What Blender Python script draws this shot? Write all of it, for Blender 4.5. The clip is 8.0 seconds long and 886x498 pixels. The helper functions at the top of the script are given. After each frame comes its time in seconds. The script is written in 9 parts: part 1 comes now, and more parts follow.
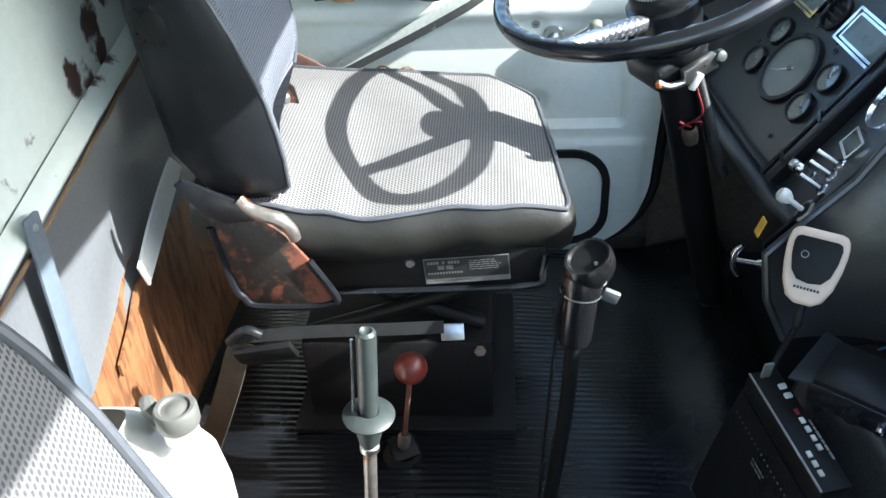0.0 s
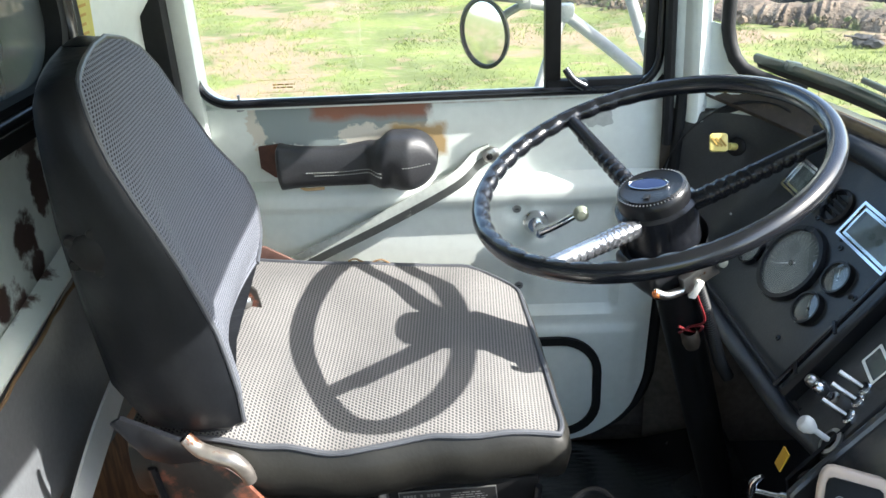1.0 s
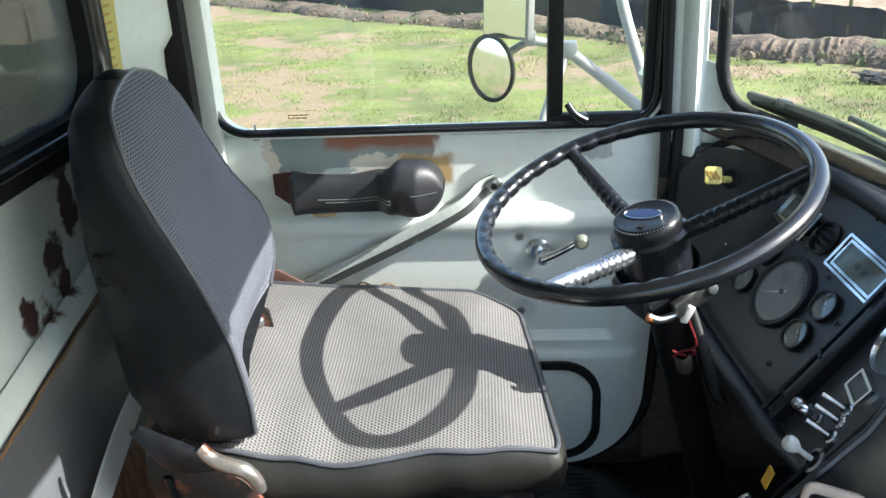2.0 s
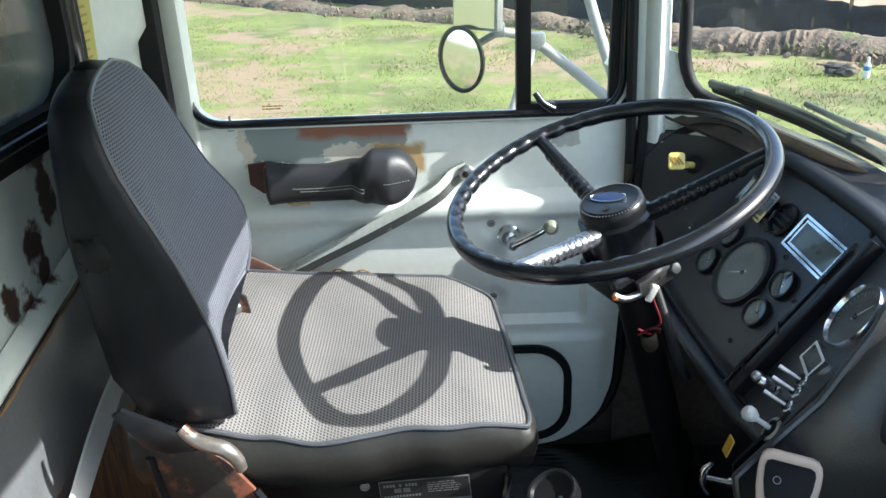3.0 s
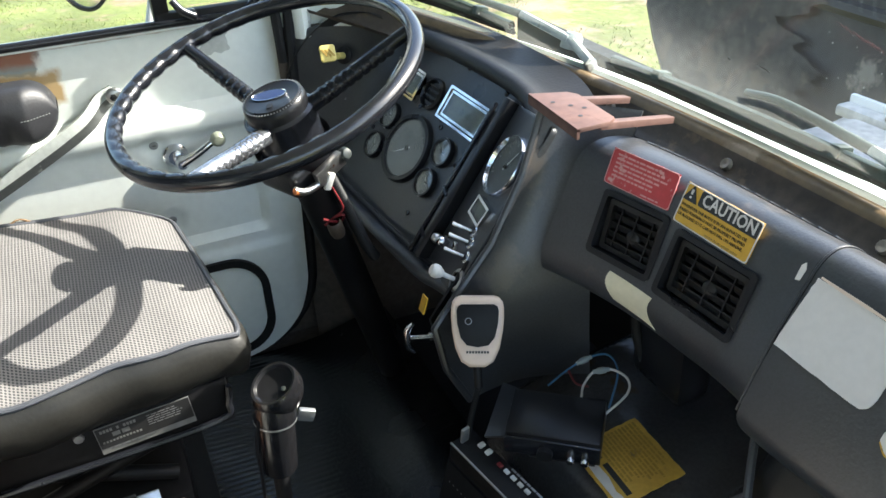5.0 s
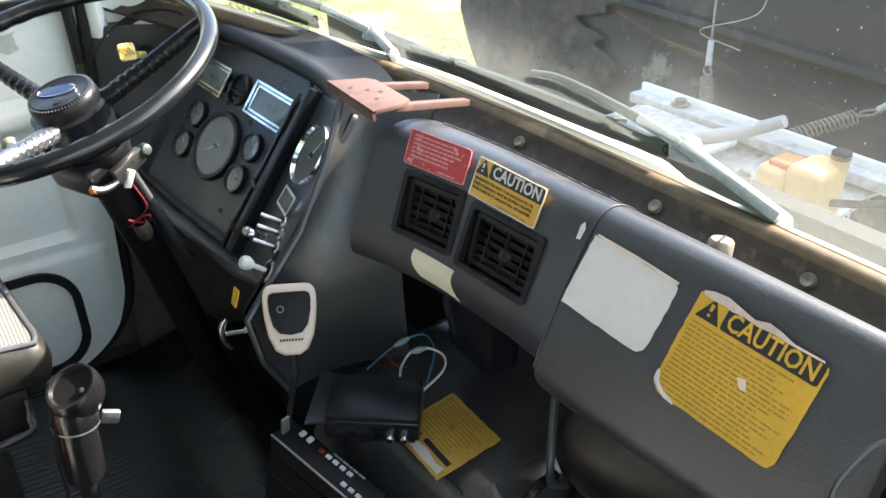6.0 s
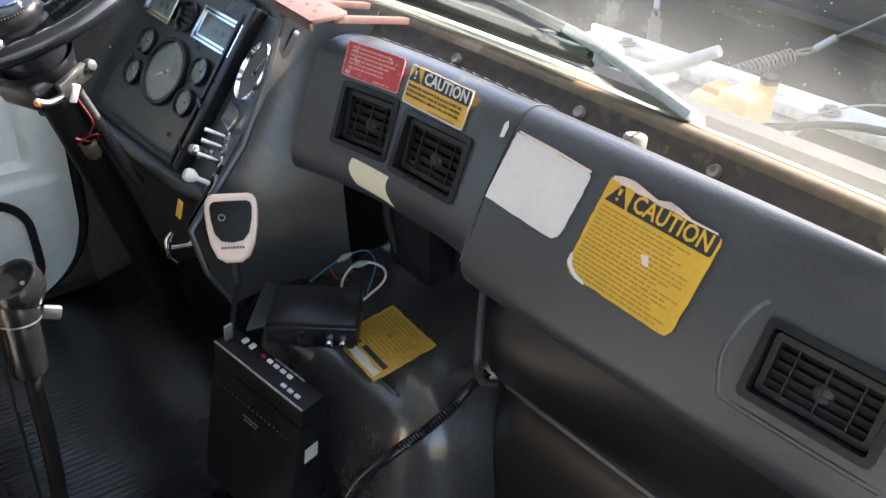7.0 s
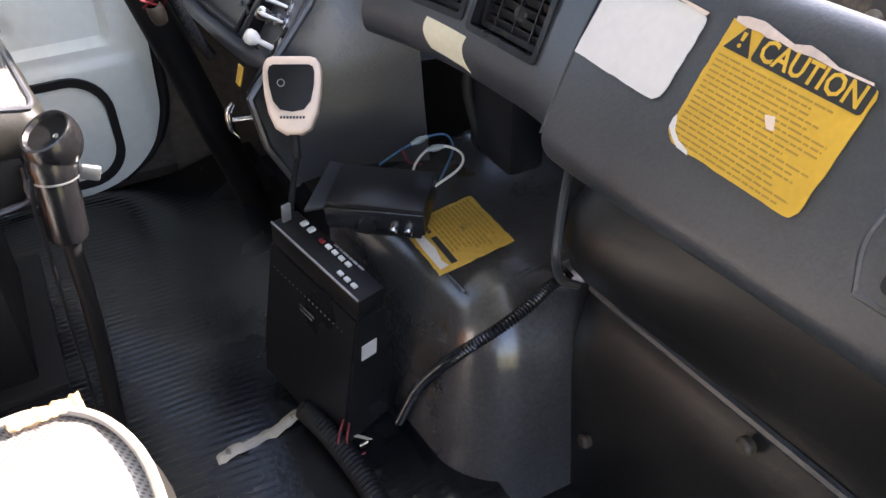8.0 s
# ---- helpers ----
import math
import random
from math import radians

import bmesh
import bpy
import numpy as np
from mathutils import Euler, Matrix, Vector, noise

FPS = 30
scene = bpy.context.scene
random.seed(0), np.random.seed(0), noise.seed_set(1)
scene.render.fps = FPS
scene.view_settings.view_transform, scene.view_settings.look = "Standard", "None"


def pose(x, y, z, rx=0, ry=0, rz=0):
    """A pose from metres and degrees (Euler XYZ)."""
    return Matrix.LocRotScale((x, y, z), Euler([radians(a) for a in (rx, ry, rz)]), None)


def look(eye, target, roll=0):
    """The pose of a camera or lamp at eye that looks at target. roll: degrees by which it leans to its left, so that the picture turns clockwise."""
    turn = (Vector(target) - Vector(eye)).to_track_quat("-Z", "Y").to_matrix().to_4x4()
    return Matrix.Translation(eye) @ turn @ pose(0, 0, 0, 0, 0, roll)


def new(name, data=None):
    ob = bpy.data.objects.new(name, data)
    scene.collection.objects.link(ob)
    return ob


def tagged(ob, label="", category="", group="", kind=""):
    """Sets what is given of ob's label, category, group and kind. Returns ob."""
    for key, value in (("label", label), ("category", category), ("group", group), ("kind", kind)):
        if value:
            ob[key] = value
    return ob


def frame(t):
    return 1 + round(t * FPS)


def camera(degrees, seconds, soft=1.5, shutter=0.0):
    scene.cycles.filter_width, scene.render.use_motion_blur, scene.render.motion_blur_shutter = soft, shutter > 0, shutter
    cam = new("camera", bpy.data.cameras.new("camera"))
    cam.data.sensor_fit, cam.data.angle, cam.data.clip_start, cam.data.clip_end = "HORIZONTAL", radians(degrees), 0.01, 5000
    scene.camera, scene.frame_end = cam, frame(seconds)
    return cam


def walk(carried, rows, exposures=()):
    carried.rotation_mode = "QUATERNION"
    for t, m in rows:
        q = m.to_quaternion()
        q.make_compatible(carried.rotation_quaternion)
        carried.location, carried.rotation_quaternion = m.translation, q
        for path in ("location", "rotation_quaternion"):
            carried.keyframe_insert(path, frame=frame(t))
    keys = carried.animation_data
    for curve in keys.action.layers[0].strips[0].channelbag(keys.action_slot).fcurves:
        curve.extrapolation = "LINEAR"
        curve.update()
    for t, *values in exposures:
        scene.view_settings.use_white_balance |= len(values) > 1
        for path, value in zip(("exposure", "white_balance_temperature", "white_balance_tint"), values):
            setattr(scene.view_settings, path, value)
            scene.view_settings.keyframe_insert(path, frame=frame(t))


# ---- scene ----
cam = camera(56.2, 8.0)
PATH = [
    (0, (0.149, 0.142, 1.008), (0.008, 1.793, -0.113), -3.2),
    (0.3, (0.144, 0.239, 1.016), (0.029, 1.935, -0.038), -3.1),
    (0.5, (0.148, 0.287, 1.016), (0.043, 2.027, 0.036), -3.5),
    (1, (0.148, 0.301, 1.046), (0.06, 2.109, 0.195), -3.1),
    (2.5, (0.159, 0.218, 1.063), (0.045, 2.055, 0.281), -2.4),
    (3, (0.159, 0.211, 1.062), (0.114, 2.044, 0.264), -2.5),
    (3.5, (0.147, 0.211, 1.059), (0.296, 2.021, 0.222), -2.6),
    (4, (0.145, 0.219, 1.054), (0.519, 1.949, 0.122), -3.3),
    (4.2, (0.146, 0.218, 1.051), (0.593, 1.91, 0.083), -3.6),
    (5.3, (0.153, 0.166, 1.046), (0.906, 1.725, 0.044), -2.5),
    (5.5, (0.161, 0.156, 1.038), (0.984, 1.685, 0.046), -2.0),
    (6, (0.18, 0.132, 1.019), (1.165, 1.562, 0.027), -0.8),
    (6.5, (0.189, 0.085, 1.001), (1.222, 1.467, -0.01), -0.3),
    (7, (0.177, 0.042, 0.964), (1.193, 1.416, -0.076), 0.4),
    (7.5, (0.167, 0.024, 0.927), (1.094, 1.461, -0.11), 0.6),
    (8, (0.255, 0.086, 0.841), (0.998, 1.529, -0.327), -1.6),
]
EXPOSURES = [(0, 2.88, 5850, 6), (0.5, 3.18, 6150, 9), (1, 2.60, 6200, 9), (2.5, 2.22, 6050, 7), (4, 2.30, 6000, 7), (5.5, 2.76, 6700, 9), (6.5, 2.99, 6800, 13), (7, 3.06, 6800, 17), (7.5, 3.34, 6950, 22), (8, 3.46, 6900, 23)]
walk(cam, [(t, look(eye, target, roll)) for t, eye, target, roll in PATH], EXPOSURES)
SUN_STRENGTH, SKY_STRENGTH = 2.8, 0.115

# wipers: blade from tip to end, then the arm from its hook to its foot
WIPER_1 = (((0.591, 1.612, 0.740), (0.690, 1.490, 0.716), (0.777, 1.352, 0.679)), ((0.695, 1.475, 0.735), (0.735, 1.413, 0.719), (0.781, 1.325, 0.703), (0.818, 1.238, 0.677), (0.833, 1.211, 0.650)))
WIPER_2 = (((0.841, 1.161, 0.664), (0.869, 0.914, 0.656), (0.872, 0.696, 0.656)), ((0.860, 0.913, 0.688), (0.859, 0.850, 0.694), (0.865, 0.730, 0.680), (0.869, 0.666, 0.667), (0.880, 0.545, 0.627)))

# height of the unseen board that shades the backrest
SHADE_DROP = 0.125

# ---- light ----
SUN_DIR = Vector((1.418, -0.228, 1.0)).normalized()
world = bpy.data.worlds.new("sky")
scene.world = world
world.use_nodes = True
wn = world.node_tree.nodes
sky = wn.new("ShaderNodeTexSky")
sky.sky_type = "NISHITA"
sky.sun_disc = False
sky.sun_elevation = math.asin(SUN_DIR.z)
sky.sun_rotation = math.atan2(SUN_DIR.x, SUN_DIR.y)
sky.dust_density = 2.0
wn["Background"].inputs["Strength"].default_value = SKY_STRENGTH
world.node_tree.links.new(sky.outputs["Color"], wn["Background"].inputs["Color"])
sun = new("sun", bpy.data.lights.new("sun", "SUN"))
sun.data.energy = SUN_STRENGTH
sun.data.angle = radians(0.55)
sun.data.color = (1.0, 0.95, 0.87)
sun.matrix_world = look((3, 0, 4), (3 - SUN_DIR.x, -SUN_DIR.y, 4 - SUN_DIR.z))


# ---- materials ----
def material(name, color, rough=0.5, metal=0.0, var=0.12, scale=8.0, fine=120.0, bump=0.15, bump_dist=0.002,
             spec=0.5, dirt=None, dirt_amount=0.0, dirt_scale=5.0, coat=0.0):
    """A surface with grain at two scales, and stains of a second colour."""
    m = bpy.data.materials.new(name)
    m.use_nodes = True
    t = m.node_tree
    b = t.nodes["Principled BSDF"]
    b.inputs["Roughness"].default_value = rough
    b.inputs["Metallic"].default_value = metal
    b.inputs["Specular IOR Level"].default_value = spec
    b.inputs["Coat Weight"].default_value = coat
    co = t.nodes.new("ShaderNodeTexCoord")
    big = t.nodes.new("ShaderNodeTexNoise")
    big.inputs["Scale"].default_value = scale
    big.inputs["Detail"].default_value = 5
    small = t.nodes.new("ShaderNodeTexNoise")
    small.inputs["Scale"].default_value = fine
    small.inputs["Detail"].default_value = 3
    for n in (big, small):
        t.links.new(co.outputs["Object"], n.inputs["Vector"])
    ramp = t.nodes.new("ShaderNodeMapRange")
    ramp.inputs[1].default_value, ramp.inputs[2].default_value = 0.3, 0.7
    ramp.inputs[3].default_value, ramp.inputs[4].default_value = 1 - var, 1 + var
    t.links.new(big.outputs["Fac"], ramp.inputs[0])
    ramp2 = t.nodes.new("ShaderNodeMapRange")
    ramp2.inputs[1].default_value, ramp2.inputs[2].default_value = 0.3, 0.7
    ramp2.inputs[3].default_value, ramp2.inputs[4].default_value = 1 - var * 0.6, 1 + var * 0.6
    t.links.new(small.outputs["Fac"], ramp2.inputs[0])
    mul = t.nodes.new("ShaderNodeMath")
    mul.operation = "MULTIPLY"
    t.links.new(ramp.outputs[0], mul.inputs[0])
    t.links.new(ramp2.outputs[0], mul.inputs[1])
    col = t.nodes.new("ShaderNodeVectorMath")
    col.operation = "SCALE"
    col.inputs[0].default_value = color
    t.links.new(mul.outputs[0], col.inputs["Scale"])
    out = col.outputs[0]
    if dirt:
        dn = t.nodes.new("ShaderNodeTexNoise")
        dn.inputs["Scale"].default_value = dirt_scale
        dn.inputs["Detail"].default_value = 7
        dn.inputs["Roughness"].default_value = 0.65
        t.links.new(co.outputs["Object"], dn.inputs["Vector"])
        dr = t.nodes.new("ShaderNodeMapRange")
        dr.inputs[1].default_value = 0.72 - dirt_amount * 0.4
        dr.inputs[2].default_value = 0.78 - dirt_amount * 0.4
        t.links.new(dn.outputs["Fac"], dr.inputs[0])
        mix = t.nodes.new("ShaderNodeMix")
        mix.data_type = "RGBA"
        mix.inputs["B"].default_value = (*dirt, 1)
        t.links.new(dr.outputs[0], mix.inputs["Factor"])
        t.links.new(out, mix.inputs["A"])
        out = mix.outputs["Result"]
    t.links.new(out, b.inputs["Base Color"])
    rr = t.nodes.new("ShaderNodeMapRange")
    rr.inputs[3].default_value, rr.inputs[4].default_value = max(rough - 0.12, 0.02), min(rough + 0.14, 1)
    t.links.new(big.outputs["Fac"], rr.inputs[0])
    t.links.new(rr.outputs[0], b.inputs["Roughness"])
    if bump:
        bp = t.nodes.new("ShaderNodeBump")
        bp.inputs["Strength"].default_value = bump
        bp.inputs["Distance"].default_value = bump_dist
        t.links.new(small.outputs["Fac"], bp.inputs["Height"])
        t.links.new(bp.outputs[0], b.inputs["Normal"])
    return m


def woven(name, light, dark, rib=(1, 0, 0), pitch=0.0062, across=(0, 1, 0), weft=0.0036, bump=0.5):
    """Woven seat cloth: ribs in one direction, threads across them, and soft stains."""
    m = material(name, light, rough=0.85, var=0.10, scale=7, fine=300, bump=0)
    t = m.node_tree
    b = t.nodes["Principled BSDF"]
    co = next(n for n in t.nodes if n.bl_idname == "ShaderNodeTexCoord")
    heights = []
    for axis, step in ((rib, pitch), (across, weft)):
        dot = t.nodes.new("ShaderNodeVectorMath")
        dot.operation = "DOT_PRODUCT"
        dot.inputs[1].default_value = Vector(axis) * (2 * math.pi / step)
        t.links.new(co.outputs["Object"], dot.inputs[0])
        heights.append(dot.outputs["Value"])
    s1 = t.nodes.new("ShaderNodeMath")
    s1.operation = "SINE"
    t.links.new(heights[0], s1.inputs[0])
    half = t.nodes.new("ShaderNodeMath")
    half.operation = "MULTIPLY_ADD"
    half.inputs[1].default_value = 0.5
    t.links.new(heights[0], half.inputs[0])
    t.links.new(heights[1], half.inputs[2])
    s2 = t.nodes.new("ShaderNodeMath")
    s2.operation = "SINE"
    t.links.new(half.outputs[0], s2.inputs[0])
    low = []
    for wave in (s1, s2):
        inv = t.nodes.new("ShaderNodeMath")
        inv.operation = "MULTIPLY_ADD"
        inv.inputs[1].default_value, inv.inputs[2].default_value = -0.5, 0.5
        t.links.new(wave.outputs[0], inv.inputs[0])
        low.append(inv)
    add = t.nodes.new("ShaderNodeMath")
    add.operation = "MULTIPLY"
    t.links.new(low[0].outputs[0], add.inputs[0])
    t.links.new(low[1].outputs[0], add.inputs[1])
    fac = t.nodes.new("ShaderNodeMapRange")
    fac.inputs[1].default_value, fac.inputs[2].default_value = 0.62, 0.12
    t.links.new(add.outputs[0], fac.inputs[0])
    old = b.inputs["Base Color"].links[0].from_socket
    mix = t.nodes.new("ShaderNodeMix")
    mix.data_type = "RGBA"
    mix.inputs["A"].default_value = (*dark, 1)
    t.links.new(fac.outputs[0], mix.inputs["Factor"])
    t.links.new(old, mix.inputs["B"])
    t.links.new(mix.outputs["Result"], b.inputs["Base Color"])
    bp = t.nodes.new("ShaderNodeBump")
    bp.inputs["Strength"].default_value = bump
    bp.inputs["Distance"].default_value = 0.002
    t.links.new(fac.outputs[0], bp.inputs["Height"])
    t.links.new(bp.outputs[0], b.inputs["Normal"])
    return m


def worn_paint(name, paint, under, peeled=(), spots=(), rough=0.35, amount=0.2):
    """Old enamel with rust specks; peeled: (colour, x0, x1, z0, z1, softness, raggedness) of patches rubbed down to primer
    and rust; spots: (y, z, width, height) of rust blisters."""
    m = material(name, paint, rough=rough, var=0.05, scale=3, fine=60, bump=0.05, dirt=under, dirt_amount=amount, dirt_scale=9)
    if not peeled and not spots:
        return m
    t = m.node_tree
    b = t.nodes["Principled BSDF"]
    co = next(n for n in t.nodes if n.bl_idname == "ShaderNodeTexCoord")
    sep = t.nodes.new("ShaderNodeSeparateXYZ")
    t.links.new(co.outputs["Object"], sep.inputs[0])
    ns = t.nodes.new("ShaderNodeTexNoise")
    ns.inputs["Scale"].default_value = 20
    ns.inputs["Detail"].default_value = 9
    ns.inputs["Roughness"].default_value = 0.62
    t.links.new(co.outputs["Object"], ns.inputs["Vector"])

    def calc(operation, a, b):
        node = t.nodes.new("ShaderNodeMath")
        node.operation = operation
        for socket, value in zip(node.inputs, (a, b)):
            if isinstance(value, (int, float)):
                socket.default_value = value
            else:
                t.links.new(value, socket)
        return node.outputs[0]

    def blister(y, z, wide, high):
        dy = calc("POWER", calc("ABSOLUTE", calc("DIVIDE", calc("SUBTRACT", sep.outputs["Y"], y), wide), 0), 2)
        dz = calc("POWER", calc("ABSOLUTE", calc("DIVIDE", calc("SUBTRACT", sep.outputs["Z"], z), high), 0), 2)
        far = calc("ADD", calc("ADD", dy, dz), calc("MULTIPLY", calc("SUBTRACT", ns.outputs["Fac"], 0.5), 5.0))
        r = t.nodes.new("ShaderNodeMapRange")
        r.inputs[1].default_value, r.inputs[2].default_value = 1.25, 0.80
        t.links.new(far, r.inputs[0])
        return r.outputs[0]

    def mask(x0, x1, z0, z1, soft, wob):
        total = None
        for out, lo, hi in ((sep.outputs["X"], x0, x1), (sep.outputs["Z"], z0, z1)):
            shifted = t.nodes.new("ShaderNodeMath")
            shifted.operation = "MULTIPLY_ADD"
            shifted.inputs[1].default_value = wob
            t.links.new(ns.outputs["Fac"], shifted.inputs[0])
            t.links.new(out, shifted.inputs[2])
            for edge, sign in ((lo, 1), (hi, -1)):
                r = t.nodes.new("ShaderNodeMapRange")
                e = edge + wob * 0.5
                r.inputs[1].default_value, r.inputs[2].default_value = (e - soft, e + soft) if sign > 0 else (e + soft, e - soft)
                t.links.new(shifted.outputs[0], r.inputs[0])
                if total is None:
                    total = r.outputs[0]
                else:
                    mm = t.nodes.new("ShaderNodeMath")
                    mm.operation = "MULTIPLY"
                    t.links.new(total, mm.inputs[0])
                    t.links.new(r.outputs[0], mm.inputs[1])
                    total = mm.outputs[0]
        return total

    def lay(color, where):
        old = b.inputs["Base Color"].links[0].from_socket
        mix = t.nodes.new("ShaderNodeMix")
        mix.data_type = "RGBA"
        t.links.new(where, mix.inputs["Factor"])
        t.links.new(old, mix.inputs["A"])
        mix.inputs["B"].default_value = (*color, 1)
        t.links.new(mix.outputs["Result"], b.inputs["Base Color"])
    for color, x0, x1, z0, z1, soft, wob in peeled:
        lay(color, mask(x0, x1, z0, z1, soft, wob))
    for spot in spots:
        y, z, wide, high = spot
        lay((0.060, 0.032, 0.025), blister(y, z, wide * 0.85, high * 0.85))
    return m


def glass(name, tint=(0.97, 0.99, 0.97), gloss=0.05, dust=0.05, film_color=(0.75, 0.78, 0.72), foot=None):
    """Glass under a dusty film, which also stands in for haze and reflections; foot: (height, height, film), glare low
    down.
    """
    m = bpy.data.materials.new(name)
    m.use_nodes = True
    t = m.node_tree
    t.nodes.remove(t.nodes["Principled BSDF"])
    clear = t.nodes.new("ShaderNodeBsdfTransparent")
    clear.inputs["Color"].default_value = (*tint, 1)
    shine = t.nodes.new("ShaderNodeBsdfGlossy")
    shine.inputs["Roughness"].default_value = 0.02
    front = t.nodes.new("ShaderNodeBsdfDiffuse")
    front.inputs["Color"].default_value = (*film_color, 1)
    back = t.nodes.new("ShaderNodeBsdfTranslucent")
    back.inputs["Color"].default_value = (*film_color, 1)
    film = t.nodes.new("ShaderNodeMixShader")
    film.inputs[0].default_value = 0.6
    t.links.new(front.outputs[0], film.inputs[1])
    t.links.new(back.outputs[0], film.inputs[2])
    ns = t.nodes.new("ShaderNodeTexNoise")
    ns.inputs["Scale"].default_value = 4
    ns.inputs["Detail"].default_value = 8
    ns.inputs["Distortion"].default_value = 0.6
    co = t.nodes.new("ShaderNodeTexCoord")
    t.links.new(co.outputs["Object"], ns.inputs["Vector"])
    r = t.nodes.new("ShaderNodeMapRange")
    r.inputs[1].default_value, r.inputs[2].default_value = 0.35, 0.75
    r.inputs[3].default_value, r.inputs[4].default_value = dust * 0.3, dust * 1.7
    t.links.new(ns.outputs["Fac"], r.inputs[0])
    amount = r.outputs[0]
    # the thicker film low down paints in the glare at the base
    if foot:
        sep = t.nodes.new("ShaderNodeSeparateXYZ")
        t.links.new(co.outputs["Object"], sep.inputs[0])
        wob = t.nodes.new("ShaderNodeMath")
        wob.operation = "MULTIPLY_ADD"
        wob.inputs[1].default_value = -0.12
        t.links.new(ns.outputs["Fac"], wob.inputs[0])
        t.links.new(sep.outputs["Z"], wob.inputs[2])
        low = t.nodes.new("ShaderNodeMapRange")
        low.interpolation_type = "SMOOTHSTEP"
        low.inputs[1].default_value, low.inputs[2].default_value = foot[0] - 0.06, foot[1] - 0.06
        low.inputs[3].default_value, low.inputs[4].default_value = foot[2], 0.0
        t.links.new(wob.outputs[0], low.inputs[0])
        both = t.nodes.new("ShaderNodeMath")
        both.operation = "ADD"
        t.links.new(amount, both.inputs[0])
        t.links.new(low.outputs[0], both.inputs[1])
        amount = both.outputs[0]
    m1 = t.nodes.new("ShaderNodeMixShader")
    m1.inputs[0].default_value = gloss
    t.links.new(clear.outputs[0], m1.inputs[1])
    t.links.new(shine.outputs[0], m1.inputs[2])
    m2 = t.nodes.new("ShaderNodeMixShader")
    t.links.new(amount, m2.inputs[0])
    t.links.new(m1.outputs[0], m2.inputs[1])
    t.links.new(film.outputs[0], m2.inputs[2])
    t.links.new(m2.outputs[0], t.nodes["Material Output"].inputs["Surface"])
    return m


def field_ground(name):
    """Thin grass over pale dry soil."""
    m = material(name, (0.132, 0.152, 0.037), rough=0.95, var=0.35, scale=1.2, fine=18, bump=0.5, bump_dist=0.02,
                 dirt=(0.235, 0.165, 0.102), dirt_amount=0.50, dirt_scale=0.55)
    t = m.node_tree
    b = t.nodes["Principled BSDF"]
    co = next(n for n in t.nodes if n.bl_idname == "ShaderNodeTexCoord")
    old = b.inputs["Base Color"].links[0].from_socket
    ns = t.nodes.new("ShaderNodeTexNoise")
    ns.inputs["Scale"].default_value = 3.5
    ns.inputs["Detail"].default_value = 9
    ns.inputs["Roughness"].default_value = 0.7
    t.links.new(co.outputs["Object"], ns.inputs["Vector"])
    r = t.nodes.new("ShaderNodeMapRange")
    r.inputs[1].default_value, r.inputs[2].default_value = 0.55, 0.65
    t.links.new(ns.outputs["Fac"], r.inputs[0])
    mix = t.nodes.new("ShaderNodeMix")
    mix.data_type = "RGBA"
    mix.inputs["B"].default_value = (0.24, 0.166, 0.100, 1)
    t.links.new(r.outputs[0], mix.inputs["Factor"])
    t.links.new(old, mix.inputs["A"])
    t.links.new(mix.outputs["Result"], b.inputs["Base Color"])
    return m


def plywood(name):
    m = material(name, (0.24, 0.108, 0.044), rough=0.6, var=0.15, scale=6, fine=90, bump=0.1)
    t = m.node_tree
    b = t.nodes["Principled BSDF"]
    co = next(n for n in t.nodes if n.bl_idname == "ShaderNodeTexCoord")
    mp = t.nodes.new("ShaderNodeMapping")
    mp.inputs["Rotation"].default_value = (0.5, 0, 0)
    mp.inputs["Scale"].default_value = (1, 14, 2.2)
    t.links.new(co.outputs["Object"], mp.inputs["Vector"])
    ns = t.nodes.new("ShaderNodeTexNoise")
    ns.inputs["Scale"].default_value = 4
    ns.inputs["Detail"].default_value = 6
    ns.inputs["Distortion"].default_value = 1.2
    t.links.new(mp.outputs[0], ns.inputs["Vector"])
    r = t.nodes.new("ShaderNodeMapRange")
    r.inputs[1].default_value, r.inputs[2].default_value = 0.42, 0.62
    t.links.new(ns.outputs["Fac"], r.inputs[0])
    mix = t.nodes.new("ShaderNodeMix")
    mix.data_type = "RGBA"
    mix.inputs["B"].default_value = (0.105, 0.042, 0.018, 1)
    t.links.new(r.outputs[0], mix.inputs["Factor"])
    t.links.new(b.inputs["Base Color"].links[0].from_socket, mix.inputs["A"])
    t.links.new(mix.outputs["Result"], b.inputs["Base Color"])
    return m


PAINT = worn_paint("pale_mint_enamel", (0.74, 0.785, 0.735), (0.20, 0.11, 0.07), amount=0.02)
PAINT_DOOR = worn_paint("door_enamel", (0.77, 0.815, 0.765), (0.16, 0.13, 0.10), peeled=(
    ((0.66, 0.63, 0.54), -0.232, 0.050, 0.612, 0.70, 0.002, 0.11),
    ((0.27, 0.315, 0.31), -0.215, -0.075, 0.612, 0.70, 0.002, 0.10), ((0.27, 0.31, 0.30), -0.100, 0.072, 0.646, 0.70, 0.002, 0.07),
    ((0.27, 0.115, 0.070), -0.125, 0.072, 0.661, 0.70, 0.007, 0.030), ((0.30, 0.17, 0.11), 0.06, 0.330, 0.6805, 0.70, 0.002, 0.012),
    ((0.47, 0.33, 0.16), 0.004, 0.098, 0.590, 0.648, 0.006, 0.035), ((0.24, 0.17, 0.10), -0.152, -0.140, 0.546, 0.556, 0.002, 0.02)), amount=0.0)
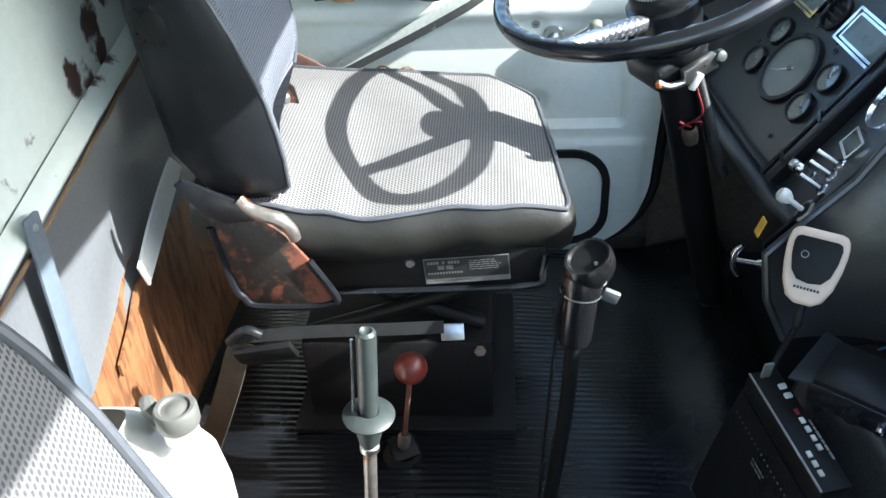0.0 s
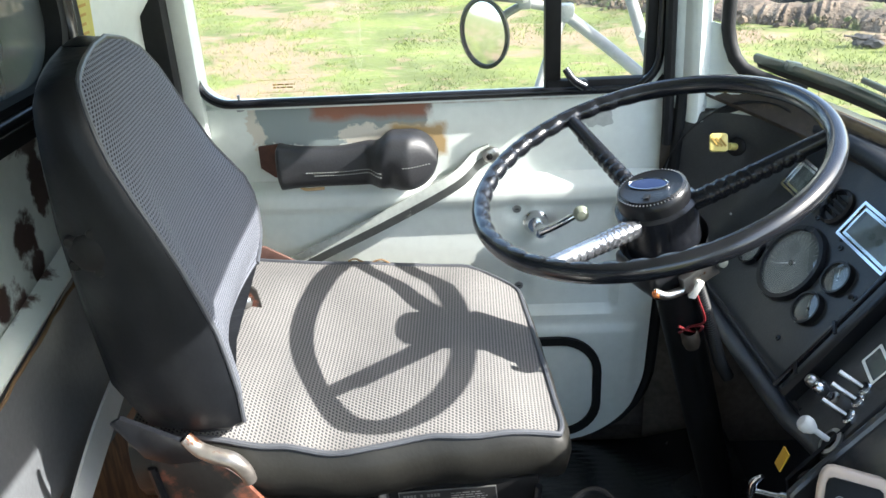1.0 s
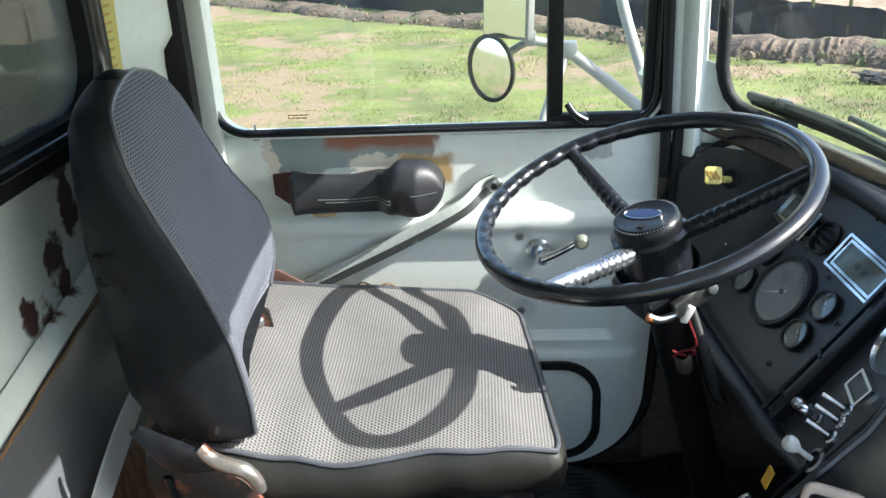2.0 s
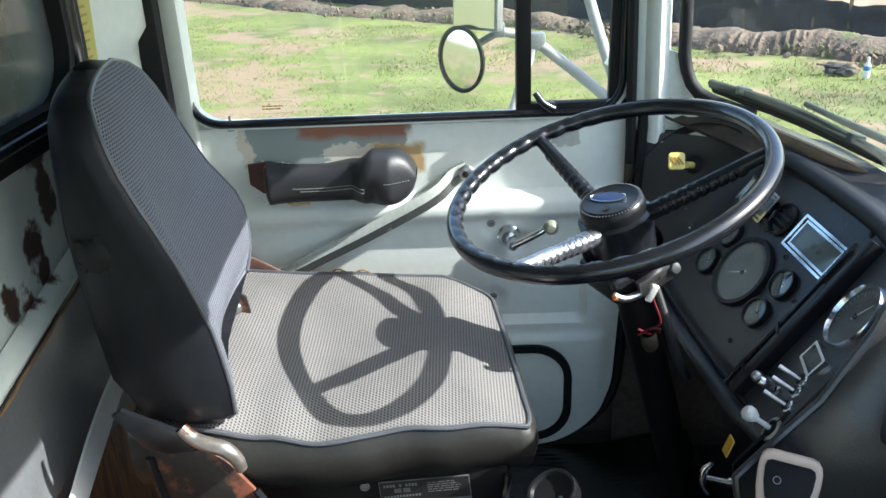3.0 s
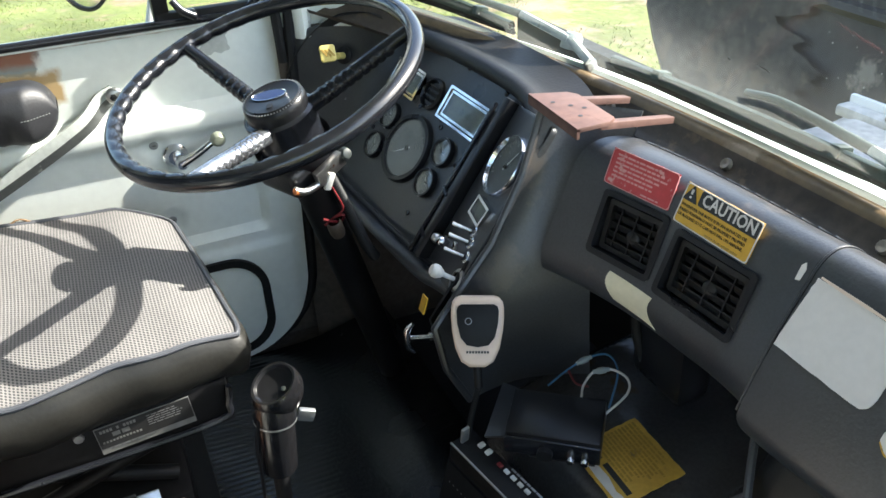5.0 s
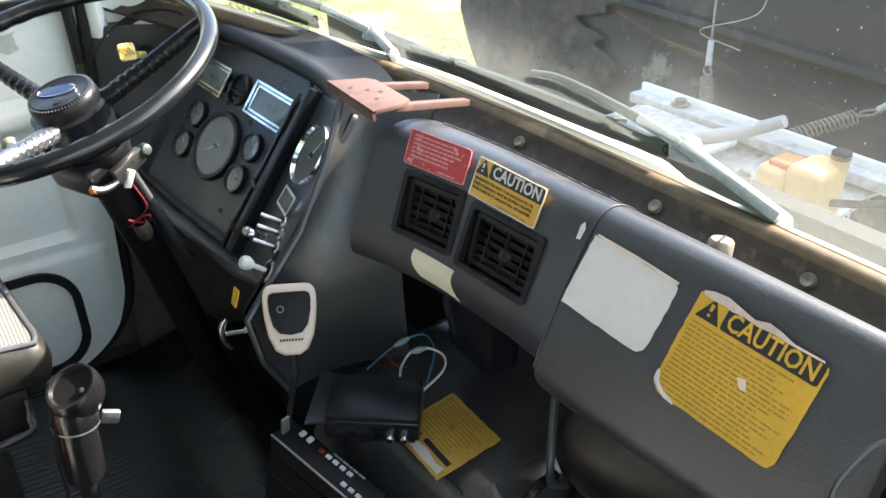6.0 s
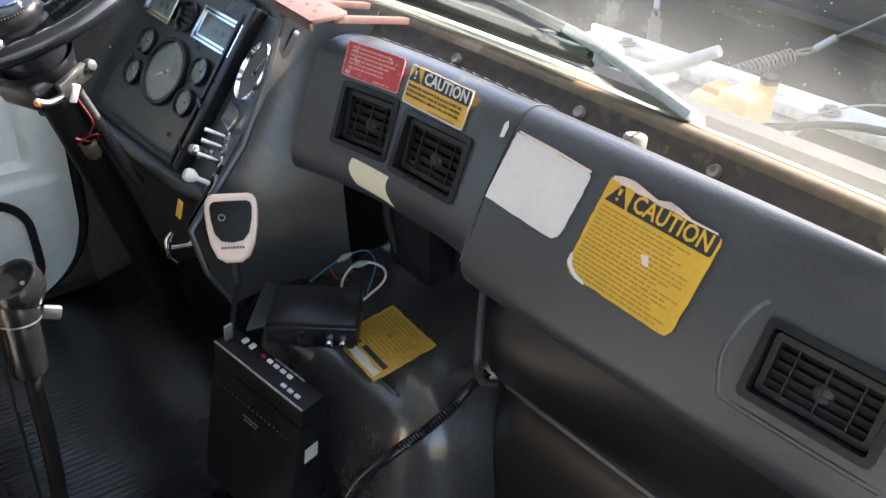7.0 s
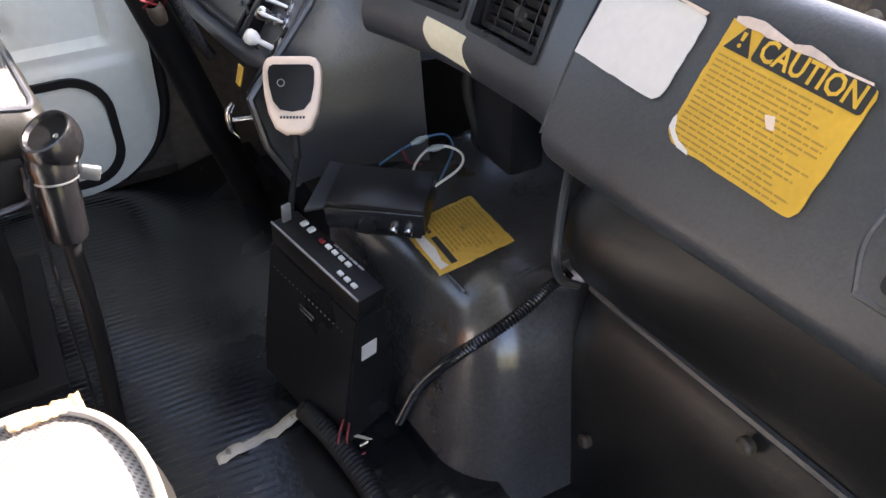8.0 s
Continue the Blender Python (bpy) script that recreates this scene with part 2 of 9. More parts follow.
PAINT_REAR = worn_paint("rear_wall_enamel", (0.64, 0.69, 0.65), (0.10, 0.06, 0.045), amount=0.16, spots=(
    (1.180, 0.655, 0.028, 0.050), (1.098, 0.622, 0.026, 0.030), (1.235, 0.715, 0.026, 0.045), (1.225, 0.772, 0.055, 0.022), (0.86, 0.62, 0.03, 0.02)))
COWL_PAINT = worn_paint("cowl_enamel", (0.62, 0.70, 0.64), (0.30, 0.20, 0.12), amount=0.12, rough=0.5)
BODY_WHITE = worn_paint("body_white", (0.80, 0.80, 0.77), (0.40, 0.33, 0.25), amount=0.10, rough=0.5)
VINYL_BLACK = material("black_vinyl", (0.022, 0.023, 0.026), rough=0.45, fine=260, bump=0.3, bump_dist=0.001, scale=4, var=0.2)
VINYL_SEAT = material("seat_vinyl", (0.020, 0.0195, 0.017), rough=0.42, spec=0.3, fine=180, bump=0.25, bump_dist=0.001, scale=9, var=0.2,
                      dirt=(0.10, 0.07, 0.05), dirt_amount=0.25, dirt_scale=8)
VINYL_BACK = material("backrest_vinyl", (0.010, 0.011, 0.013), rough=0.36, spec=0.16, fine=34, bump=0.35, bump_dist=0.004, scale=5, var=0.2)
DASH_PAD = material("dash_vinyl", (0.0270, 0.0288, 0.0322), rough=0.38, spec=0.9, fine=320, bump=0.35, bump_dist=0.0008, scale=5, var=0.35,
                    dirt=(0.070, 0.060, 0.052), dirt_amount=0.30, dirt_scale=6)
BROW_VINYL = material("dull_brow_vinyl", (0.011, 0.011, 0.0115), rough=0.5, spec=0.35, fine=240, bump=0.3, bump_dist=0.0008, scale=6, var=0.3, dirt=(0.045, 0.036, 0.028), dirt_amount=0.28, dirt_scale=8)
KNOB_BLACK = material("polished_black_knob", (0.010, 0.010, 0.011), rough=0.20, spec=0.8, fine=60, bump=0.02, scale=18, var=0.2)
RIM_BLACK = material("polished_wheel_rim", (0.010, 0.011, 0.014), rough=0.19, spec=0.6, fine=45, bump=0.12, bump_dist=0.001, scale=14, var=0.3, coat=0.25)
PANEL_BLACK = material("instrument_panel_black", (0.032, 0.034, 0.036), rough=0.32, fine=300, bump=0.1, scale=6, var=0.25)
PLASTIC_BLACK = material("black_plastic", (0.010, 0.0105, 0.012), rough=0.3, spec=0.35, fine=200, bump=0.06, scale=8)
VENT_BLACK = material("dusty_vent_plastic", (0.012, 0.0115, 0.011), rough=0.42, spec=0.4, fine=140, bump=0.1, scale=18, var=0.3, dirt=(0.045, 0.030, 0.018), dirt_amount=0.30, dirt_scale=30)
GLOSS_BLACK = material("gloss_black", (0.010, 0.011, 0.014), rough=0.22, fine=90, bump=0.04, scale=10, var=0.2)
RUBBER = material("black_rubber", (0.009, 0.0095, 0.010), rough=0.6, spec=0.3, fine=90, bump=0.15, scale=6, var=0.3)
MAT_RUBBER = material("floor_mat_rubber", (0.006, 0.0068, 0.0085), rough=0.24, spec=0.55, fine=140, bump=0.2, scale=5, var=0.35,
                      dirt=(0.030, 0.027, 0.024), dirt_amount=0.15, dirt_scale=6)
CHROME = material("chrome", (0.72, 0.73, 0.76), rough=0.14, metal=1, fine=60, bump=0.02, scale=12, var=0.1)
# one black spoke's sheen, put into its colour as bright metal
SPOKE_BRIGHT = material("bright_spoke_sheen", (0.42, 0.44, 0.48), rough=0.22, metal=0.9, fine=90, bump=0.05, scale=20, var=0.25)
CHROME_WORN = material("worn_chrome", (0.55, 0.54, 0.52), rough=0.32, metal=1, fine=80, bump=0.1, scale=10, var=0.2,
                       dirt=(0.22, 0.09, 0.04), dirt_amount=0.28, dirt_scale=30)
STEEL = material("grey_steel", (0.34, 0.35, 0.35), rough=0.45, metal=0.8, fine=120, bump=0.1, scale=9, var=0.2,
                 dirt=(0.20, 0.11, 0.06), dirt_amount=0.1, dirt_scale=20)
STRAP_PAINT = material("grey_strap_paint", (0.45, 0.48, 0.45), rough=0.28, fine=120, bump=0.05, scale=9, var=0.15,
                       dirt=(0.12, 0.11, 0.10), dirt_amount=0.2, dirt_scale=16)
GREY_PLASTIC = material("blue_grey_plastic", (0.034, 0.042, 0.040), rough=0.45, fine=120, bump=0.05, scale=14, var=0.15)
RUST = material("rusted_steel", (0.12, 0.05, 0.035), rough=0.75, fine=70, bump=0.4, bump_dist=0.001, scale=16, var=0.35,
                dirt=(0.12, 0.045, 0.03), dirt_amount=0.35, dirt_scale=24)
RUST_BRACKET = material("rusty_pink_bracket", (0.125, 0.066, 0.052), rough=0.6, fine=70, bump=0.3, bump_dist=0.001, scale=14, var=0.25, dirt=(0.10, 0.05, 0.035), dirt_amount=0.25, dirt_scale=14)
RUST_PLATE = material("rust_worn_black_plate", (0.022, 0.019, 0.017), rough=0.4, spec=0.4, fine=110, bump=0.2, scale=10, var=0.3,
                      dirt=(0.17, 0.060, 0.036), dirt_amount=0.50, dirt_scale=9)
BRASS = material("tan_cowl_ledge", (0.105, 0.070, 0.033), rough=0.5, fine=70, bump=0.2, scale=9, var=0.3, dirt=(0.22, 0.16, 0.10), dirt_amount=0.3, dirt_scale=12)
COWL_RUST = material("brown_cowl_metal", (0.048, 0.036, 0.026), rough=0.6, fine=70, bump=0.3, scale=9, var=0.4,
                     dirt=(0.10, 0.072, 0.042), dirt_amount=0.4, dirt_scale=16)
CHROME_RUSTY = material("rusting_chrome", (0.36, 0.33, 0.30), rough=0.34, metal=0.85, fine=80, bump=0.1, scale=10, var=0.3, dirt=(0.26, 0.11, 0.06), dirt_amount=0.40, dirt_scale=20)
CLOTH = woven("grey_woven_seat_cloth", (0.185, 0.177, 0.168), (0.036, 0.036, 0.042), pitch=0.0044, weft=0.0048, bump=0.35)
CLOTH_BACK = woven("grey_woven_back_cloth", (0.135, 0.144, 0.170), (0.010, 0.012, 0.020), rib=(0.26, 0, -0.96), pitch=0.0040, across=(0, 1, 0), weft=0.0046, bump=0.5)
CLOTH_SIDE = woven("grey_dotted_seat_cloth", (0.165, 0.158, 0.158), (0.065, 0.063, 0.068), rib=(0.26, 0.2, -0.96), pitch=0.0046, across=(0, 1, 0.2), weft=0.0042, bump=0.6)
CLOTH_PALE = woven("pale_woven_seat_cloth", (0.34, 0.325, 0.31), (0.15, 0.135, 0.13), rib=(0.8, -0.6, 0), pitch=0.0050, across=(0.6, 0.8, 0), weft=0.0024, bump=0.35)
PIPING_PALE = material("pale_seat_piping", (0.30, 0.28, 0.25), rough=0.55, fine=150, bump=0.1, dirt=(0.12, 0.11, 0.10), dirt_amount=0.3, dirt_scale=20)
PIPING = material("grey_piping", (0.070, 0.074, 0.084), rough=0.4, fine=150, bump=0.1)
FOAM = material("yellow_foam", (0.62, 0.42, 0.22), rough=0.95, fine=160, bump=0.5)
CREAM = material("cream_plastic", (0.70, 0.55, 0.44), rough=0.4, fine=120, bump=0.03, scale=14, var=0.06, dirt=(0.52, 0.38, 0.27), dirt_amount=0.1, dirt_scale=18)
WHITE_PLASTIC = material("white_plastic", (0.66, 0.65, 0.61), rough=0.4, fine=90, bump=0.03, scale=7, var=0.05)
LABEL_YELLOW = material("yellow_label", (0.60, 0.345, 0.034), rough=0.4, fine=180, bump=0.05, scale=14, var=0.08, dirt=(0.76, 0.58, 0.28), dirt_amount=0.16, dirt_scale=26)
LABEL_OCHRE = material("ochre_label", (0.52, 0.31, 0.05), rough=0.45, fine=160, bump=0.05, scale=14, var=0.15, dirt=(0.20, 0.13, 0.05), dirt_amount=0.22, dirt_scale=22)
LABEL_FADED = material("faded_yellow_label", (0.46, 0.42, 0.10), rough=0.5, fine=120, bump=0.05, scale=10, var=0.1)
LABEL_RED = material("red_label", (0.42, 0.045, 0.05), rough=0.42, fine=160, bump=0.05, scale=14, var=0.12, dirt=(0.56, 0.33, 0.31), dirt_amount=0.34, dirt_scale=55)
LABEL_WHITE = material("white_label", (0.62, 0.585, 0.55), rough=0.55, fine=120, bump=0.04, scale=7, var=0.05, dirt=(0.60, 0.54, 0.48), dirt_amount=0.1, dirt_scale=16)
PEELED_PINK = material("peeled_pink_paper", (0.60, 0.465, 0.40), rough=0.7, fine=200, bump=0.1, scale=20, var=0.15)
CREAM_PAPER = material("cream_paper", (0.70, 0.64, 0.47), rough=0.55, fine=120, bump=0.04, scale=12, var=0.06, dirt=(0.40, 0.34, 0.20), dirt_amount=0.08, dirt_scale=40)
INK = material("black_ink", (0.02, 0.02, 0.02), rough=0.5, fine=100, bump=0)
INK_BROWN = material("faded_ink", (0.35, 0.21, 0.03), rough=0.5, fine=100, bump=0)
INK_WHITE = material("white_ink", (0.70, 0.70, 0.70), rough=0.5, fine=100, bump=0)
INK_GREY = material("grey_ink", (0.62, 0.62, 0.60), rough=0.5, fine=100, bump=0)
INK_PINK = material("pale_red_ink", (0.62, 0.30, 0.29), rough=0.5, fine=100, bump=0)
# a dark dial made grey, the glass's reflection put into its colour
DIAL = material("dial_face", (0.125, 0.135, 0.135), rough=0.45, spec=0.15, fine=60, bump=0, scale=14, var=0.25)
BLUE = material("emblem_blue", (0.018, 0.030, 0.095), rough=0.3, fine=60, bump=0, coat=0.1)
RED_KNOB = material("dark_red_knob", (0.105, 0.019, 0.014), rough=0.32, fine=50, bump=0.05, scale=30, var=0.2, dirt=(0.42, 0.22, 0.14), dirt_amount=0.12, dirt_scale=40)
RED_WIRE = material("red_wire", (0.16, 0.012, 0.015), rough=0.45, bump=0)
CRIMP = material("clear_crimp_plastic", (0.30, 0.34, 0.34), rough=0.3, fine=90, bump=0.1)
BLUE_WIRE = material("blue_wire", (0.05, 0.16, 0.30), rough=0.45, bump=0)
WHITE_WIRE = material("white_wire", (0.75, 0.72, 0.68), rough=0.45, bump=0)
KEY_YELLOW = material("key_fob_yellow", (0.62, 0.52, 0.16), rough=0.45, fine=60, bump=0.03)
SMOKE_VINYL = material("grey_vinyl_sheet", (0.120, 0.126, 0.134), rough=0.38, spec=0.5, fine=140, bump=0.15, scale=3, var=0.12)
PLY = plywood("plywood")
# the door strap's grey again, darkened for its shaded face
STRAP_SHADE = material("shaded_strap_face", (0.075, 0.080, 0.078), rough=0.3, fine=120, bump=0.05, scale=9, var=0.2, dirt=(0.42, 0.44, 0.40), dirt_amount=0.22, dirt_scale=12)
ENGINE_VINYL = material("engine_cover_vinyl", (0.052, 0.050, 0.050), rough=0.2, spec=0.9, fine=200, bump=0.12, bump_dist=0.0006, scale=7, var=0.25, dirt=(0.055, 0.036, 0.020), dirt_amount=0.22, dirt_scale=13)
HEATER_BLACK = material("heater_box_vinyl", (0.006, 0.006, 0.006), rough=0.38, fine=120, bump=0.2, scale=5, var=0.3, dirt=(0.05, 0.035, 0.022), dirt_amount=0.12, dirt_scale=7)
TORN_BROWN = material("torn_brown_edge", (0.18, 0.115, 0.06), rough=0.9, fine=160, bump=0.4)
CAP_GREY = material("jug_cap_plastic", (0.115, 0.115, 0.105), rough=0.4, fine=60, bump=0.05)
MATTE_BLACK = material("matte_black_steel", (0.007, 0.007, 0.0075), rough=0.5, spec=0.25, fine=120, bump=0.1, scale=8, var=0.3)
BAR_BLUE = material("blue_grey_bar", (0.105, 0.128, 0.155), rough=0.45, fine=120, bump=0.05, scale=9, var=0.12)
DIAL_MARK = material("faded_dial_marks", (0.36, 0.37, 0.36), rough=0.5, bump=0)
SPRING = material("dull_spring_steel", (0.24, 0.205, 0.16), rough=0.45, metal=0.3, fine=90, bump=0.1, scale=20, var=0.3)
DIRTY_WHITE = material("dirty_white_paint", (0.46, 0.45, 0.42), rough=0.5, fine=60, bump=0.2, scale=5, var=0.35, dirt=(0.10, 0.075, 0.05), dirt_amount=0.42, dirt_scale=8)
# dark brown with the footwell's shade put into it
KICK_DARK = material("shaded_footwell_brown", (0.085, 0.070, 0.055), rough=0.7, fine=90, bump=0.15, scale=6, var=0.35)
WEBBING = material("brown_webbing", (0.050, 0.040, 0.026), rough=0.85, fine=420, bump=0.6, var=0.3)
ROOF_LINING = material("roof_lining", (0.56, 0.58, 0.56), rough=0.85, fine=120, bump=0.1)
GLASS_SIDE = glass("side_glass", gloss=0.03, dust=0.015)
# foot: dusty film thickened at the base to stand in for glare
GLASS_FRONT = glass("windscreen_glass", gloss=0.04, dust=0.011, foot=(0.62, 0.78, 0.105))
# the strong pale film here paints the reflections on the rear pane
GLASS_REAR = glass("rear_glass", tint=(0.24, 0.25, 0.25), gloss=0.12, dust=0.26, film_color=(0.47, 0.50, 0.48))
GLASS_CLEAR = glass("clear_gauge_glass", gloss=0.03, dust=0.07)
# most of this film is a painted veil of reflection
GLASS_GAUGE = glass("gauge_glass", gloss=0.12, dust=0.22)
MIRROR = material("mirror_glass", (0.85, 0.86, 0.84), rough=0.03, metal=1, var=0.02, bump=0)
GROUND = field_ground("thin_grass_field")
GRASS = material("grass_blades", (0.175, 0.207, 0.048), rough=0.8, scale=0.6, fine=5, var=0.35, bump=0)
SOIL = material("dug_soil", (0.115, 0.084, 0.058), rough=0.95, scale=2, fine=14, var=0.5, dirt=(0.085, 0.105, 0.03), dirt_amount=0.42, dirt_scale=1.6, bump=0.8, bump_dist=0.05)
SOIL_PALE = material("pale_tan_soil", (0.27, 0.19, 0.124), rough=0.95, scale=1.2, fine=9, var=0.35, bump=0.8, bump_dist=0.05, dirt=(0.20, 0.15, 0.09), dirt_amount=0.4, dirt_scale=1.1)
FENCE_CLOTH = material("black_silt_fence", (0.020, 0.020, 0.021), rough=0.75, scale=2, fine=20, var=0.35, bump=0.3, bump_dist=0.02)
HOOD_BLACK = material("bonnet_underside", (0.013, 0.013, 0.013), rough=0.6, scale=5, fine=40, var=0.5, bump=0.2,
                      dirt=(0.16, 0.14, 0.115), dirt_amount=0.18, dirt_scale=4.5)
RESERVOIR = material("yellowed_plastic", (0.70, 0.46, 0.20), rough=0.4, fine=60, bump=0.05, scale=12, var=0.1)
TUBE_GREY = material("silver_paint", (0.42, 0.41, 0.40), rough=0.35, fine=90, bump=0.05, scale=8, var=0.1)
FOAM_GREY = material("frayed_backing", (0.36, 0.33, 0.28), rough=0.95, fine=160, bump=0.5, dirt=(0.10, 0.09, 0.08), dirt_amount=0.4, dirt_scale=40)
BAY_DARK = material("dark_bay_paint", (0.018, 0.024, 0.033), rough=0.4, fine=60, bump=0.2, scale=6, var=0.4, dirt=(0.085, 0.085, 0.085), dirt_amount=0.22, dirt_scale=10)
HOOD_FADED = material("faded_bonnet_paint", (0.030, 0.027, 0.023), rough=0.75, scale=9, fine=40, var=0.7, bump=0.3, dirt=(0.062, 0.047, 0.035), dirt_amount=0.46, dirt_scale=7)
RED_ORANGE = material("orange_plastic", (0.60, 0.18, 0.05), rough=0.5, fine=60, bump=0.05)
WIPER_GREY = material("faded_wiper_rubber", (0.040, 0.058, 0.047), rough=0.5, fine=80, bump=0.1, scale=12, var=0.25)
WIPER_ARM = material("chalky_arm_paint", (0.27, 0.30, 0.29), rough=0.45, fine=80, bump=0.1, scale=12, var=0.25, dirt=(0.14, 0.14, 0.12), dirt_amount=0.25, dirt_scale=18)
EAR_GREY = material("slate_plastic", (0.020, 0.023, 0.027), rough=0.35, fine=120, bump=0.05, scale=14, var=0.15)
PLATE_GREY = material("dull_plate_silver", (0.22, 0.22, 0.21), rough=0.4, metal=0.3, fine=80, bump=0.05, scale=20, var=0.2)
CREAM_GREY = material("yellowed_knob", (0.24, 0.26, 0.20), rough=0.35, fine=60, bump=0.02)


# ---- building helpers ----
PLACE = {}


def thing(name, base, label, category, group="", kind=""):
    ob = new(name)
    ob.location = base
    PLACE[ob.name] = Vector(base)
    return tagged(ob, label, category, group, kind)


def mesh_object(name, bm, mat, smooth=40):
    me = bpy.data.meshes.new(name)
    bm.normal_update()
    bm.to_mesh(me)
    bm.free()
    if smooth:
        me.shade_smooth()
        me.set_sharp_from_angle(angle=radians(smooth))
    me.materials.append(mat)
    return new(name, me)


TINY = ("printing", "fine_print", "small_print", "stitching", "scale", "grille_dots", "marks", "serial_bars", "maker_bars", "emblem_bars", "grip_ribs")


def part(name, bm, mat, parent, label="", smooth=40):
    ob = mesh_object(name, bm, mat, smooth)
    ob.parent = parent
    if parent.name in PLACE:
        ob.matrix_parent_inverse = Matrix.Translation(-PLACE[parent.name])
    return tagged(ob, label, kind="stuff" if name in TINY else "")


def solid(name, bm, mat, label, category, kind="", group="", smooth=40):
    return tagged(mesh_object(name, bm, mat, smooth), label, category, group, kind)


def box(size, m=None, bevel=0.0, bm=None, seg=2):
    """A block of that size, centred at the origin of m."""
    made = bmesh.new()
    bmesh.ops.create_cube(made, size=1.0, matrix=Matrix.Diagonal((*size, 1)))
    if bevel:
        bmesh.ops.bevel(made, geom=made.edges[:], offset=bevel, segments=seg, profile=0.6, affect="EDGES")
    made.transform(m if m is not None else Matrix())
    return join(bm, made)


def join(bm, other):
    if bm is None:
        return other
    me = bpy.data.meshes.new("temp")
    other.to_mesh(me)
    other.free()
    bm.from_mesh(me)
    bpy.data.meshes.remove(me)
    return bm


def at(x, y, z):
    return Matrix.Translation((x, y, z))


def axes(origin, a, b, c):
    """A pose with its x, y and z axes along a, b and c."""
    m = Matrix((a, b, c)).transposed().to_4x4()
    m.translation = origin
    return m


def along(p, q):
    """A pose at p with its z axis towards q."""
    d = (Vector(q) - Vector(p)).normalized()
    return Matrix.Translation(p) @ d.to_track_quat("Z", "Y").to_matrix().to_4x4()


def lathe(profile, m=None, n=32, bm=None):
    """Turns (radius, height) pairs round the z axis of m."""
    made = bmesh.new()
    rings = []
    for r, z in profile:
        if r < 1e-6:
            rings.append([made.verts.new((0, 0, z))])
        else:
            rings.append([made.verts.new((r * math.cos(2 * math.pi * k / n), r * math.sin(2 * math.pi * k / n), z)) for k in range(n)])
    for lo, hi in zip(rings, rings[1:]):
        for k in range(n):
            a, b = lo[k % len(lo)], lo[(k + 1) % len(lo)]
            c, d = hi[(k + 1) % len(hi)], hi[k % len(hi)]
            vs = []
            for v in (a, b, c, d):
                if v not in vs:
                    vs.append(v)
            if len(vs) > 2:
                made.faces.new(vs)
    bmesh.ops.recalc_face_normals(made, faces=made.faces[:])
    made.transform(m if m is not None else Matrix())
    return join(bm, made)


def curve_points(pts, steps=6):
    """A smooth line through the points."""
    p = [Vector(q) for q in pts]
    p = [2 * p[0] - p[1]] + p + [2 * p[-1] - p[-2]]
    out = []
    for a, b, c, d in zip(p, p[1:], p[2:], p[3:]):
        for k in range(steps):
            t = k / steps
            out.append(0.5 * ((2 * b) + (c - a) * t + (2 * a - 5 * b + 4 * c - d) * t * t + (3 * b - a - 3 * c + d) * t ** 3))
    out.append(p[-2])
    return out


def tube(pts, r, n=10, steps=6, bm=None, closed=False, caps=True):
    """A round tube along the points; r: a radius, or a function of 0..1."""
    made = bmesh.new()
    line = [Vector(q) for q in pts] if steps == 0 else curve_points(pts, steps)
    rings, up = [], None
    count = len(line)
    for i, p in enumerate(line):
        if closed:
            d = line[(i + 1) % count] - line[i - 1]
        else:
            d = line[min(i + 1, count - 1)] - line[max(i - 1, 0)]
        d.normalize()
        if up is None:
            up = d.orthogonal().normalized()
        up = (up - d * up.dot(d)).normalized()
        side = d.cross(up)
        rad = r(i / max(count - 1, 1)) if callable(r) else r
        rings.append([made.verts.new(p + up * (rad * math.cos(2 * math.pi * k / n)) + side * (rad * math.sin(2 * math.pi * k / n))) for k in range(n)])
    pairs = list(zip(rings, rings[1:])) + ([(rings[-1], rings[0])] if closed else [])
    for lo, hi in pairs:
        for k in range(n):
            made.faces.new((lo[k], lo[(k + 1) % n], hi[(k + 1) % n], hi[k]))
    if caps and not closed:
        made.faces.new(rings[0][::-1])
        made.faces.new(rings[-1])
    bmesh.ops.recalc_face_normals(made, faces=made.faces[:])
    return join(bm, made)


def coil(p, q, r, turns, wire, bm=None, per=9):
    """A helical spring or cord from p to q."""
    m = along(p, q)
    length = (Vector(q) - Vector(p)).length
    pts = [m @ Vector((r * math.cos(2 * math.pi * k / per), r * math.sin(2 * math.pi * k / per), length * k / (turns * per))) for k in range(turns * per + 1)]
    return tube(pts, wire, n=5, steps=0, bm=bm)


def coil_on(pts, r, pitch, wire, per=8, bm=None):
    """A coiled cord that follows a curve."""
    line = curve_points(pts, 10)
    out, ang, up = [], 0.0, None
    for a, b in zip(line, line[1:]):
        d = b - a
        length = d.length
        d = d.normalized()
        up = d.orthogonal().normalized() if up is None else (up - d * up.dot(d)).normalized()
        side = d.cross(up)
        k = max(1, round(length / pitch * per))
        for i in range(k):
            ang += 2 * math.pi / per
            out.append(a + d * (length * i / k) + (up * math.cos(ang) + side * math.sin(ang)) * r)
    return tube(out, wire, n=5, steps=0, bm=bm)


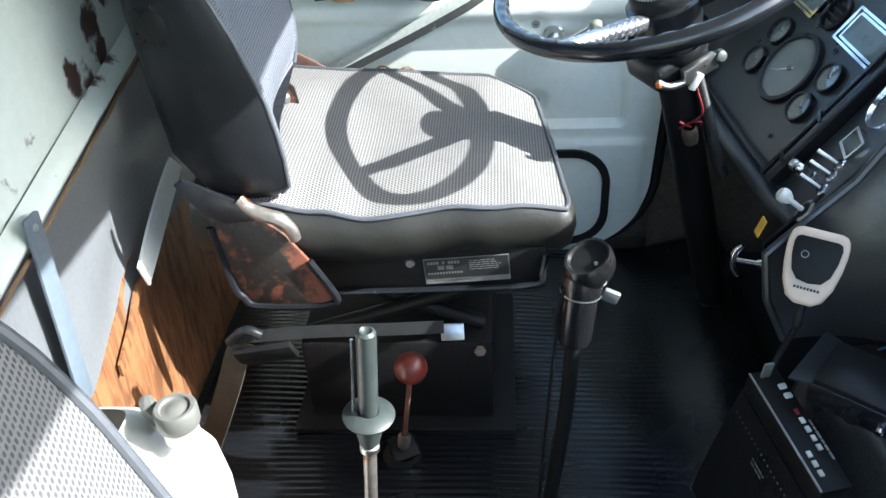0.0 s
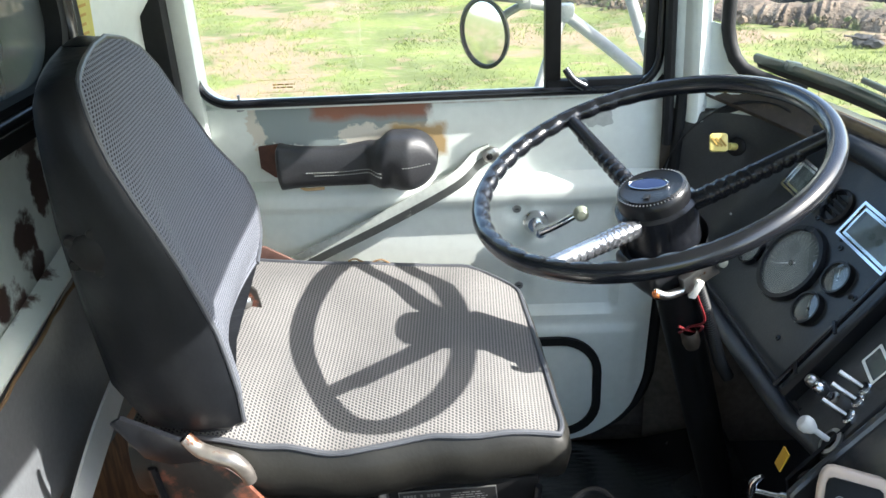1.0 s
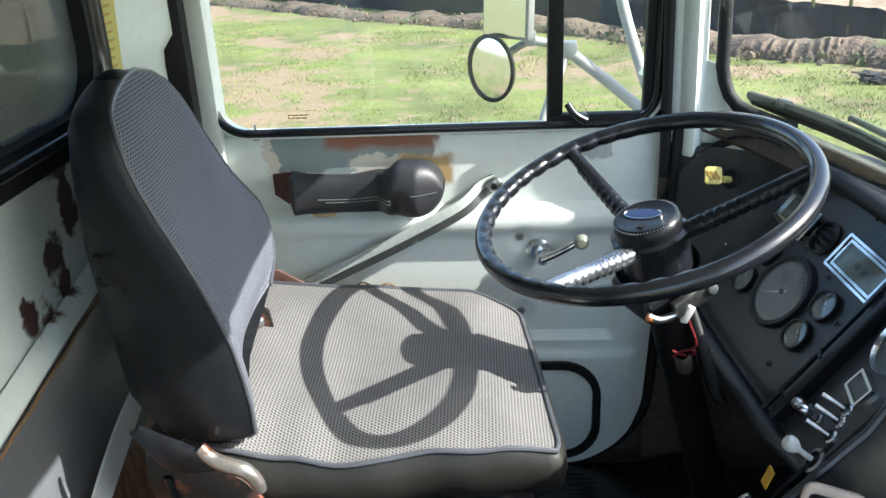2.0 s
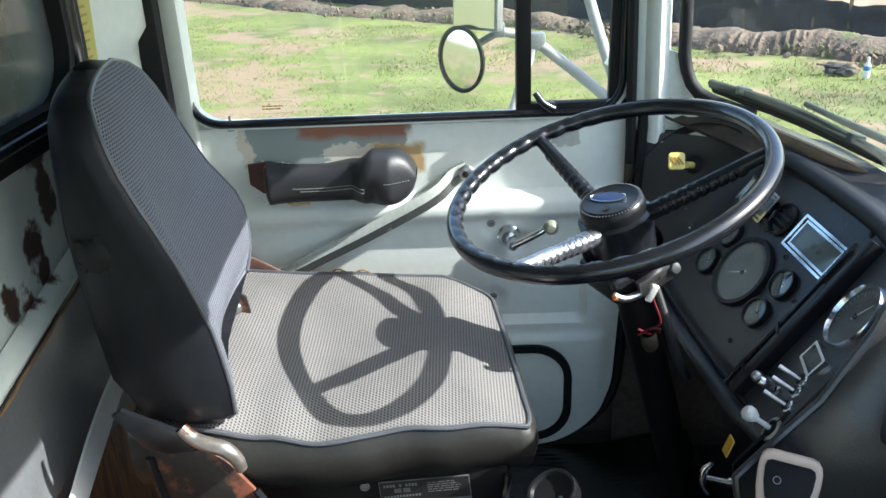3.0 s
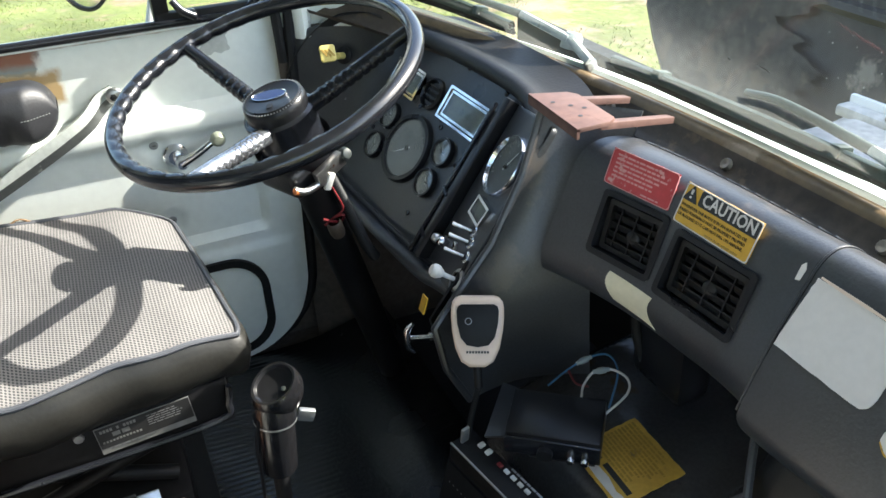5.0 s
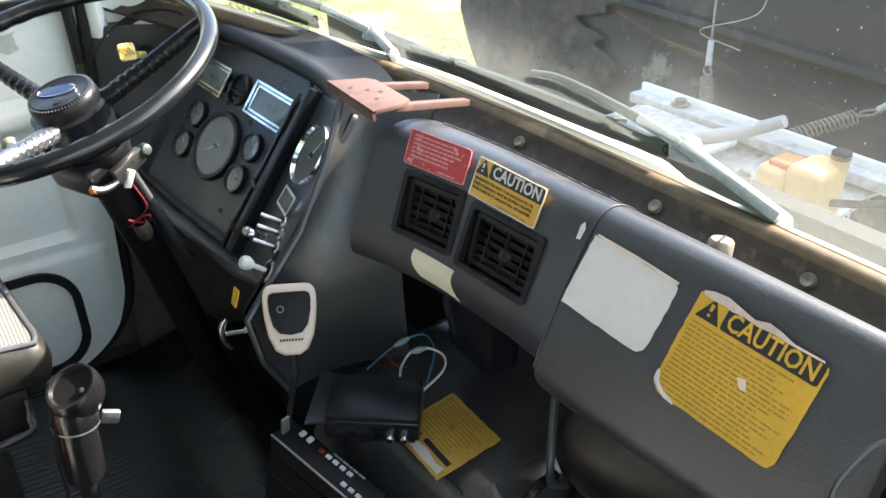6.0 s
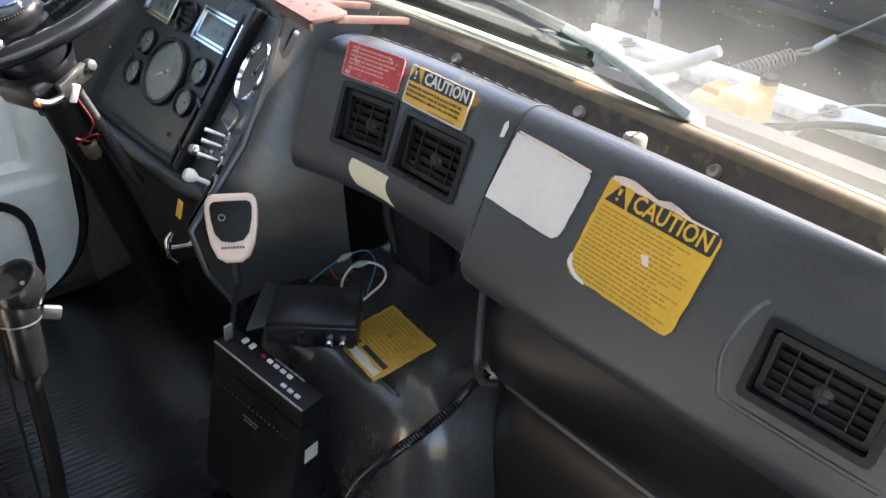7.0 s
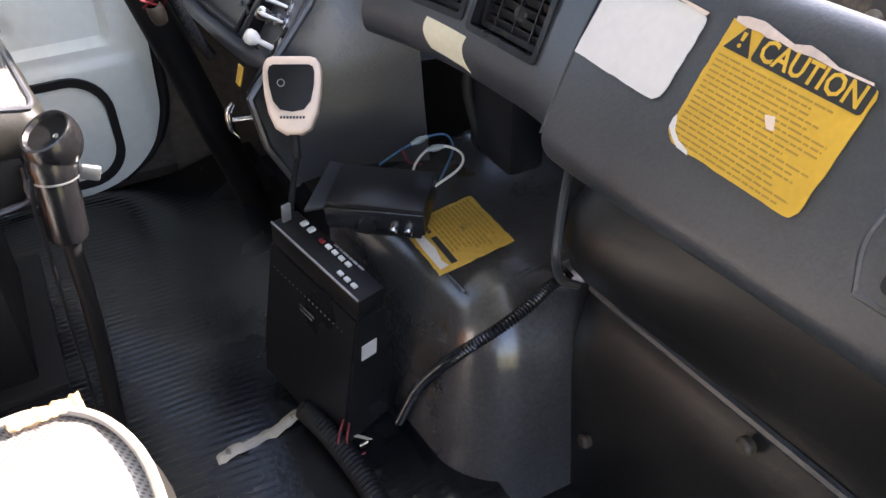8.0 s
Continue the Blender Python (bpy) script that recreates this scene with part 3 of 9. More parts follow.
def grid(us, vs, f, thick=0.0, skip=None, bm=None):
    """A sheet f(u, v) over the lists us and vs; thick: its thickness, behind the sheet."""
    made = bmesh.new()
    rows = [[made.verts.new(f(u, v)) for v in vs] for u in us]
    for i in range(len(us) - 1):
        for j in range(len(vs) - 1):
            if skip and skip(i, j):
                continue
            made.faces.new((rows[i][j], rows[i + 1][j], rows[i + 1][j + 1], rows[i][j + 1]))
    loose = [v for v in made.verts if not v.link_faces]
    bmesh.ops.delete(made, geom=loose, context="VERTS")
    made.normal_update()
    if thick:
        thicken(made, abs(thick))
    return join(bm, made)


def thicken(made, thick, seen_from=Vector((0.15, 0.62, 0.85))):
    """Gives a sheet a back face; its front stays where it is, on the side of the cab's middle."""
    if sum((seen_from - f.calc_center_median()).normalized().dot(f.normal) * f.calc_area() for f in made.faces) < 0:
        bmesh.ops.reverse_faces(made, faces=made.faces[:])
        made.normal_update()
    front = made.faces[:]
    rim = [e for e in made.edges if len(e.link_faces) == 1]
    rim = [(e.link_loops[0].vert, e.link_loops[0].link_loop_next.vert) for e in rim]
    back = {v: made.verts.new(v.co - v.normal * thick) for v in made.verts[:]}
    for f in front:
        made.faces.new([back[v] for v in reversed(f.verts)])
    for a, b in rim:
        made.faces.new((b, a, back[a], back[b]))
    made.normal_update()


def slab(outline, thick, m=None, bevel=0.0, bm=None, seg=2):
    """A plate: an outline in the xy plane of m, thick along its z axis (centred on it)."""
    made = bmesh.new()
    low = [made.verts.new((p[0], p[1], -thick / 2)) for p in outline]
    face = made.faces.new(low)
    res = bmesh.ops.extrude_face_region(made, geom=[face])
    bmesh.ops.translate(made, verts=[v for v in res["geom"] if isinstance(v, bmesh.types.BMVert)], vec=(0, 0, thick))
    bmesh.ops.recalc_face_normals(made, faces=made.faces[:])
    if bevel:
        rim = [e for e in made.edges if len(e.link_faces) == 2 and any(len(f.verts) > 4 or len(outline) == 4 for f in e.link_faces) and abs(e.verts[0].co.z - e.verts[1].co.z) < 1e-6]
        bmesh.ops.bevel(made, geom=rim, offset=bevel, segments=seg, profile=0.6, affect="EDGES")
    made.transform(m if m is not None else Matrix())
    return join(bm, made)


def rounded(w, h, r, n=5):
    """The outline of a rounded rectangle round the origin."""
    out = []
    for cx, cy, a in ((w / 2 - r, h / 2 - r, 0), (-w / 2 + r, h / 2 - r, 90), (-w / 2 + r, -h / 2 + r, 180), (w / 2 - r, -h / 2 + r, 270)):
        for k in range(n + 1):
            t = radians(a + 90 * k / n)
            out.append((cx + r * math.cos(t), cy + r * math.sin(t)))
    return out


def ring_plate(outer, inner, thick, m=None, bm=None):
    """A flat frame between two outlines of as many points."""
    made = bmesh.new()
    levels = []
    for z in (-thick / 2, thick / 2):
        levels.append(([made.verts.new((*p, z)) for p in outer], [made.verts.new((*p, z)) for p in inner]))
    n = len(outer)
    (o0, i0), (o1, i1) = levels
    for k in range(n):
        j = (k + 1) % n
        made.faces.new((o0[k], o0[j], i0[j], i0[k]))
        made.faces.new((o1[k], i1[k], i1[j], o1[j]))
        made.faces.new((o0[k], o1[k], o1[j], o0[j]))
        made.faces.new((i0[k], i0[j], i1[j], i1[k]))
    bmesh.ops.recalc_face_normals(made, faces=made.faces[:])
    made.transform(m if m is not None else Matrix())
    return join(bm, made)


def letters(text, height, m, width=None, bm=None, bold=0.0):
    """Raised letters in the built-in font, centred on the origin of m, in its xy plane."""
    cu = bpy.data.curves.new("letters", "FONT")
    cu.body = text
    cu.align_x, cu.align_y = "CENTER", "CENTER"
    cu.size = height * 1.4
    cu.extrude = 0.0002
    cu.offset = bold
    cu.resolution_u = 2
    ob = bpy.data.objects.new("letters", cu)
    scene.collection.objects.link(ob)
    dg = bpy.context.evaluated_depsgraph_get()
    me = bpy.data.meshes.new_from_object(ob.evaluated_get(dg))
    made = bmesh.new()
    made.from_mesh(me)
    bpy.data.objects.remove(ob)
    bpy.data.meshes.remove(me)
    if width:
        xs = [v.co.x for v in made.verts]
        s = width / max(max(xs) - min(xs), 1e-6)
        made.transform(Matrix.Diagonal((s, 1, 1, 1)))
    made.transform(m)
    return join(bm, made)


def lerp(a, b, t):
    return a + (b - a) * t


def smooth01(t):
    t = min(max(t, 0.0), 1.0)
    return t * t * (3 - 2 * t)


def steps(a, b, n):
    return [a + (b - a) * k / n for k in range(n + 1)]

# ---- outdoors ----
GROUND_Z = -1.25


def ground_height(x, y):
    return GROUND_Z + 0.05 * noise.noise((x * 0.35, y * 0.35, 0.0)) + 0.02 * noise.noise((x * 1.7, y * 1.7, 3.0))


def spread(n, reach, power=3):
    return [math.copysign(abs(k / n) ** power, k) * reach for k in range(-n, n + 1)]


gx, gy = [2 + v for v in spread(34, 1500)], [10 + v for v in spread(34, 1500)]
solid("ground", grid(gx, gy, lambda x, y: (x, y, ground_height(x, y) if abs(x) + abs(y) < 80 else GROUND_Z)), GROUND,
      "dry field of thin green grass and bare pale soil", "ground", kind="structure")

# a low bank of dug soil with the fence behind it
BANK = [(-16, 30.0), (-5.6, 21.3), (-2.7, 18.4), (-0.4, 16.9), (1.9, 15.1), (3.0, 13.9), (4.0, 12.95), (4.7, 12.5), (5.4, 12.1), (6.2, 11.3), (9.0, 9.4), (16.0, 7.0)]


def bank_line(n):
    return curve_points([(x, y, 0) for x, y in BANK], n)


def build_bank():
    line = bank_line(26)
    bm = bmesh.new()
    rows = []
    for i, p in enumerate(line):
        d = (line[min(i + 1, len(line) - 1)] - line[max(i - 1, 0)]).normalized()
        side = Vector((d.y, -d.x, 0))
        row = []
        for k in range(9):
            s = k / 8 * 2 - 1
            q = p - side * (s * 0.55 + 0.12 * noise.noise((i * 0.5, k * 0.7, 1)))
            h = max(0.0, 1 - s * s) * (0.17 + 0.14 * noise.noise((p.x * 0.55, p.y * 0.55, 5)) + 0.12 * noise.noise((q.x * 1.6, q.y * 1.6, 9)) + 0.05 * noise.noise((q.x * 4, q.y * 4, 3)))
            row.append(bm.verts.new((q.x, q.y, GROUND_Z - 0.04 + max(h, 0.0) + (0.03 if 0 < k < 8 else -0.05))))
        rows.append(row)
    for a, b in zip(rows, rows[1:]):
        for k in range(8):
            bm.faces.new((a[k], a[k + 1], b[k + 1], b[k]))
    rng = random.Random(4)
    for _ in range(2200):
        p = line[rng.randrange(len(line))]
        r = 0.012 + 0.040 * rng.random() ** 2.5
        m = Matrix.Translation((p.x + rng.uniform(-0.5, 0.5), p.y + rng.uniform(-0.6, 0.5), GROUND_Z + rng.uniform(0.0, 0.14))) @ Euler((rng.random() * 3, rng.random() * 3, rng.random() * 3)).to_matrix().to_4x4() @ Matrix.Diagonal((1.3, 1.0, 0.7, 1))
        made = bmesh.ops.create_icosphere(bm, subdivisions=1, radius=r, matrix=m)["verts"]
        for v in made:
            v.co += Vector((rng.uniform(-1, 1), rng.uniform(-1, 1), rng.uniform(-1, 0.8))) * (r * 0.38)
    return bm


solid("soil_bank", build_bank(), SOIL, "low bank of dug brown soil and clods along the field", "soil", kind="stuff", smooth=50)


def build_fence():
    fence = thing("silt_fence", (2.0, 15.6, GROUND_Z), "sagging black silt fence of cloth on thin posts", "fence")
    line = [p + Vector((0.25, 1.15, 0)) for p in bank_line(14)]
    us = list(range(len(line)))

    def cloth(i, v):
        p = line[i]
        h = lerp(0.80, 0.56, smooth01((p.x - 2.5) / 4.0)) + 0.08 * noise.noise((i * 0.25, 2, 2))
        return (p.x + 0.03 * noise.noise((i * 0.6, v * 2, 0)), p.y + 0.10 * noise.noise((i * 0.45, v * 2.5, 4)), GROUND_Z - 0.05 + v * h)
    part("cloth", grid(us, steps(0, 1, 5), cloth, thick=0.004), FENCE_CLOTH, fence)
    for i in range(4, len(line) - 4, 9):
        p = line[i]
        part("post", box((0.045, 0.045, 1.05), at(p.x, p.y + 0.05, GROUND_Z + 0.48), 0.006), SOIL, fence)


build_fence()
soil_line = [p + Vector((0.5, 2.0, 0)) for p in bank_line(6)]
solid("bare_soil", grid(list(range(len(soil_line))), [0, 0.6, 1.5, 3, 6, 12, 24], lambda i, d: (soil_line[i].x + 0.35 * d, soil_line[i].y + d, GROUND_Z + 0.06 + 0.05 * noise.noise((i * 0.6, d, 0)))), SOIL_PALE, "bare pale tan soil beyond the fence", "ground", kind="structure")


def build_grass():
    """Short blades in clumps over the part of the field that lies near the truck."""
    rng = np.random.default_rng(7)
    clumps = 17000
    cx = rng.uniform(-9, 14, clumps)
    cy = rng.uniform(3.0, 19, clumps)
    keep = np.array([noise.noise((x * 0.45, y * 0.45, 7)) + 0.5 * noise.noise((x * 1.5, y * 1.5, 2)) > -0.17 for x, y in zip(cx, cy)])
    cx, cy = cx[keep], cy[keep]
    per = 9
    bx = np.repeat(cx, per) + rng.normal(0, 0.075, len(cx) * per)
    by = np.repeat(cy, per) + rng.normal(0, 0.075, len(cx) * per)
    n = len(bx)
    h = rng.uniform(0.005, 0.035, n)
    w = rng.uniform(0.004, 0.009, n)
    a = rng.uniform(0, 6.28, n)
    lean = rng.normal(0, 0.03, (n, 2))
    z = np.full(n, GROUND_Z - 0.01)
    v = np.empty((n, 3, 3))
    v[:, 0] = np.stack([bx - w * np.cos(a), by - w * np.sin(a), z], 1)
    v[:, 1] = np.stack([bx + w * np.cos(a), by + w * np.sin(a), z], 1)
    v[:, 2] = np.stack([bx + lean[:, 0], by + lean[:, 1], z + h + 0.02], 1)
    me = bpy.data.meshes.new("grass")
    me.from_pydata(v.reshape(-1, 3).tolist(), [], np.arange(n * 3).reshape(-1, 3).tolist())
    me.materials.append(GRASS)
    tagged(new("grass", me), "short green grass in patches on the field", "grass", kind="stuff")


build_grass()


def build_field_things():
    base = at(5.09, 10.23, GROUND_Z + 0.01) @ Matrix.Scale(0.70, 4)
    bottle = thing("plastic_bottle", base.translation, "small white bottle with a blue band standing on the grass", "bottle")
    part("body", lathe([(0.0, 0.0), (0.055, 0.0), (0.060, 0.02), (0.060, 0.19), (0.045, 0.24), (0.022, 0.28), (0.022, 0.31)], base, 20), WHITE_PLASTIC, bottle)
    part("band", lathe([(0.0615, 0.13), (0.0625, 0.135), (0.0625, 0.20), (0.0600, 0.205)], base, 20), BLUE_WIRE, bottle, "blue printed band")
    part("cap", lathe([(0.026, 0.305), (0.026, 0.345), (0.020, 0.352), (0, 0.352)], base, 16), WHITE_PLASTIC, bottle)
    heap = thing("scrap_heap", (4.96, 10.55, GROUND_Z), "dark heap of scrap cloth and turf lying on the grass", "scrap")
    rng = random.Random(12)
    for k in range(7):
        bm = bmesh.new()
        bmesh.ops.create_icosphere(bm, subdivisions=2, radius=rng.uniform(0.05, 0.09))
        for v in bm.verts:
            v.co = Vector((v.co.x * 1.5, v.co.y, v.co.z * 0.8)) + Vector((rng.uniform(-1, 1), rng.uniform(-1, 1), rng.uniform(-1, 1))) * 0.014
        bm.transform(at(4.96 + rng.uniform(-0.16, 0.12), 10.55 + rng.uniform(-0.08, 0.08), GROUND_Z + rng.uniform(0.02, 0.10)))
        part("lump", bm, FENCE_CLOTH if k % 3 else SOIL, heap, smooth=40)
    part("stick", tube([(4.62, 10.55, GROUND_Z + 0.13), (4.80, 10.57, GROUND_Z + 0.10), (4.95, 10.55, GROUND_Z + 0.05)], 0.012), FENCE_CLOTH, heap)


build_field_things()

# ---- the cab: floor, walls, roof ----
DOOR_Y = 1.645
REAR_X = -0.385
SIDE_Y = -0.16
CENTRE_Y = 0.745
ROOF_Z = 1.36


def bow(y):
    """How far the windscreen has curved back at y; it is flatter on the passenger's side."""
    d = y - CENTRE_Y if y > CENTRE_Y else max(0.0, CENTRE_Y - y - 0.15)
    return (d / 0.86) ** 3


def base_x(y):
    """The inner edge of the windscreen's base, which curves back to the pillars."""
    return 0.835 - 0.275 * bow(y)


def base_z(y):
    return 0.612 + 0.085 * bow(y)


solid("floor", box((1.40, 1.86, 0.03), at(0.27, 0.745, -0.021)), RUBBER, "dark steel cab floor under a rubber mat", "floor", kind="structure")


def build_floor_mat():
    us = steps(-0.36, 0.60, 26)
    vs = []
    y = 0.60
    while y < 1.612:
        vs += [y, y + 0.004, y + 0.0075, y + 0.0105]
        y += 0.0125

    def f(x, y):
        k = (y - 0.60) % 0.0125
        rib = (0.0018 if 0.003 < k < 0.009 else 0.0) * (1 - 0.9 * smooth01((x - 0.22) / 0.16))
        wave = 0.010 * noise.noise((x * 5, y * 5, 0.5)) + 0.018 * max(0.0, noise.noise((x * 3.1, y * 2.6, 4.5)))
        return (x, y, 0.004 + rib + max(wave, -0.002) + 0.03 * smooth01((x - 0.42) / 0.15))
    mat = thing("rubber_floor_mat", (0.1, 1.1, 0.0), "black ribbed rubber floor mat with dusty ripples", "floor mat")
    part("mat", grid(us, vs, f), MAT_RUBBER, mat)
    bare = thing("torn_mat_edge", (0.4, 0.84, 0.0), "pale torn cloth backing along the mat edge on the floor", "floor mat")
    part("backing", grid(steps(0.0, 1.0, 30), steps(-1, 1, 6), lambda u, v: (0.315 + 0.135 * u, 0.842 + 0.028 * u + v * (0.0098 + 0.0014 * noise.noise((u * 14, v, 0))) + 0.003 * noise.noise((u * 9, 2, 0)), 0.020 + 0.004 * math.sin(u * 9) - 0.005 * v * v + 0.002 * noise.noise((u * 40, v * 2, 7))), thick=0.005), FOAM_GREY, bare)


build_floor_mat()


def opening_grid(ys, zs, hole, f, thick):
    """A wall sheet whose cells inside the hole (y0, y1, z0, z1) are left out."""
    y0, y1, z0, z1 = hole
    return grid(ys, zs, f, thick=thick, skip=lambda i, j: y0 - 1e-6 <= ys[i] and ys[i + 1] <= y1 + 1e-6 and z0 - 1e-6 <= zs[j] and zs[j + 1] <= z1 + 1e-6)


def rear_line(y):
    """How far the pressed lines of the rear wall rise towards the door."""
    return 0.20 * (y - 1.05)


def build_rear_wall():
    hole = (0.12, 1.325, 0.82, 1.25)
    ys = sorted(set([round(v, 4) for v in steps(SIDE_Y - 0.02, 1.66, 60)] + [0.12, 1.325]))
    zs = sorted(set([round(v, 4) for v in steps(0, ROOF_Z, 56)] + [0.82, 1.25]))

    def f(y, z):
        s = z - rear_line(y)
        x = REAR_X + 0.020 * smooth01((s - 0.735) / 0.03)
        x += 0.022 * smooth01((y - 1.45) / 0.15) ** 2
        return (x, y, z)
    solid("wall_rear", opening_grid(ys, zs, hole, f, 0.03), PAINT_REAR, "pale mint painted steel rear cab wall with rust patches", "wall", kind="structure")
    win = tagged(new("window_rear"), "fixed rear cab window in a black rubber seal", "window", kind="structure")
    m = axes((REAR_X + 0.022, (hole[0] + hole[1]) / 2, (hole[2] + hole[3]) / 2), (0, 1, 0), (0, 0, 1), (1, 0, 0))
    w, h = hole[1] - hole[0], hole[3] - hole[2]
    part("rubber_seal", ring_plate(rounded(w + 0.075, h + 0.07, 0.10, 8), rounded(w - 0.03, h - 0.02, 0.075, 8), 0.034, m), RUBBER, win)
    part("seal_bead", tube([m @ Vector((x, y, 0.016)) for x, y in rounded(w + 0.015, h + 0.015, 0.085, 8)], 0.009, steps=0, closed=True), GLOSS_BLACK, win)
    pane = part("pane", slab(rounded(w - 0.01, h - 0.01, 0.07, 6), 0.004, m @ at(0, 0, -0.006)), GLASS_REAR, win)
    pane.visible_shadow = False
    lip = tagged(new("trim"), "painted steel lip along the rear wall", "trim", kind="structure")
    part("lip", grid(steps(0.1, 1.46, 24), steps(0, 1, 6), lambda y, v: (REAR_X + 0.004 + 0.020 * math.sin(math.pi * v), y, 0.548 + 0.040 * v + rear_line(y))), PAINT_REAR, lip)


build_rear_wall()


def build_rear_lining():
    """The grey vinyl sheet, the plywood and the flat bar on the lower rear wall."""
    sheet = thing("vinyl_wall_sheet", (REAR_X + 0.02, 1.0, 0.2), "loose grey vinyl sheet hung on the rear wall", "wall covering")

    def low(y):
        pts = [(0.1, 0.17), (0.90, 0.250), (1.01, 0.300), (1.045, 0.328), (1.13, 0.340), (1.18, 0.345), (1.30, 0.362), (1.362, 0.385)]
        for (a, za), (b, zb) in zip(pts, pts[1:]):
            if y <= b:
                return lerp(za, zb, (y - a) / (b - a))
        return pts[-1][1]
    us = steps(0.1, 1.362, 44)
    part("sheet", grid(us, steps(0, 1, 12), lambda y, v: (REAR_X + 0.012 + 0.010 * noise.noise((y * 5, v * 3, 1)) + 0.030 * smooth01((y - 1.1) / 0.26) * (1 - v), y, lerp(low(y), 0.548 + rear_line(y), v)), thick=-0.003), SMOKE_VINYL, sheet)
    part("torn_edge", tube([(REAR_X + 0.020, y, 0.551 + rear_line(y) + 0.004 * noise.noise((y * 30, 0, 0))) for y in steps(0.1, 1.36, 60)], 0.0025, n=6, steps=0), TORN_BROWN, sheet, "torn brown backing edge")
    bar = thing("flat_steel_bar", (REAR_X + 0.03, 0.91, 0.3), "blue-grey flat steel bar screwed to the rear wall", "bar")
    m = axes((REAR_X + 0.030, 0.860, 0.436), (0, 0.9955, -0.094), (0, 0.094, 0.9955), (1, 0, 0))
    part("bar", slab(rounded(0.030, 0.25, 0.004, 2), 0.004, m, 0.001), BAR_BLUE, bar)
    part("screw", lathe([(0, 0.003), (0.004, 0.002), (0.005, 0)], m @ at(0, 0.11, 0.002), 10), STEEL, bar)
    ply = thing("plywood_panel", (REAR_X + 0.01, 1.2, 0.0), "orange plywood panel splintered along its upper edge", "panel")
    part("panel", grid(steps(0.75, 1.60, 30), steps(0.0, 1, 10), lambda y, v: (REAR_X + 0.006 + 0.008 * v, y, 0.004 + v * min(0.50, max(0.24, low(min(y, 1.36)) + 0.03))), thick=-0.010), PLY, ply)
    part("split_edge", grid(steps(0.95, 1.15, 12), steps(0, 1, 3), lambda y, v: (REAR_X + 0.022, y, low(y) - 0.018 + v * (0.020 + 0.006 * noise.noise((y * 60, 3, 0)))), thick=-0.004), PLY, ply)
    # a white strip added to draw the sunlit sliver of wall
    strip = thing("sunlit_edge_strip", (REAR_X + 0.03, 1.25, 0.27), "curved white strip added for the sunlit edge beside the vinyl sheet", "trim")
    part("strip", grid(steps(0, 1, 16), steps(0, 1, 3), lambda u, v: (-0.343 + 0.006 * v, lerp(lerp(1.037, 1.041, v), lerp(1.220, 1.237, v), u) + 0.020 * v * math.sin(math.pi * u), lerp(lerp(0.373, 0.341, v), lerp(0.446, 0.420, v), u) + 0.008 * math.sin(math.pi * u)), thick=0.004), BODY_WHITE, strip)


build_rear_lining()


# ---- driver's door ----
def door_depth(x, z):
    y = DOOR_Y - 0.028 * smooth01((0.556 - z) / 0.022)

    def inside(v, lo, hi, e):
        return smooth01((v - lo) / e) * smooth01((hi - v) / e)
    y += 0.016 * inside(x, -0.30, 0.395, 0.018) * inside(z, 0.285, 0.512, 0.016)
    y -= 0.008 * inside(x, -0.34, 0.44, 0.02) * inside(z, 0.0, 0.268, 0.015)
    for sx, sz in ((0.215, 0.489), (0.217, 0.339), (0.262, 0.452)):
        d = math.hypot(x - sx, z - sz)
        y += 0.006 * smooth01((0.026 - d) / 0.012)
    return y


def door_front(z):
    """The x of the door's front edge, which turns in a wide curve at its foot."""
    edge = 0.440 + 0.045 * max(z, 0)
    if z < 0.18:
        edge = min(edge, 0.276 + math.sqrt(max(0.172 ** 2 - (0.18 - max(z, 0.008)) ** 2, 0.0)))
    return edge


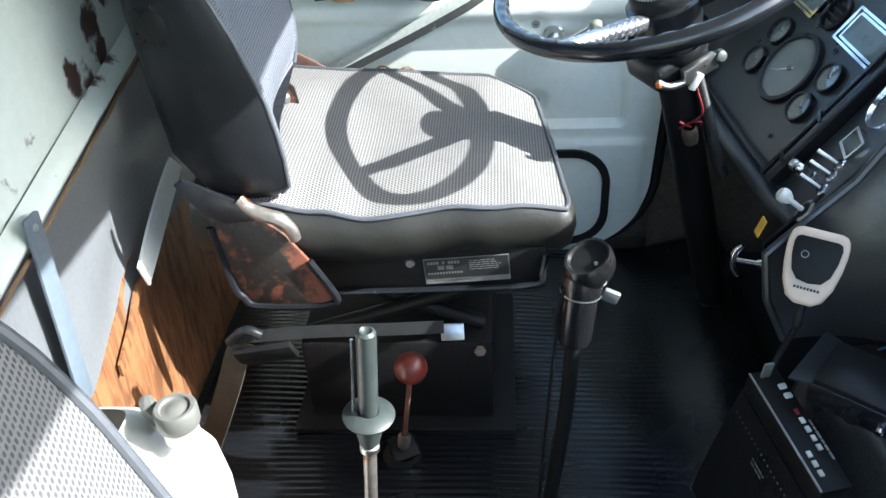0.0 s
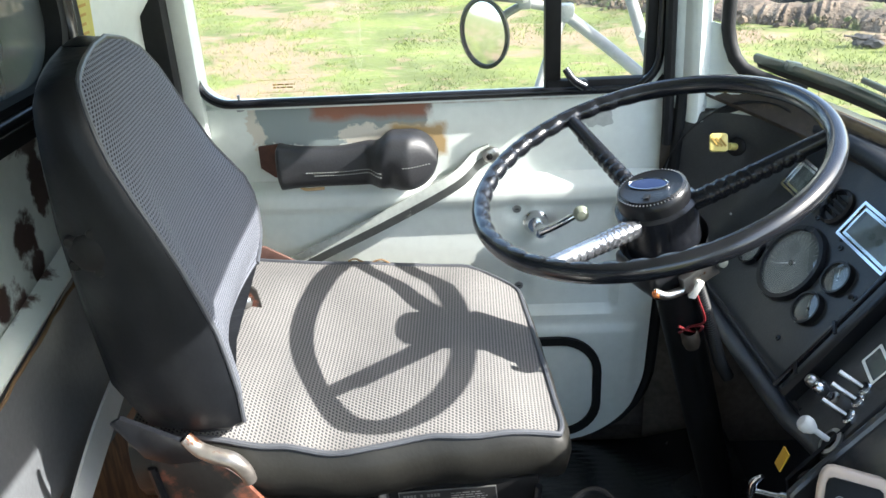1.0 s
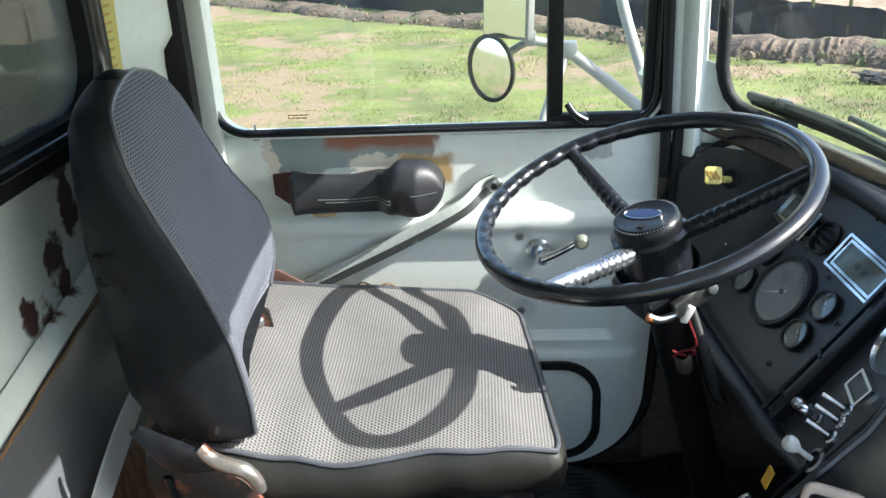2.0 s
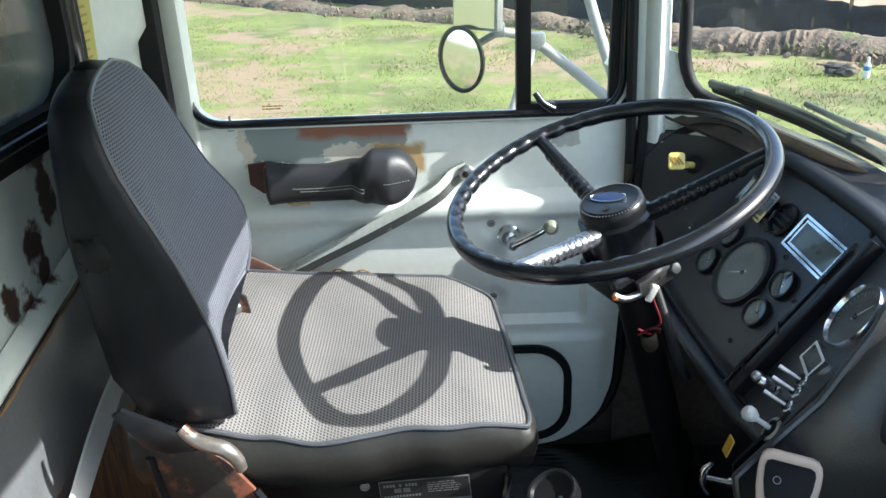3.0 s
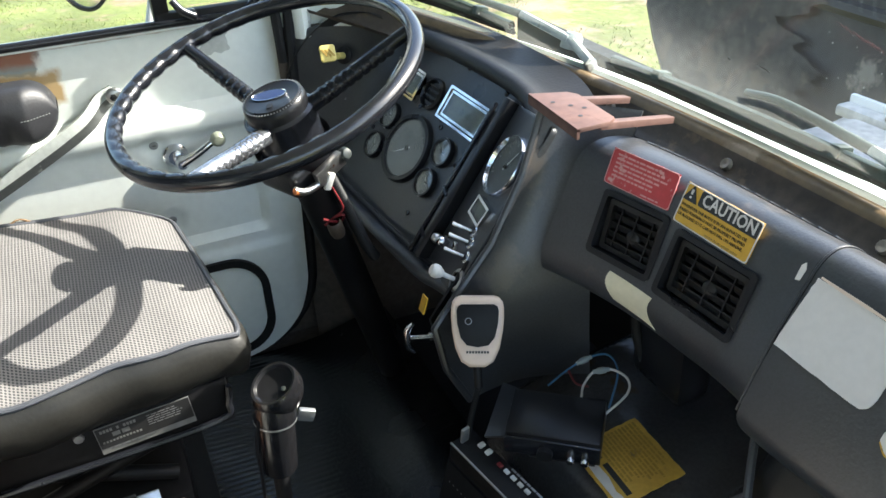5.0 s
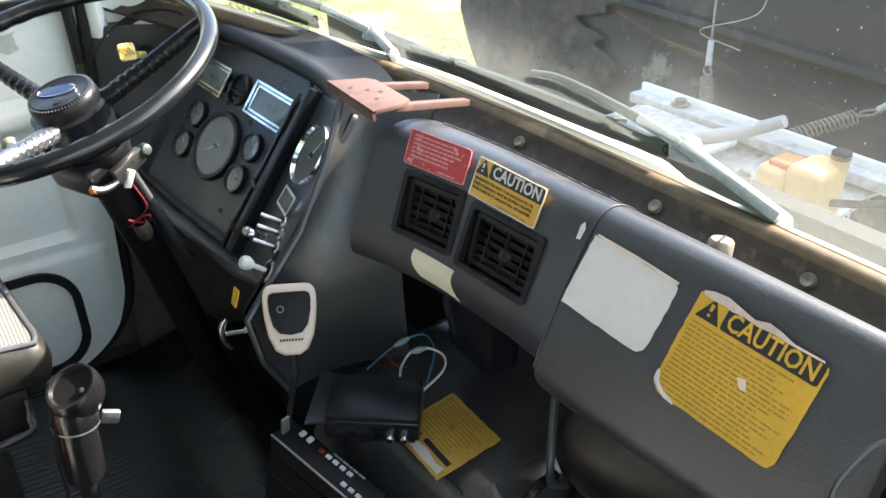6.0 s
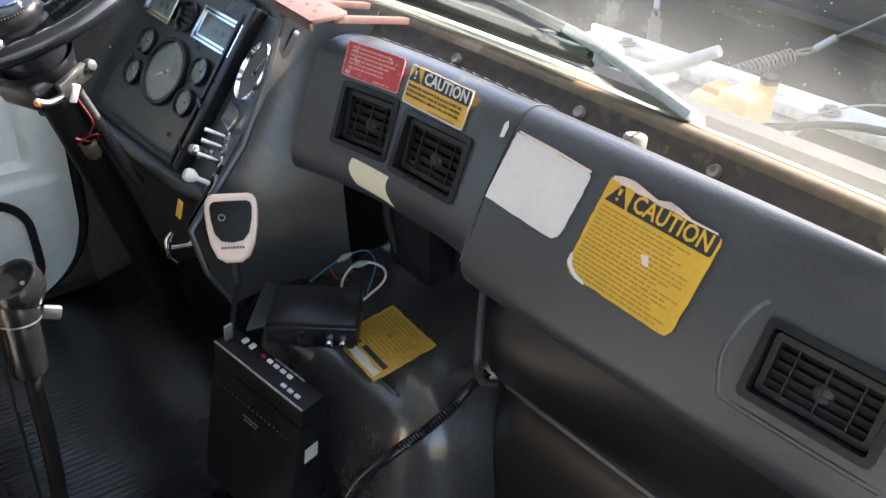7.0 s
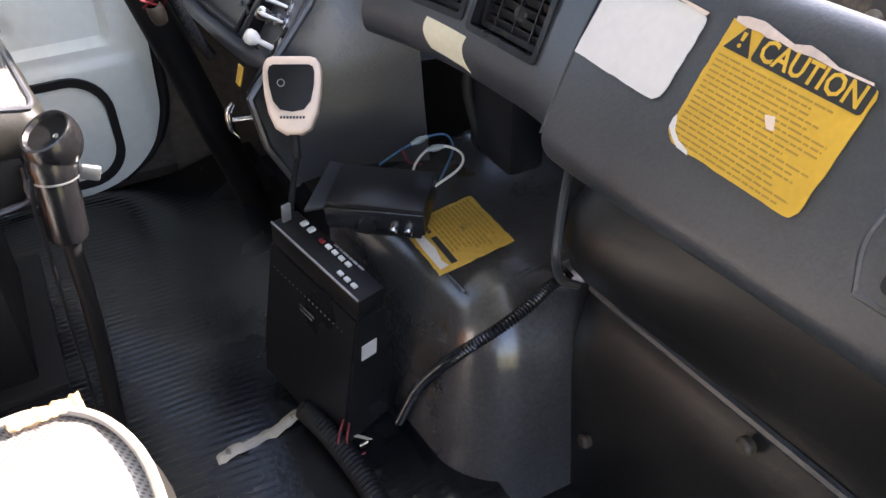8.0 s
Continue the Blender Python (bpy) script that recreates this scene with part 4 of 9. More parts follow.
def build_door():
    door = tagged(new("door_1"), "closed pale mint driver's door with rubbed rusty paint", "door", kind="structure")
    us, vs = steps(0, 1, 104), steps(-0.02, 0.684, 92)
    part("inner_panel", grid(us, vs, lambda u, z: (lerp(-0.335, door_front(z), u), door_depth(lerp(-0.335, door_front(z), u), z), z), thick=-0.012), PAINT_DOOR, door)
    part("outer_panel", box((0.84, 0.012, 0.70), at(0.09, DOOR_Y + 0.055, 0.335)), BODY_WHITE, door)
    x0, x1, z0, z1 = -0.311, 0.447, 0.692, 1.21
    m = axes(((x0 + x1) / 2, DOOR_Y + 0.012, (z0 + z1) / 2), (1, 0, 0), (0, 0, 1), (0, -1, 0))
    w, h = x1 - x0, z1 - z0
    part("window_surround", ring_plate([(x, y + 0.040) for x, y in rounded(w + 0.026, h + 0.094, 0.066, 8)], rounded(w, h, 0.055, 8), 0.045, m), PAINT, door)
    part("window_seal", tube([m @ Vector((x, y, 0.020)) for x, y in rounded(w - 0.004, h - 0.004, 0.053, 8)], 0.0075, steps=0, closed=True), GLOSS_BLACK, door)
    part("sill_shelf", grid(steps(-0.31, 0.45, 20), steps(0, 1, 4), lambda x, v: (x, DOOR_Y - 0.002 + 0.014 * v, 0.684 + 0.008 * smooth01(v * 1.5)), thick=-0.004), PAINT, door)
    pane = part("pane", box((0.575, 0.004, 0.52), at(-0.018, DOOR_Y + 0.02, 0.952)), GLASS_SIDE, door)
    pane2 = part("pane", box((0.16, 0.004, 0.50), at(0.365, DOOR_Y + 0.018, 0.955)), GLASS_SIDE, door)
    pane.visible_shadow = pane2.visible_shadow = False
    part("window_divider", box((0.026, 0.030, 0.53), at(0.276, DOOR_Y + 0.010, 0.95), 0.004), RUBBER, door)
    part("vent_frame", box((0.190, 0.022, 0.026), at(0.362, DOOR_Y + 0.002, 0.6985), 0.004), RUBBER, door)
    part("vent_frame_front", box((0.030, 0.020, 0.50), at(0.438, DOOR_Y + 0.004, 0.95), 0.004), RUBBER, door)
    # pocket in the lower door
    mp = axes((0.215, door_depth(0.2, 0.1) - 0.006, 0.138), (1, 0, 0), (0, 0, 1), (0, -1, 0))
    part("pocket_gasket", ring_plate(rounded(0.302, 0.218, 0.075, 8), rounded(0.272, 0.188, 0.062, 8), 0.008, mp), RUBBER, door)
    part("pocket_panel", slab(rounded(0.270, 0.186, 0.060, 8), 0.006, mp @ at(0, 0, -0.003), 0.002), PAINT, door)
    return door


DOOR = build_door()

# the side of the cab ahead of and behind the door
# the pale kick panel takes a dark colour for the shade there
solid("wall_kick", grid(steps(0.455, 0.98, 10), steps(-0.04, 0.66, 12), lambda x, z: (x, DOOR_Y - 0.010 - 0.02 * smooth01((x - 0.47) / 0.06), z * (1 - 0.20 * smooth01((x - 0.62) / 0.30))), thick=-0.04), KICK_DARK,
      "kick panel beside the pedals, its shade put into the colour", "wall", kind="structure")
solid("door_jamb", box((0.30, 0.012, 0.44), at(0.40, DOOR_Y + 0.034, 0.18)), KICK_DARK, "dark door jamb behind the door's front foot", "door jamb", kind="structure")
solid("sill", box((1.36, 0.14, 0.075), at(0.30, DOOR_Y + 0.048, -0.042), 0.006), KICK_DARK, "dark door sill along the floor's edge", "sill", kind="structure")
seal = tagged(new("door_seal"), "black rubber seal along the door's front edge", "seal", kind="structure")
part("rubber", tube([(door_front(z) + 0.012, DOOR_Y - 0.020, z) for z in steps(0.02, 0.70, 20)], 0.010, n=8, steps=0), RUBBER, seal)
pillar_b = tagged(new("pillar_rear"), "pale painted door post with a black seal", "pillar", kind="structure")
part("post", box((0.035, 0.05, ROOF_Z), at(-0.318, DOOR_Y + 0.008, ROOF_Z / 2), 0.006), PAINT, pillar_b)
part("rubber", box((0.066, 0.035, ROOF_Z), at(-0.360, DOOR_Y - 0.032, ROOF_Z / 2), 0.010), RUBBER, pillar_b)
sticker = thing("long_yellow_sticker", (-0.34, 1.41, 0.8), "long faded yellow printed sticker on the rear corner", "sticker")


def corner_x(y):
    return REAR_X + 0.021 + 0.022 * smooth01((y - 1.45) / 0.15) ** 2


part("sticker", grid(steps(1.362, 1.438, 6), steps(0.80, 1.12, 4), lambda y, z: (corner_x(y) + 0.0035, y - 0.14 * (0.95 - z), z), thick=-0.001), LABEL_FADED, sticker)
lines = bmesh.new()
for k in range(26):
    z = 0.815 + 0.0115 * k
    box((0.0006, 0.030 + 0.016 * ((k * 7) % 5) / 5, 0.0035), at(corner_x(1.41) + 0.0045, 1.400 - 0.14 * (0.95 - z), z), bm=lines)
part("printing", lines, INK_BROWN, sticker)


def build_pillar_a():
    prof = [(0.456, 1.665), (0.462, 1.642), (0.474, 1.630), (0.484, 1.628), (0.490, 1.618), (0.498, 1.608), (0.504, 1.606), (0.511, 1.611), (0.523, 1.624), (0.530, 1.645), (0.530, 1.668)]
    us = list(range(len(prof)))
    p = tagged(new("pillar_front"), "pale painted windscreen post", "pillar", kind="structure")
    part("post", grid(us, steps(0.640, ROOF_Z, 10), lambda i, z: (prof[i][0] - 0.035 * (z - 0.65), prof[i][1] - 0.03 * (z - 0.65), z), thick=0.006), PAINT, p)
    seal_line = [(0.547 - 0.035 * (z - 0.65), 1.618 - 0.03 * (z - 0.65), z) for z in steps(ROOF_Z, 0.79, 8)] + [(0.547, 1.611, 0.765), (0.554, 1.604, 0.744), (0.566, 1.595, 0.728), (0.585, 1.582, 0.718), (0.606, 1.566, 0.711), (0.640, 1.535, 0.703)]
    foot = [(0.512, 1.622, 0.80)] + [q for q in seal_line if q[2] < 0.80]
    part("foot_panel", grid(list(range(len(foot))), steps(0, 1, 3), lambda i, v: (foot[i][0], foot[i][1] + 0.004, lerp(foot[i][2], 0.655, v)), thick=0.004), PAINT, p)
    part("screen_seal", tube(seal_line, 0.011, n=10, steps=0), RUBBER, p, "black rubber windscreen seal")
    part("rubber", tube([(0.462 - 0.035 * (z - 0.65), 1.628 - 0.03 * (z - 0.65), z) for z in steps(0.60, ROOF_Z, 10)], 0.009, n=8, steps=0), RUBBER, p)


build_pillar_a()
solid("wall_side", opening_grid([-0.42, -0.28, -0.14, 0.0, 0.14, 0.28, 0.42, 0.60, 0.80, 0.98], [-0.02, 0.03, 0.34, 0.69, 0.95, 1.24, ROOF_Z], (-0.28, 0.60, 0.03, 1.24), lambda x, z: (x, SIDE_Y, z), 0.04), PAINT,
      "pale painted passenger side wall with its open doorway", "wall", kind="structure")
solid("ceiling", grid(steps(-0.45, 0.62, 8), steps(-0.22, 1.70, 8), lambda x, y: (x, y, ROOF_Z - 0.05 * smooth01((x - 0.3) / 0.3)), thick=0.03), ROOF_LINING, "pale cab roof lining", "ceiling", kind="structure")
solid("wall_header", grid(steps(SIDE_Y, 1.66, 24), steps(0, 1, 3), lambda y, v: (base_x(y) - 0.20 + 0.02 * v, y, 1.22 + 0.14 * v), thick=0.03), PAINT, "painted header above the windscreen", "wall", kind="structure")
solid("wall_front", grid(steps(SIDE_Y, 1.66, 6), steps(-0.02, 0.60, 6), lambda y, z: (0.955, y, z), thick=0.03), RUBBER, "dark insulated firewall below the windscreen", "wall", kind="structure")


def build_windscreen():
    ws = tagged(new("windscreen"), "dusty curved windscreen in a rubber seal", "window", kind="structure")
    ys = steps(-0.10, 1.624, 40)
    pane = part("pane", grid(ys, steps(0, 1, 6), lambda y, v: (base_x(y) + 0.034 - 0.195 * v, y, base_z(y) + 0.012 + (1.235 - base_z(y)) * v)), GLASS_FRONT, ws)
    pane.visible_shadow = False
    part("dried_seal", tube([(base_x(y) + 0.031, y, base_z(y) + 0.010) for y in ys], 0.004, n=8, steps=0), BRASS, ws)
    cowl = tagged(new("cowl_trim"), "brown worn metal trim along the windscreen base", "trim", kind="structure")
    prof = [(-0.034, -0.012), (-0.026, -0.021), (-0.014, -0.022), (-0.006, -0.017), (0.000, -0.009), (0.004, -0.001), (0.007, 0.007)]
    ledge = [(0.007, 0.007), (0.0095, 0.0125), (0.013, 0.0155), (0.018, 0.0165), (0.025, 0.0155), (0.032, 0.010)]
    part("strip", grid(steps(-0.12, 1.62, 60), list(range(len(prof))), lambda y, k: (base_x(y) + prof[k][0], y, base_z(y) + prof[k][1])), COWL_RUST, cowl)
    part("ledge", grid(steps(-0.12, 1.62, 60), list(range(len(ledge))), lambda y, k: (base_x(y) + ledge[k][0], y, base_z(y) + ledge[k][1])), BRASS, cowl)
    for y in (0.29, 0.479, 0.669, 0.90, 1.12, 1.36):
        q = Vector((base_x(y) - 0.001, y, base_z(y) - 0.008))
        part("screw", lathe([(0, 0.002), (0.003, 0.004), (0.0065, 0.0045), (0.008, 0.002), (0.008, -0.003)], along(q, q + Vector((-0.8, 0, 0.6))), 14), SPRING, cowl, "rusty cup washer and screw")


build_windscreen()


# ---- ahead of the windscreen ----
def build_front():
    def cowl_depth(y):
        """The cowl panel is cut back beside the open engine bay."""
        return 0.008 + 0.077 * smooth01((y - 0.62) / 0.14)

    cowl = thing("cowl_panel", (1.05, 0.75, 0.5), "pale mint cowl panel below the windscreen", "vehicle panel")
    part("panel", grid(steps(-0.25, 1.75, 60), steps(0, 1, 8), lambda y, v: (base_x(y) + 0.036 + cowl_depth(y) * v, y, base_z(y) + 0.006 - 0.022 * min(v / 0.7, 1.0) - 0.05 * max(0.0, (v - 0.7) / 0.3) ** 1.5 - 0.02 * v * bow(y)), thick=-0.012), COWL_PAINT, cowl)
    part("edge", tube([(base_x(y) + 0.036 + cowl_depth(y), y, base_z(y) - 0.066 - 0.02 * bow(y)) for y in steps(-0.25, 1.75, 60)], 0.007, n=8, steps=0), COWL_PAINT, cowl)
    rail = thing("bonnet_rail", (1.43, 0.8, 0.42), "white steel cross rail with bolts under the open bonnet", "vehicle panel")
    part("rail", box((0.036, 1.50, 0.022), at(1.456, 0.52, 0.434), 0.006), DIRTY_WHITE, rail)
    part("lip", box((0.012, 1.50, 0.044), at(1.478, 0.52, 0.437), 0.004), BODY_WHITE, rail)
    part("plate", slab(rounded(0.20, 0.24, 0.02), 0.008, at(1.33, 1.10, 0.432), 0.002), DIRTY_WHITE, rail)
    for y in (1.15, 0.70, 0.42):
        part("bolt", lathe([(0.018, 0), (0.018, 0.003), (0.011, 0.004), (0.011, 0.012), (0, 0.013)], at(1.455, y, 0.447), 12), SPRING, rail)
    part("arm", tube([(1.30, 0.980, 0.470), (1.30, 0.898, 0.507), (1.31, 0.830, 0.545)], lambda k: 0.013 - 0.003 * k), TUBE_GREY, rail, "silver painted link arm")
    bay = thing("inner_wing", (1.3, 0.5, 0.3), "pale inner wing panel beside the engine bay", "vehicle panel")
    def deck(y, v):
        return (0.97 + 0.50 * v, y, 0.415 - 0.035 * math.sin(v * 3.1) + 0.01 * noise.noise((y * 4, v * 3, 0)))
    part("panel", grid(steps(0.74, 1.27, 12), steps(0, 1, 8), deck, thick=-0.01), DIRTY_WHITE, bay)
    part("bay_floor", grid(steps(-0.3, 0.735, 12), steps(0, 1, 8), lambda y, v: Vector(deck(y, v)) - Vector((0, 0, 0.10)), thick=-0.01), BAY_DARK, bay, "dark blue-grey bay floor")
    part("front_panel", grid(steps(-0.3, 1.27, 4), steps(0, 1, 4), lambda y, v: (1.49, y, -0.3 + 0.72 * v), thick=0.01), HOOD_BLACK, bay)
    hood = thing("open_bonnet", (1.65, 0.75, 0.0), "raised black bonnet underside with dust and scratches", "bonnet")

    flare = [(-0.05, 1.10), (0.25, 1.35), (0.34, 1.44), (0.44, 1.52), (0.53, 1.48), (0.62, 1.36), (0.80, 1.20), (1.0, 1.12)]

    def half_width(z):
        """The raised bonnet is widest at the flare of its wings."""
        for (a, wa), (b, wb) in zip(flare, flare[1:]):
            if z <= b:
                return lerp(wa, wb, (z - a) / (b - a))
        return flare[-1][1]

    def skin(u, v):
        z = -0.05 + 1.05 * v
        y = CENTRE_Y + u * half_width(z)
        return (1.62 + 0.20 * v + 0.08 * (1 - u * u) + 0.010 * noise.noise((u * 5, v * 5, 0)), y, z)
    part("underside", grid(steps(-1, 1, 30), steps(0, 1, 14), skin, thick=0.02), HOOD_BLACK, hood)
    part("rib", tube([skin(u, 0.50 + 0.06 * u) for u in steps(-0.95, 0.95, 20)], 0.020, n=8, steps=0), HOOD_BLACK, hood)
    part("rib", tube([Vector(skin(-0.05, v)) + Vector((-0.01, 0, 0)) for v in steps(0.1, 0.98, 10)], 0.016, n=8, steps=0), HOOD_BLACK, hood)
    part("rim", tube([skin(0.985, v) for v in steps(0.0, 1, 14)], 0.018, n=8, steps=0), HOOD_BLACK, hood)
    # peeled and faded patches of the underside, and flecks of paint on it
    rng = random.Random(77)
    def faded(low, high, bottom, top, seed):
        def f(t, w):
            v = lerp(bottom, top, w)
            u0 = low + 0.13 * noise.noise((v * 7, seed, 0)) + 0.06 * noise.noise((v * 31, seed, 4)) + 0.03 * noise.noise((v * 90, seed, 4))
            wave = 0.05 * noise.noise((t * 4, seed, w * 2)) * (1 if w > 0.5 else -1)
            return Vector(skin(lerp(u0, high, t), v + wave)) - Vector((0.0235, 0, 0))
        return grid(steps(0, 1, 12), steps(0, 1, 70), f)
    part("faded_area", faded(0.60, 0.975, 0.12, 0.60, 3), HOOD_FADED, hood, "faded grey area with peeled brown spots")
    bm = bmesh.new()
    for k in range(320):
        u, v, r = rng.uniform(-0.9, 0.6), rng.uniform(0.36, 0.80), rng.uniform(0.0006, 0.0024)
        c = Vector(skin(u, v)) - Vector((0.023, 0, 0))
        bm.faces.new([bm.verts.new(c + Vector((-0.001, r * rng.uniform(0.5, 1.4) * math.cos(a), r * rng.uniform(0.5, 1.8) * math.sin(a)))) for a in (0.3, 1.9, 3.3, 4.9)])
    tagged(part("paint_flecks", bm, TUBE_GREY, hood, "pale flecks of paint", smooth=0), kind="stuff")
    for pts in (((0.36, 0.66), (0.34, 0.58), (0.42, 0.52), (0.34, 0.50)), ((0.05, 0.70), (-0.04, 0.66), (-0.10, 0.69))):
        part("scratch", tube([Vector(skin(a, b)) - Vector((0.024, 0, 0)) for a, b in pts], 0.0012, n=4), TUBE_GREY, hood)
    for name, foot, top, hook in (("bonnet_cable", (1.53, 1.142, 0.40), (1.625, 1.226, 0.475), (1.765, 1.345, 0.878)), ("bonnet_cable", (1.50, 0.955, 0.425), (1.665, 0.868, 0.473), (1.755, 0.622, 0.704))):
        c = thing(name, foot, "steel bonnet cable with a coil spring at its end", "cable", group="bonnet cables")
        foot, top, hook = Vector(foot), Vector(top), Vector(hook)
        part("spring", coil(lerp(foot, top, 0.15), lerp(foot, top, 0.78), 0.0135, 14, 0.0026), SPRING, c)
        part("hook", tube([foot, lerp(foot, top, 0.18)], 0.004, steps=1), SPRING, c)
        part("eye", tube([lerp(foot, top, 0.78), lerp(foot, top, 0.9) + Vector((0, 0.010, 0)), top, lerp(foot, top, 0.9) - Vector((0, 0.010, 0)), lerp(foot, top, 0.80)], 0.003), SPRING, c)
        part("ferrule", tube([top, lerp(top, hook, 0.12)], 0.007, steps=1), TUBE_GREY, c)
        part("rope", tube([lerp(top, hook, 0.10), lerp(top, hook, 0.5) - Vector((0, 0, 0.012)), hook], 0.0030, n=6), SPRING, c)
    res = thing("fluid_reservoir", (1.25, 0.75, 0.40), "yellowed plastic fluid reservoir with an orange cap", "reservoir")
    for dy, h in ((0.030, 0.075), (-0.018, 0.090)):
        part("bottle", box((0.085, 0.058, h), at(1.245, 0.742 + dy, 0.410 + h / 2 + 0.03), 0.020, seg=4), RESERVOIR, res)
    part("foot", box((0.080, 0.090, 0.05), at(1.245, 0.745, 0.420), 0.008), RESERVOIR, res)
    part("neck", lathe([(0.014, 0), (0.014, 0.022), (0.012, 0.024)], at(1.268, 0.706, 0.522), 20), RESERVOIR, res)
    part("cap", lathe([(0.014, 0), (0.014, 0.010), (0.011, 0.013), (0, 0.014)], at(1.268, 0.706, 0.536), 20), RUBBER, res, "black screw cap")
    part("strap", box((0.045, 0.042, 0.014), at(1.238, 0.765, 0.516), 0.006, seg=3), RED_ORANGE, res, "orange stained strap")
    lead = thing("washer_wire", (1.3, 0.7, 0.40), "thin pale wire looping over the engine bay", "wire")
    part("wire", tube([(1.30, 0.480, 0.555), (1.30, 0.559, 0.542), (1.30, 0.625, 0.511), (1.30, 0.678, 0.469), (1.30, 0.692, 0.425), (1.30, 0.700, 0.330)], 0.0016, n=6), TUBE_GREY, lead)
    hose = thing("bonnet_hose", (1.2, 0.5, 0.42), "thin black vacuum hose along the cowl", "hose")
    part("hose", tube([(1.25, 0.790, 0.440), (1.25, 0.765, 0.454), (1.25, 0.659, 0.487), (1.25, 0.595, 0.512), (1.25, 0.528, 0.528), (1.25, 0.40, 0.54), (1.24, 0.25, 0.50)], 0.006), RUBBER, hose)


build_front()


def wiper(blade, arm):
    w = thing("windscreen_wiper", arm[-1], "dusty black wiper arm and blade resting on the windscreen base", "wiper", group="windscreen wipers")
    line = curve_points(blade, 8)
    count = len(line) - 1

    def strip(profile):
        """A strip that follows the blade; profile: (outwards, up) pairs round its section."""
        us, ks = list(range(len(line))), list(range(len(profile) + 1))

        def f(i, k):
            o, up = profile[k % len(profile)]
            thin = 0.55 + 0.45 * math.sin(math.pi * min(max(i / count, 0.04), 0.96)) ** 0.5
            return line[i] + Vector((0.95, 0.1, 0.3)) * o + Vector((-0.3, 0, 0.95)) * (up * thin)
        return grid(us, ks, f)
    part("blade_rubber", strip([(-0.002, -0.021), (0.003, -0.021), (0.004, 0.000), (-0.003, 0.000)]), RUBBER, w, "black rubber wiper blade")
    part("blade_frame", strip([(-0.006, -0.006), (0.006, -0.006), (0.006, 0.007), (0.002, 0.011), (-0.003, 0.011), (-0.006, 0.006)]), WIPER_GREY, w, "dusty grey-green blade holder")
    for k in (0.20, 0.80):
        p = line[round(count * k)]
        part("blade_clip", box((0.016, 0.024, 0.015), along(p + Vector((0.002, 0, 0.004)), p + Vector((0.25, 0, 1))), 0.004), WIPER_GREY, w)
    pts = [Vector(p) for p in arm]
    part("rod", tube(pts[:3], lambda k: 0.0045 + 0.002 * k), WIPER_GREY, w)
    for a, b, wa, wb in ((pts[2], pts[3], 0.010, 0.019), (pts[3], pts[4], 0.019, 0.023)):
        d = (b - a).normalized()
        side = d.cross(Vector((0.5, 0, 1))).normalized()
        long = (b - a).length
        part("arm", slab([(-wa, 0), (wa, 0), (wb, long), (-wb, long)], 0.012, axes(a, side, d, side.cross(d)), 0.004), WIPER_ARM, w, "pale grey pressed wiper arm")
    part("pivot_cap", lathe([(0.016, -0.012), (0.016, 0.006), (0.011, 0.012), (0, 0.013)], along(pts[3], pts[3] + Vector((0.3, 0, 1))), 18), WIPER_ARM, w)
    part("spindle", tube([pts[4], pts[4] + Vector((0.012, 0, -0.045))], 0.010, steps=1), STEEL, w)


wiper(*WIPER_1)
wiper(*WIPER_2)


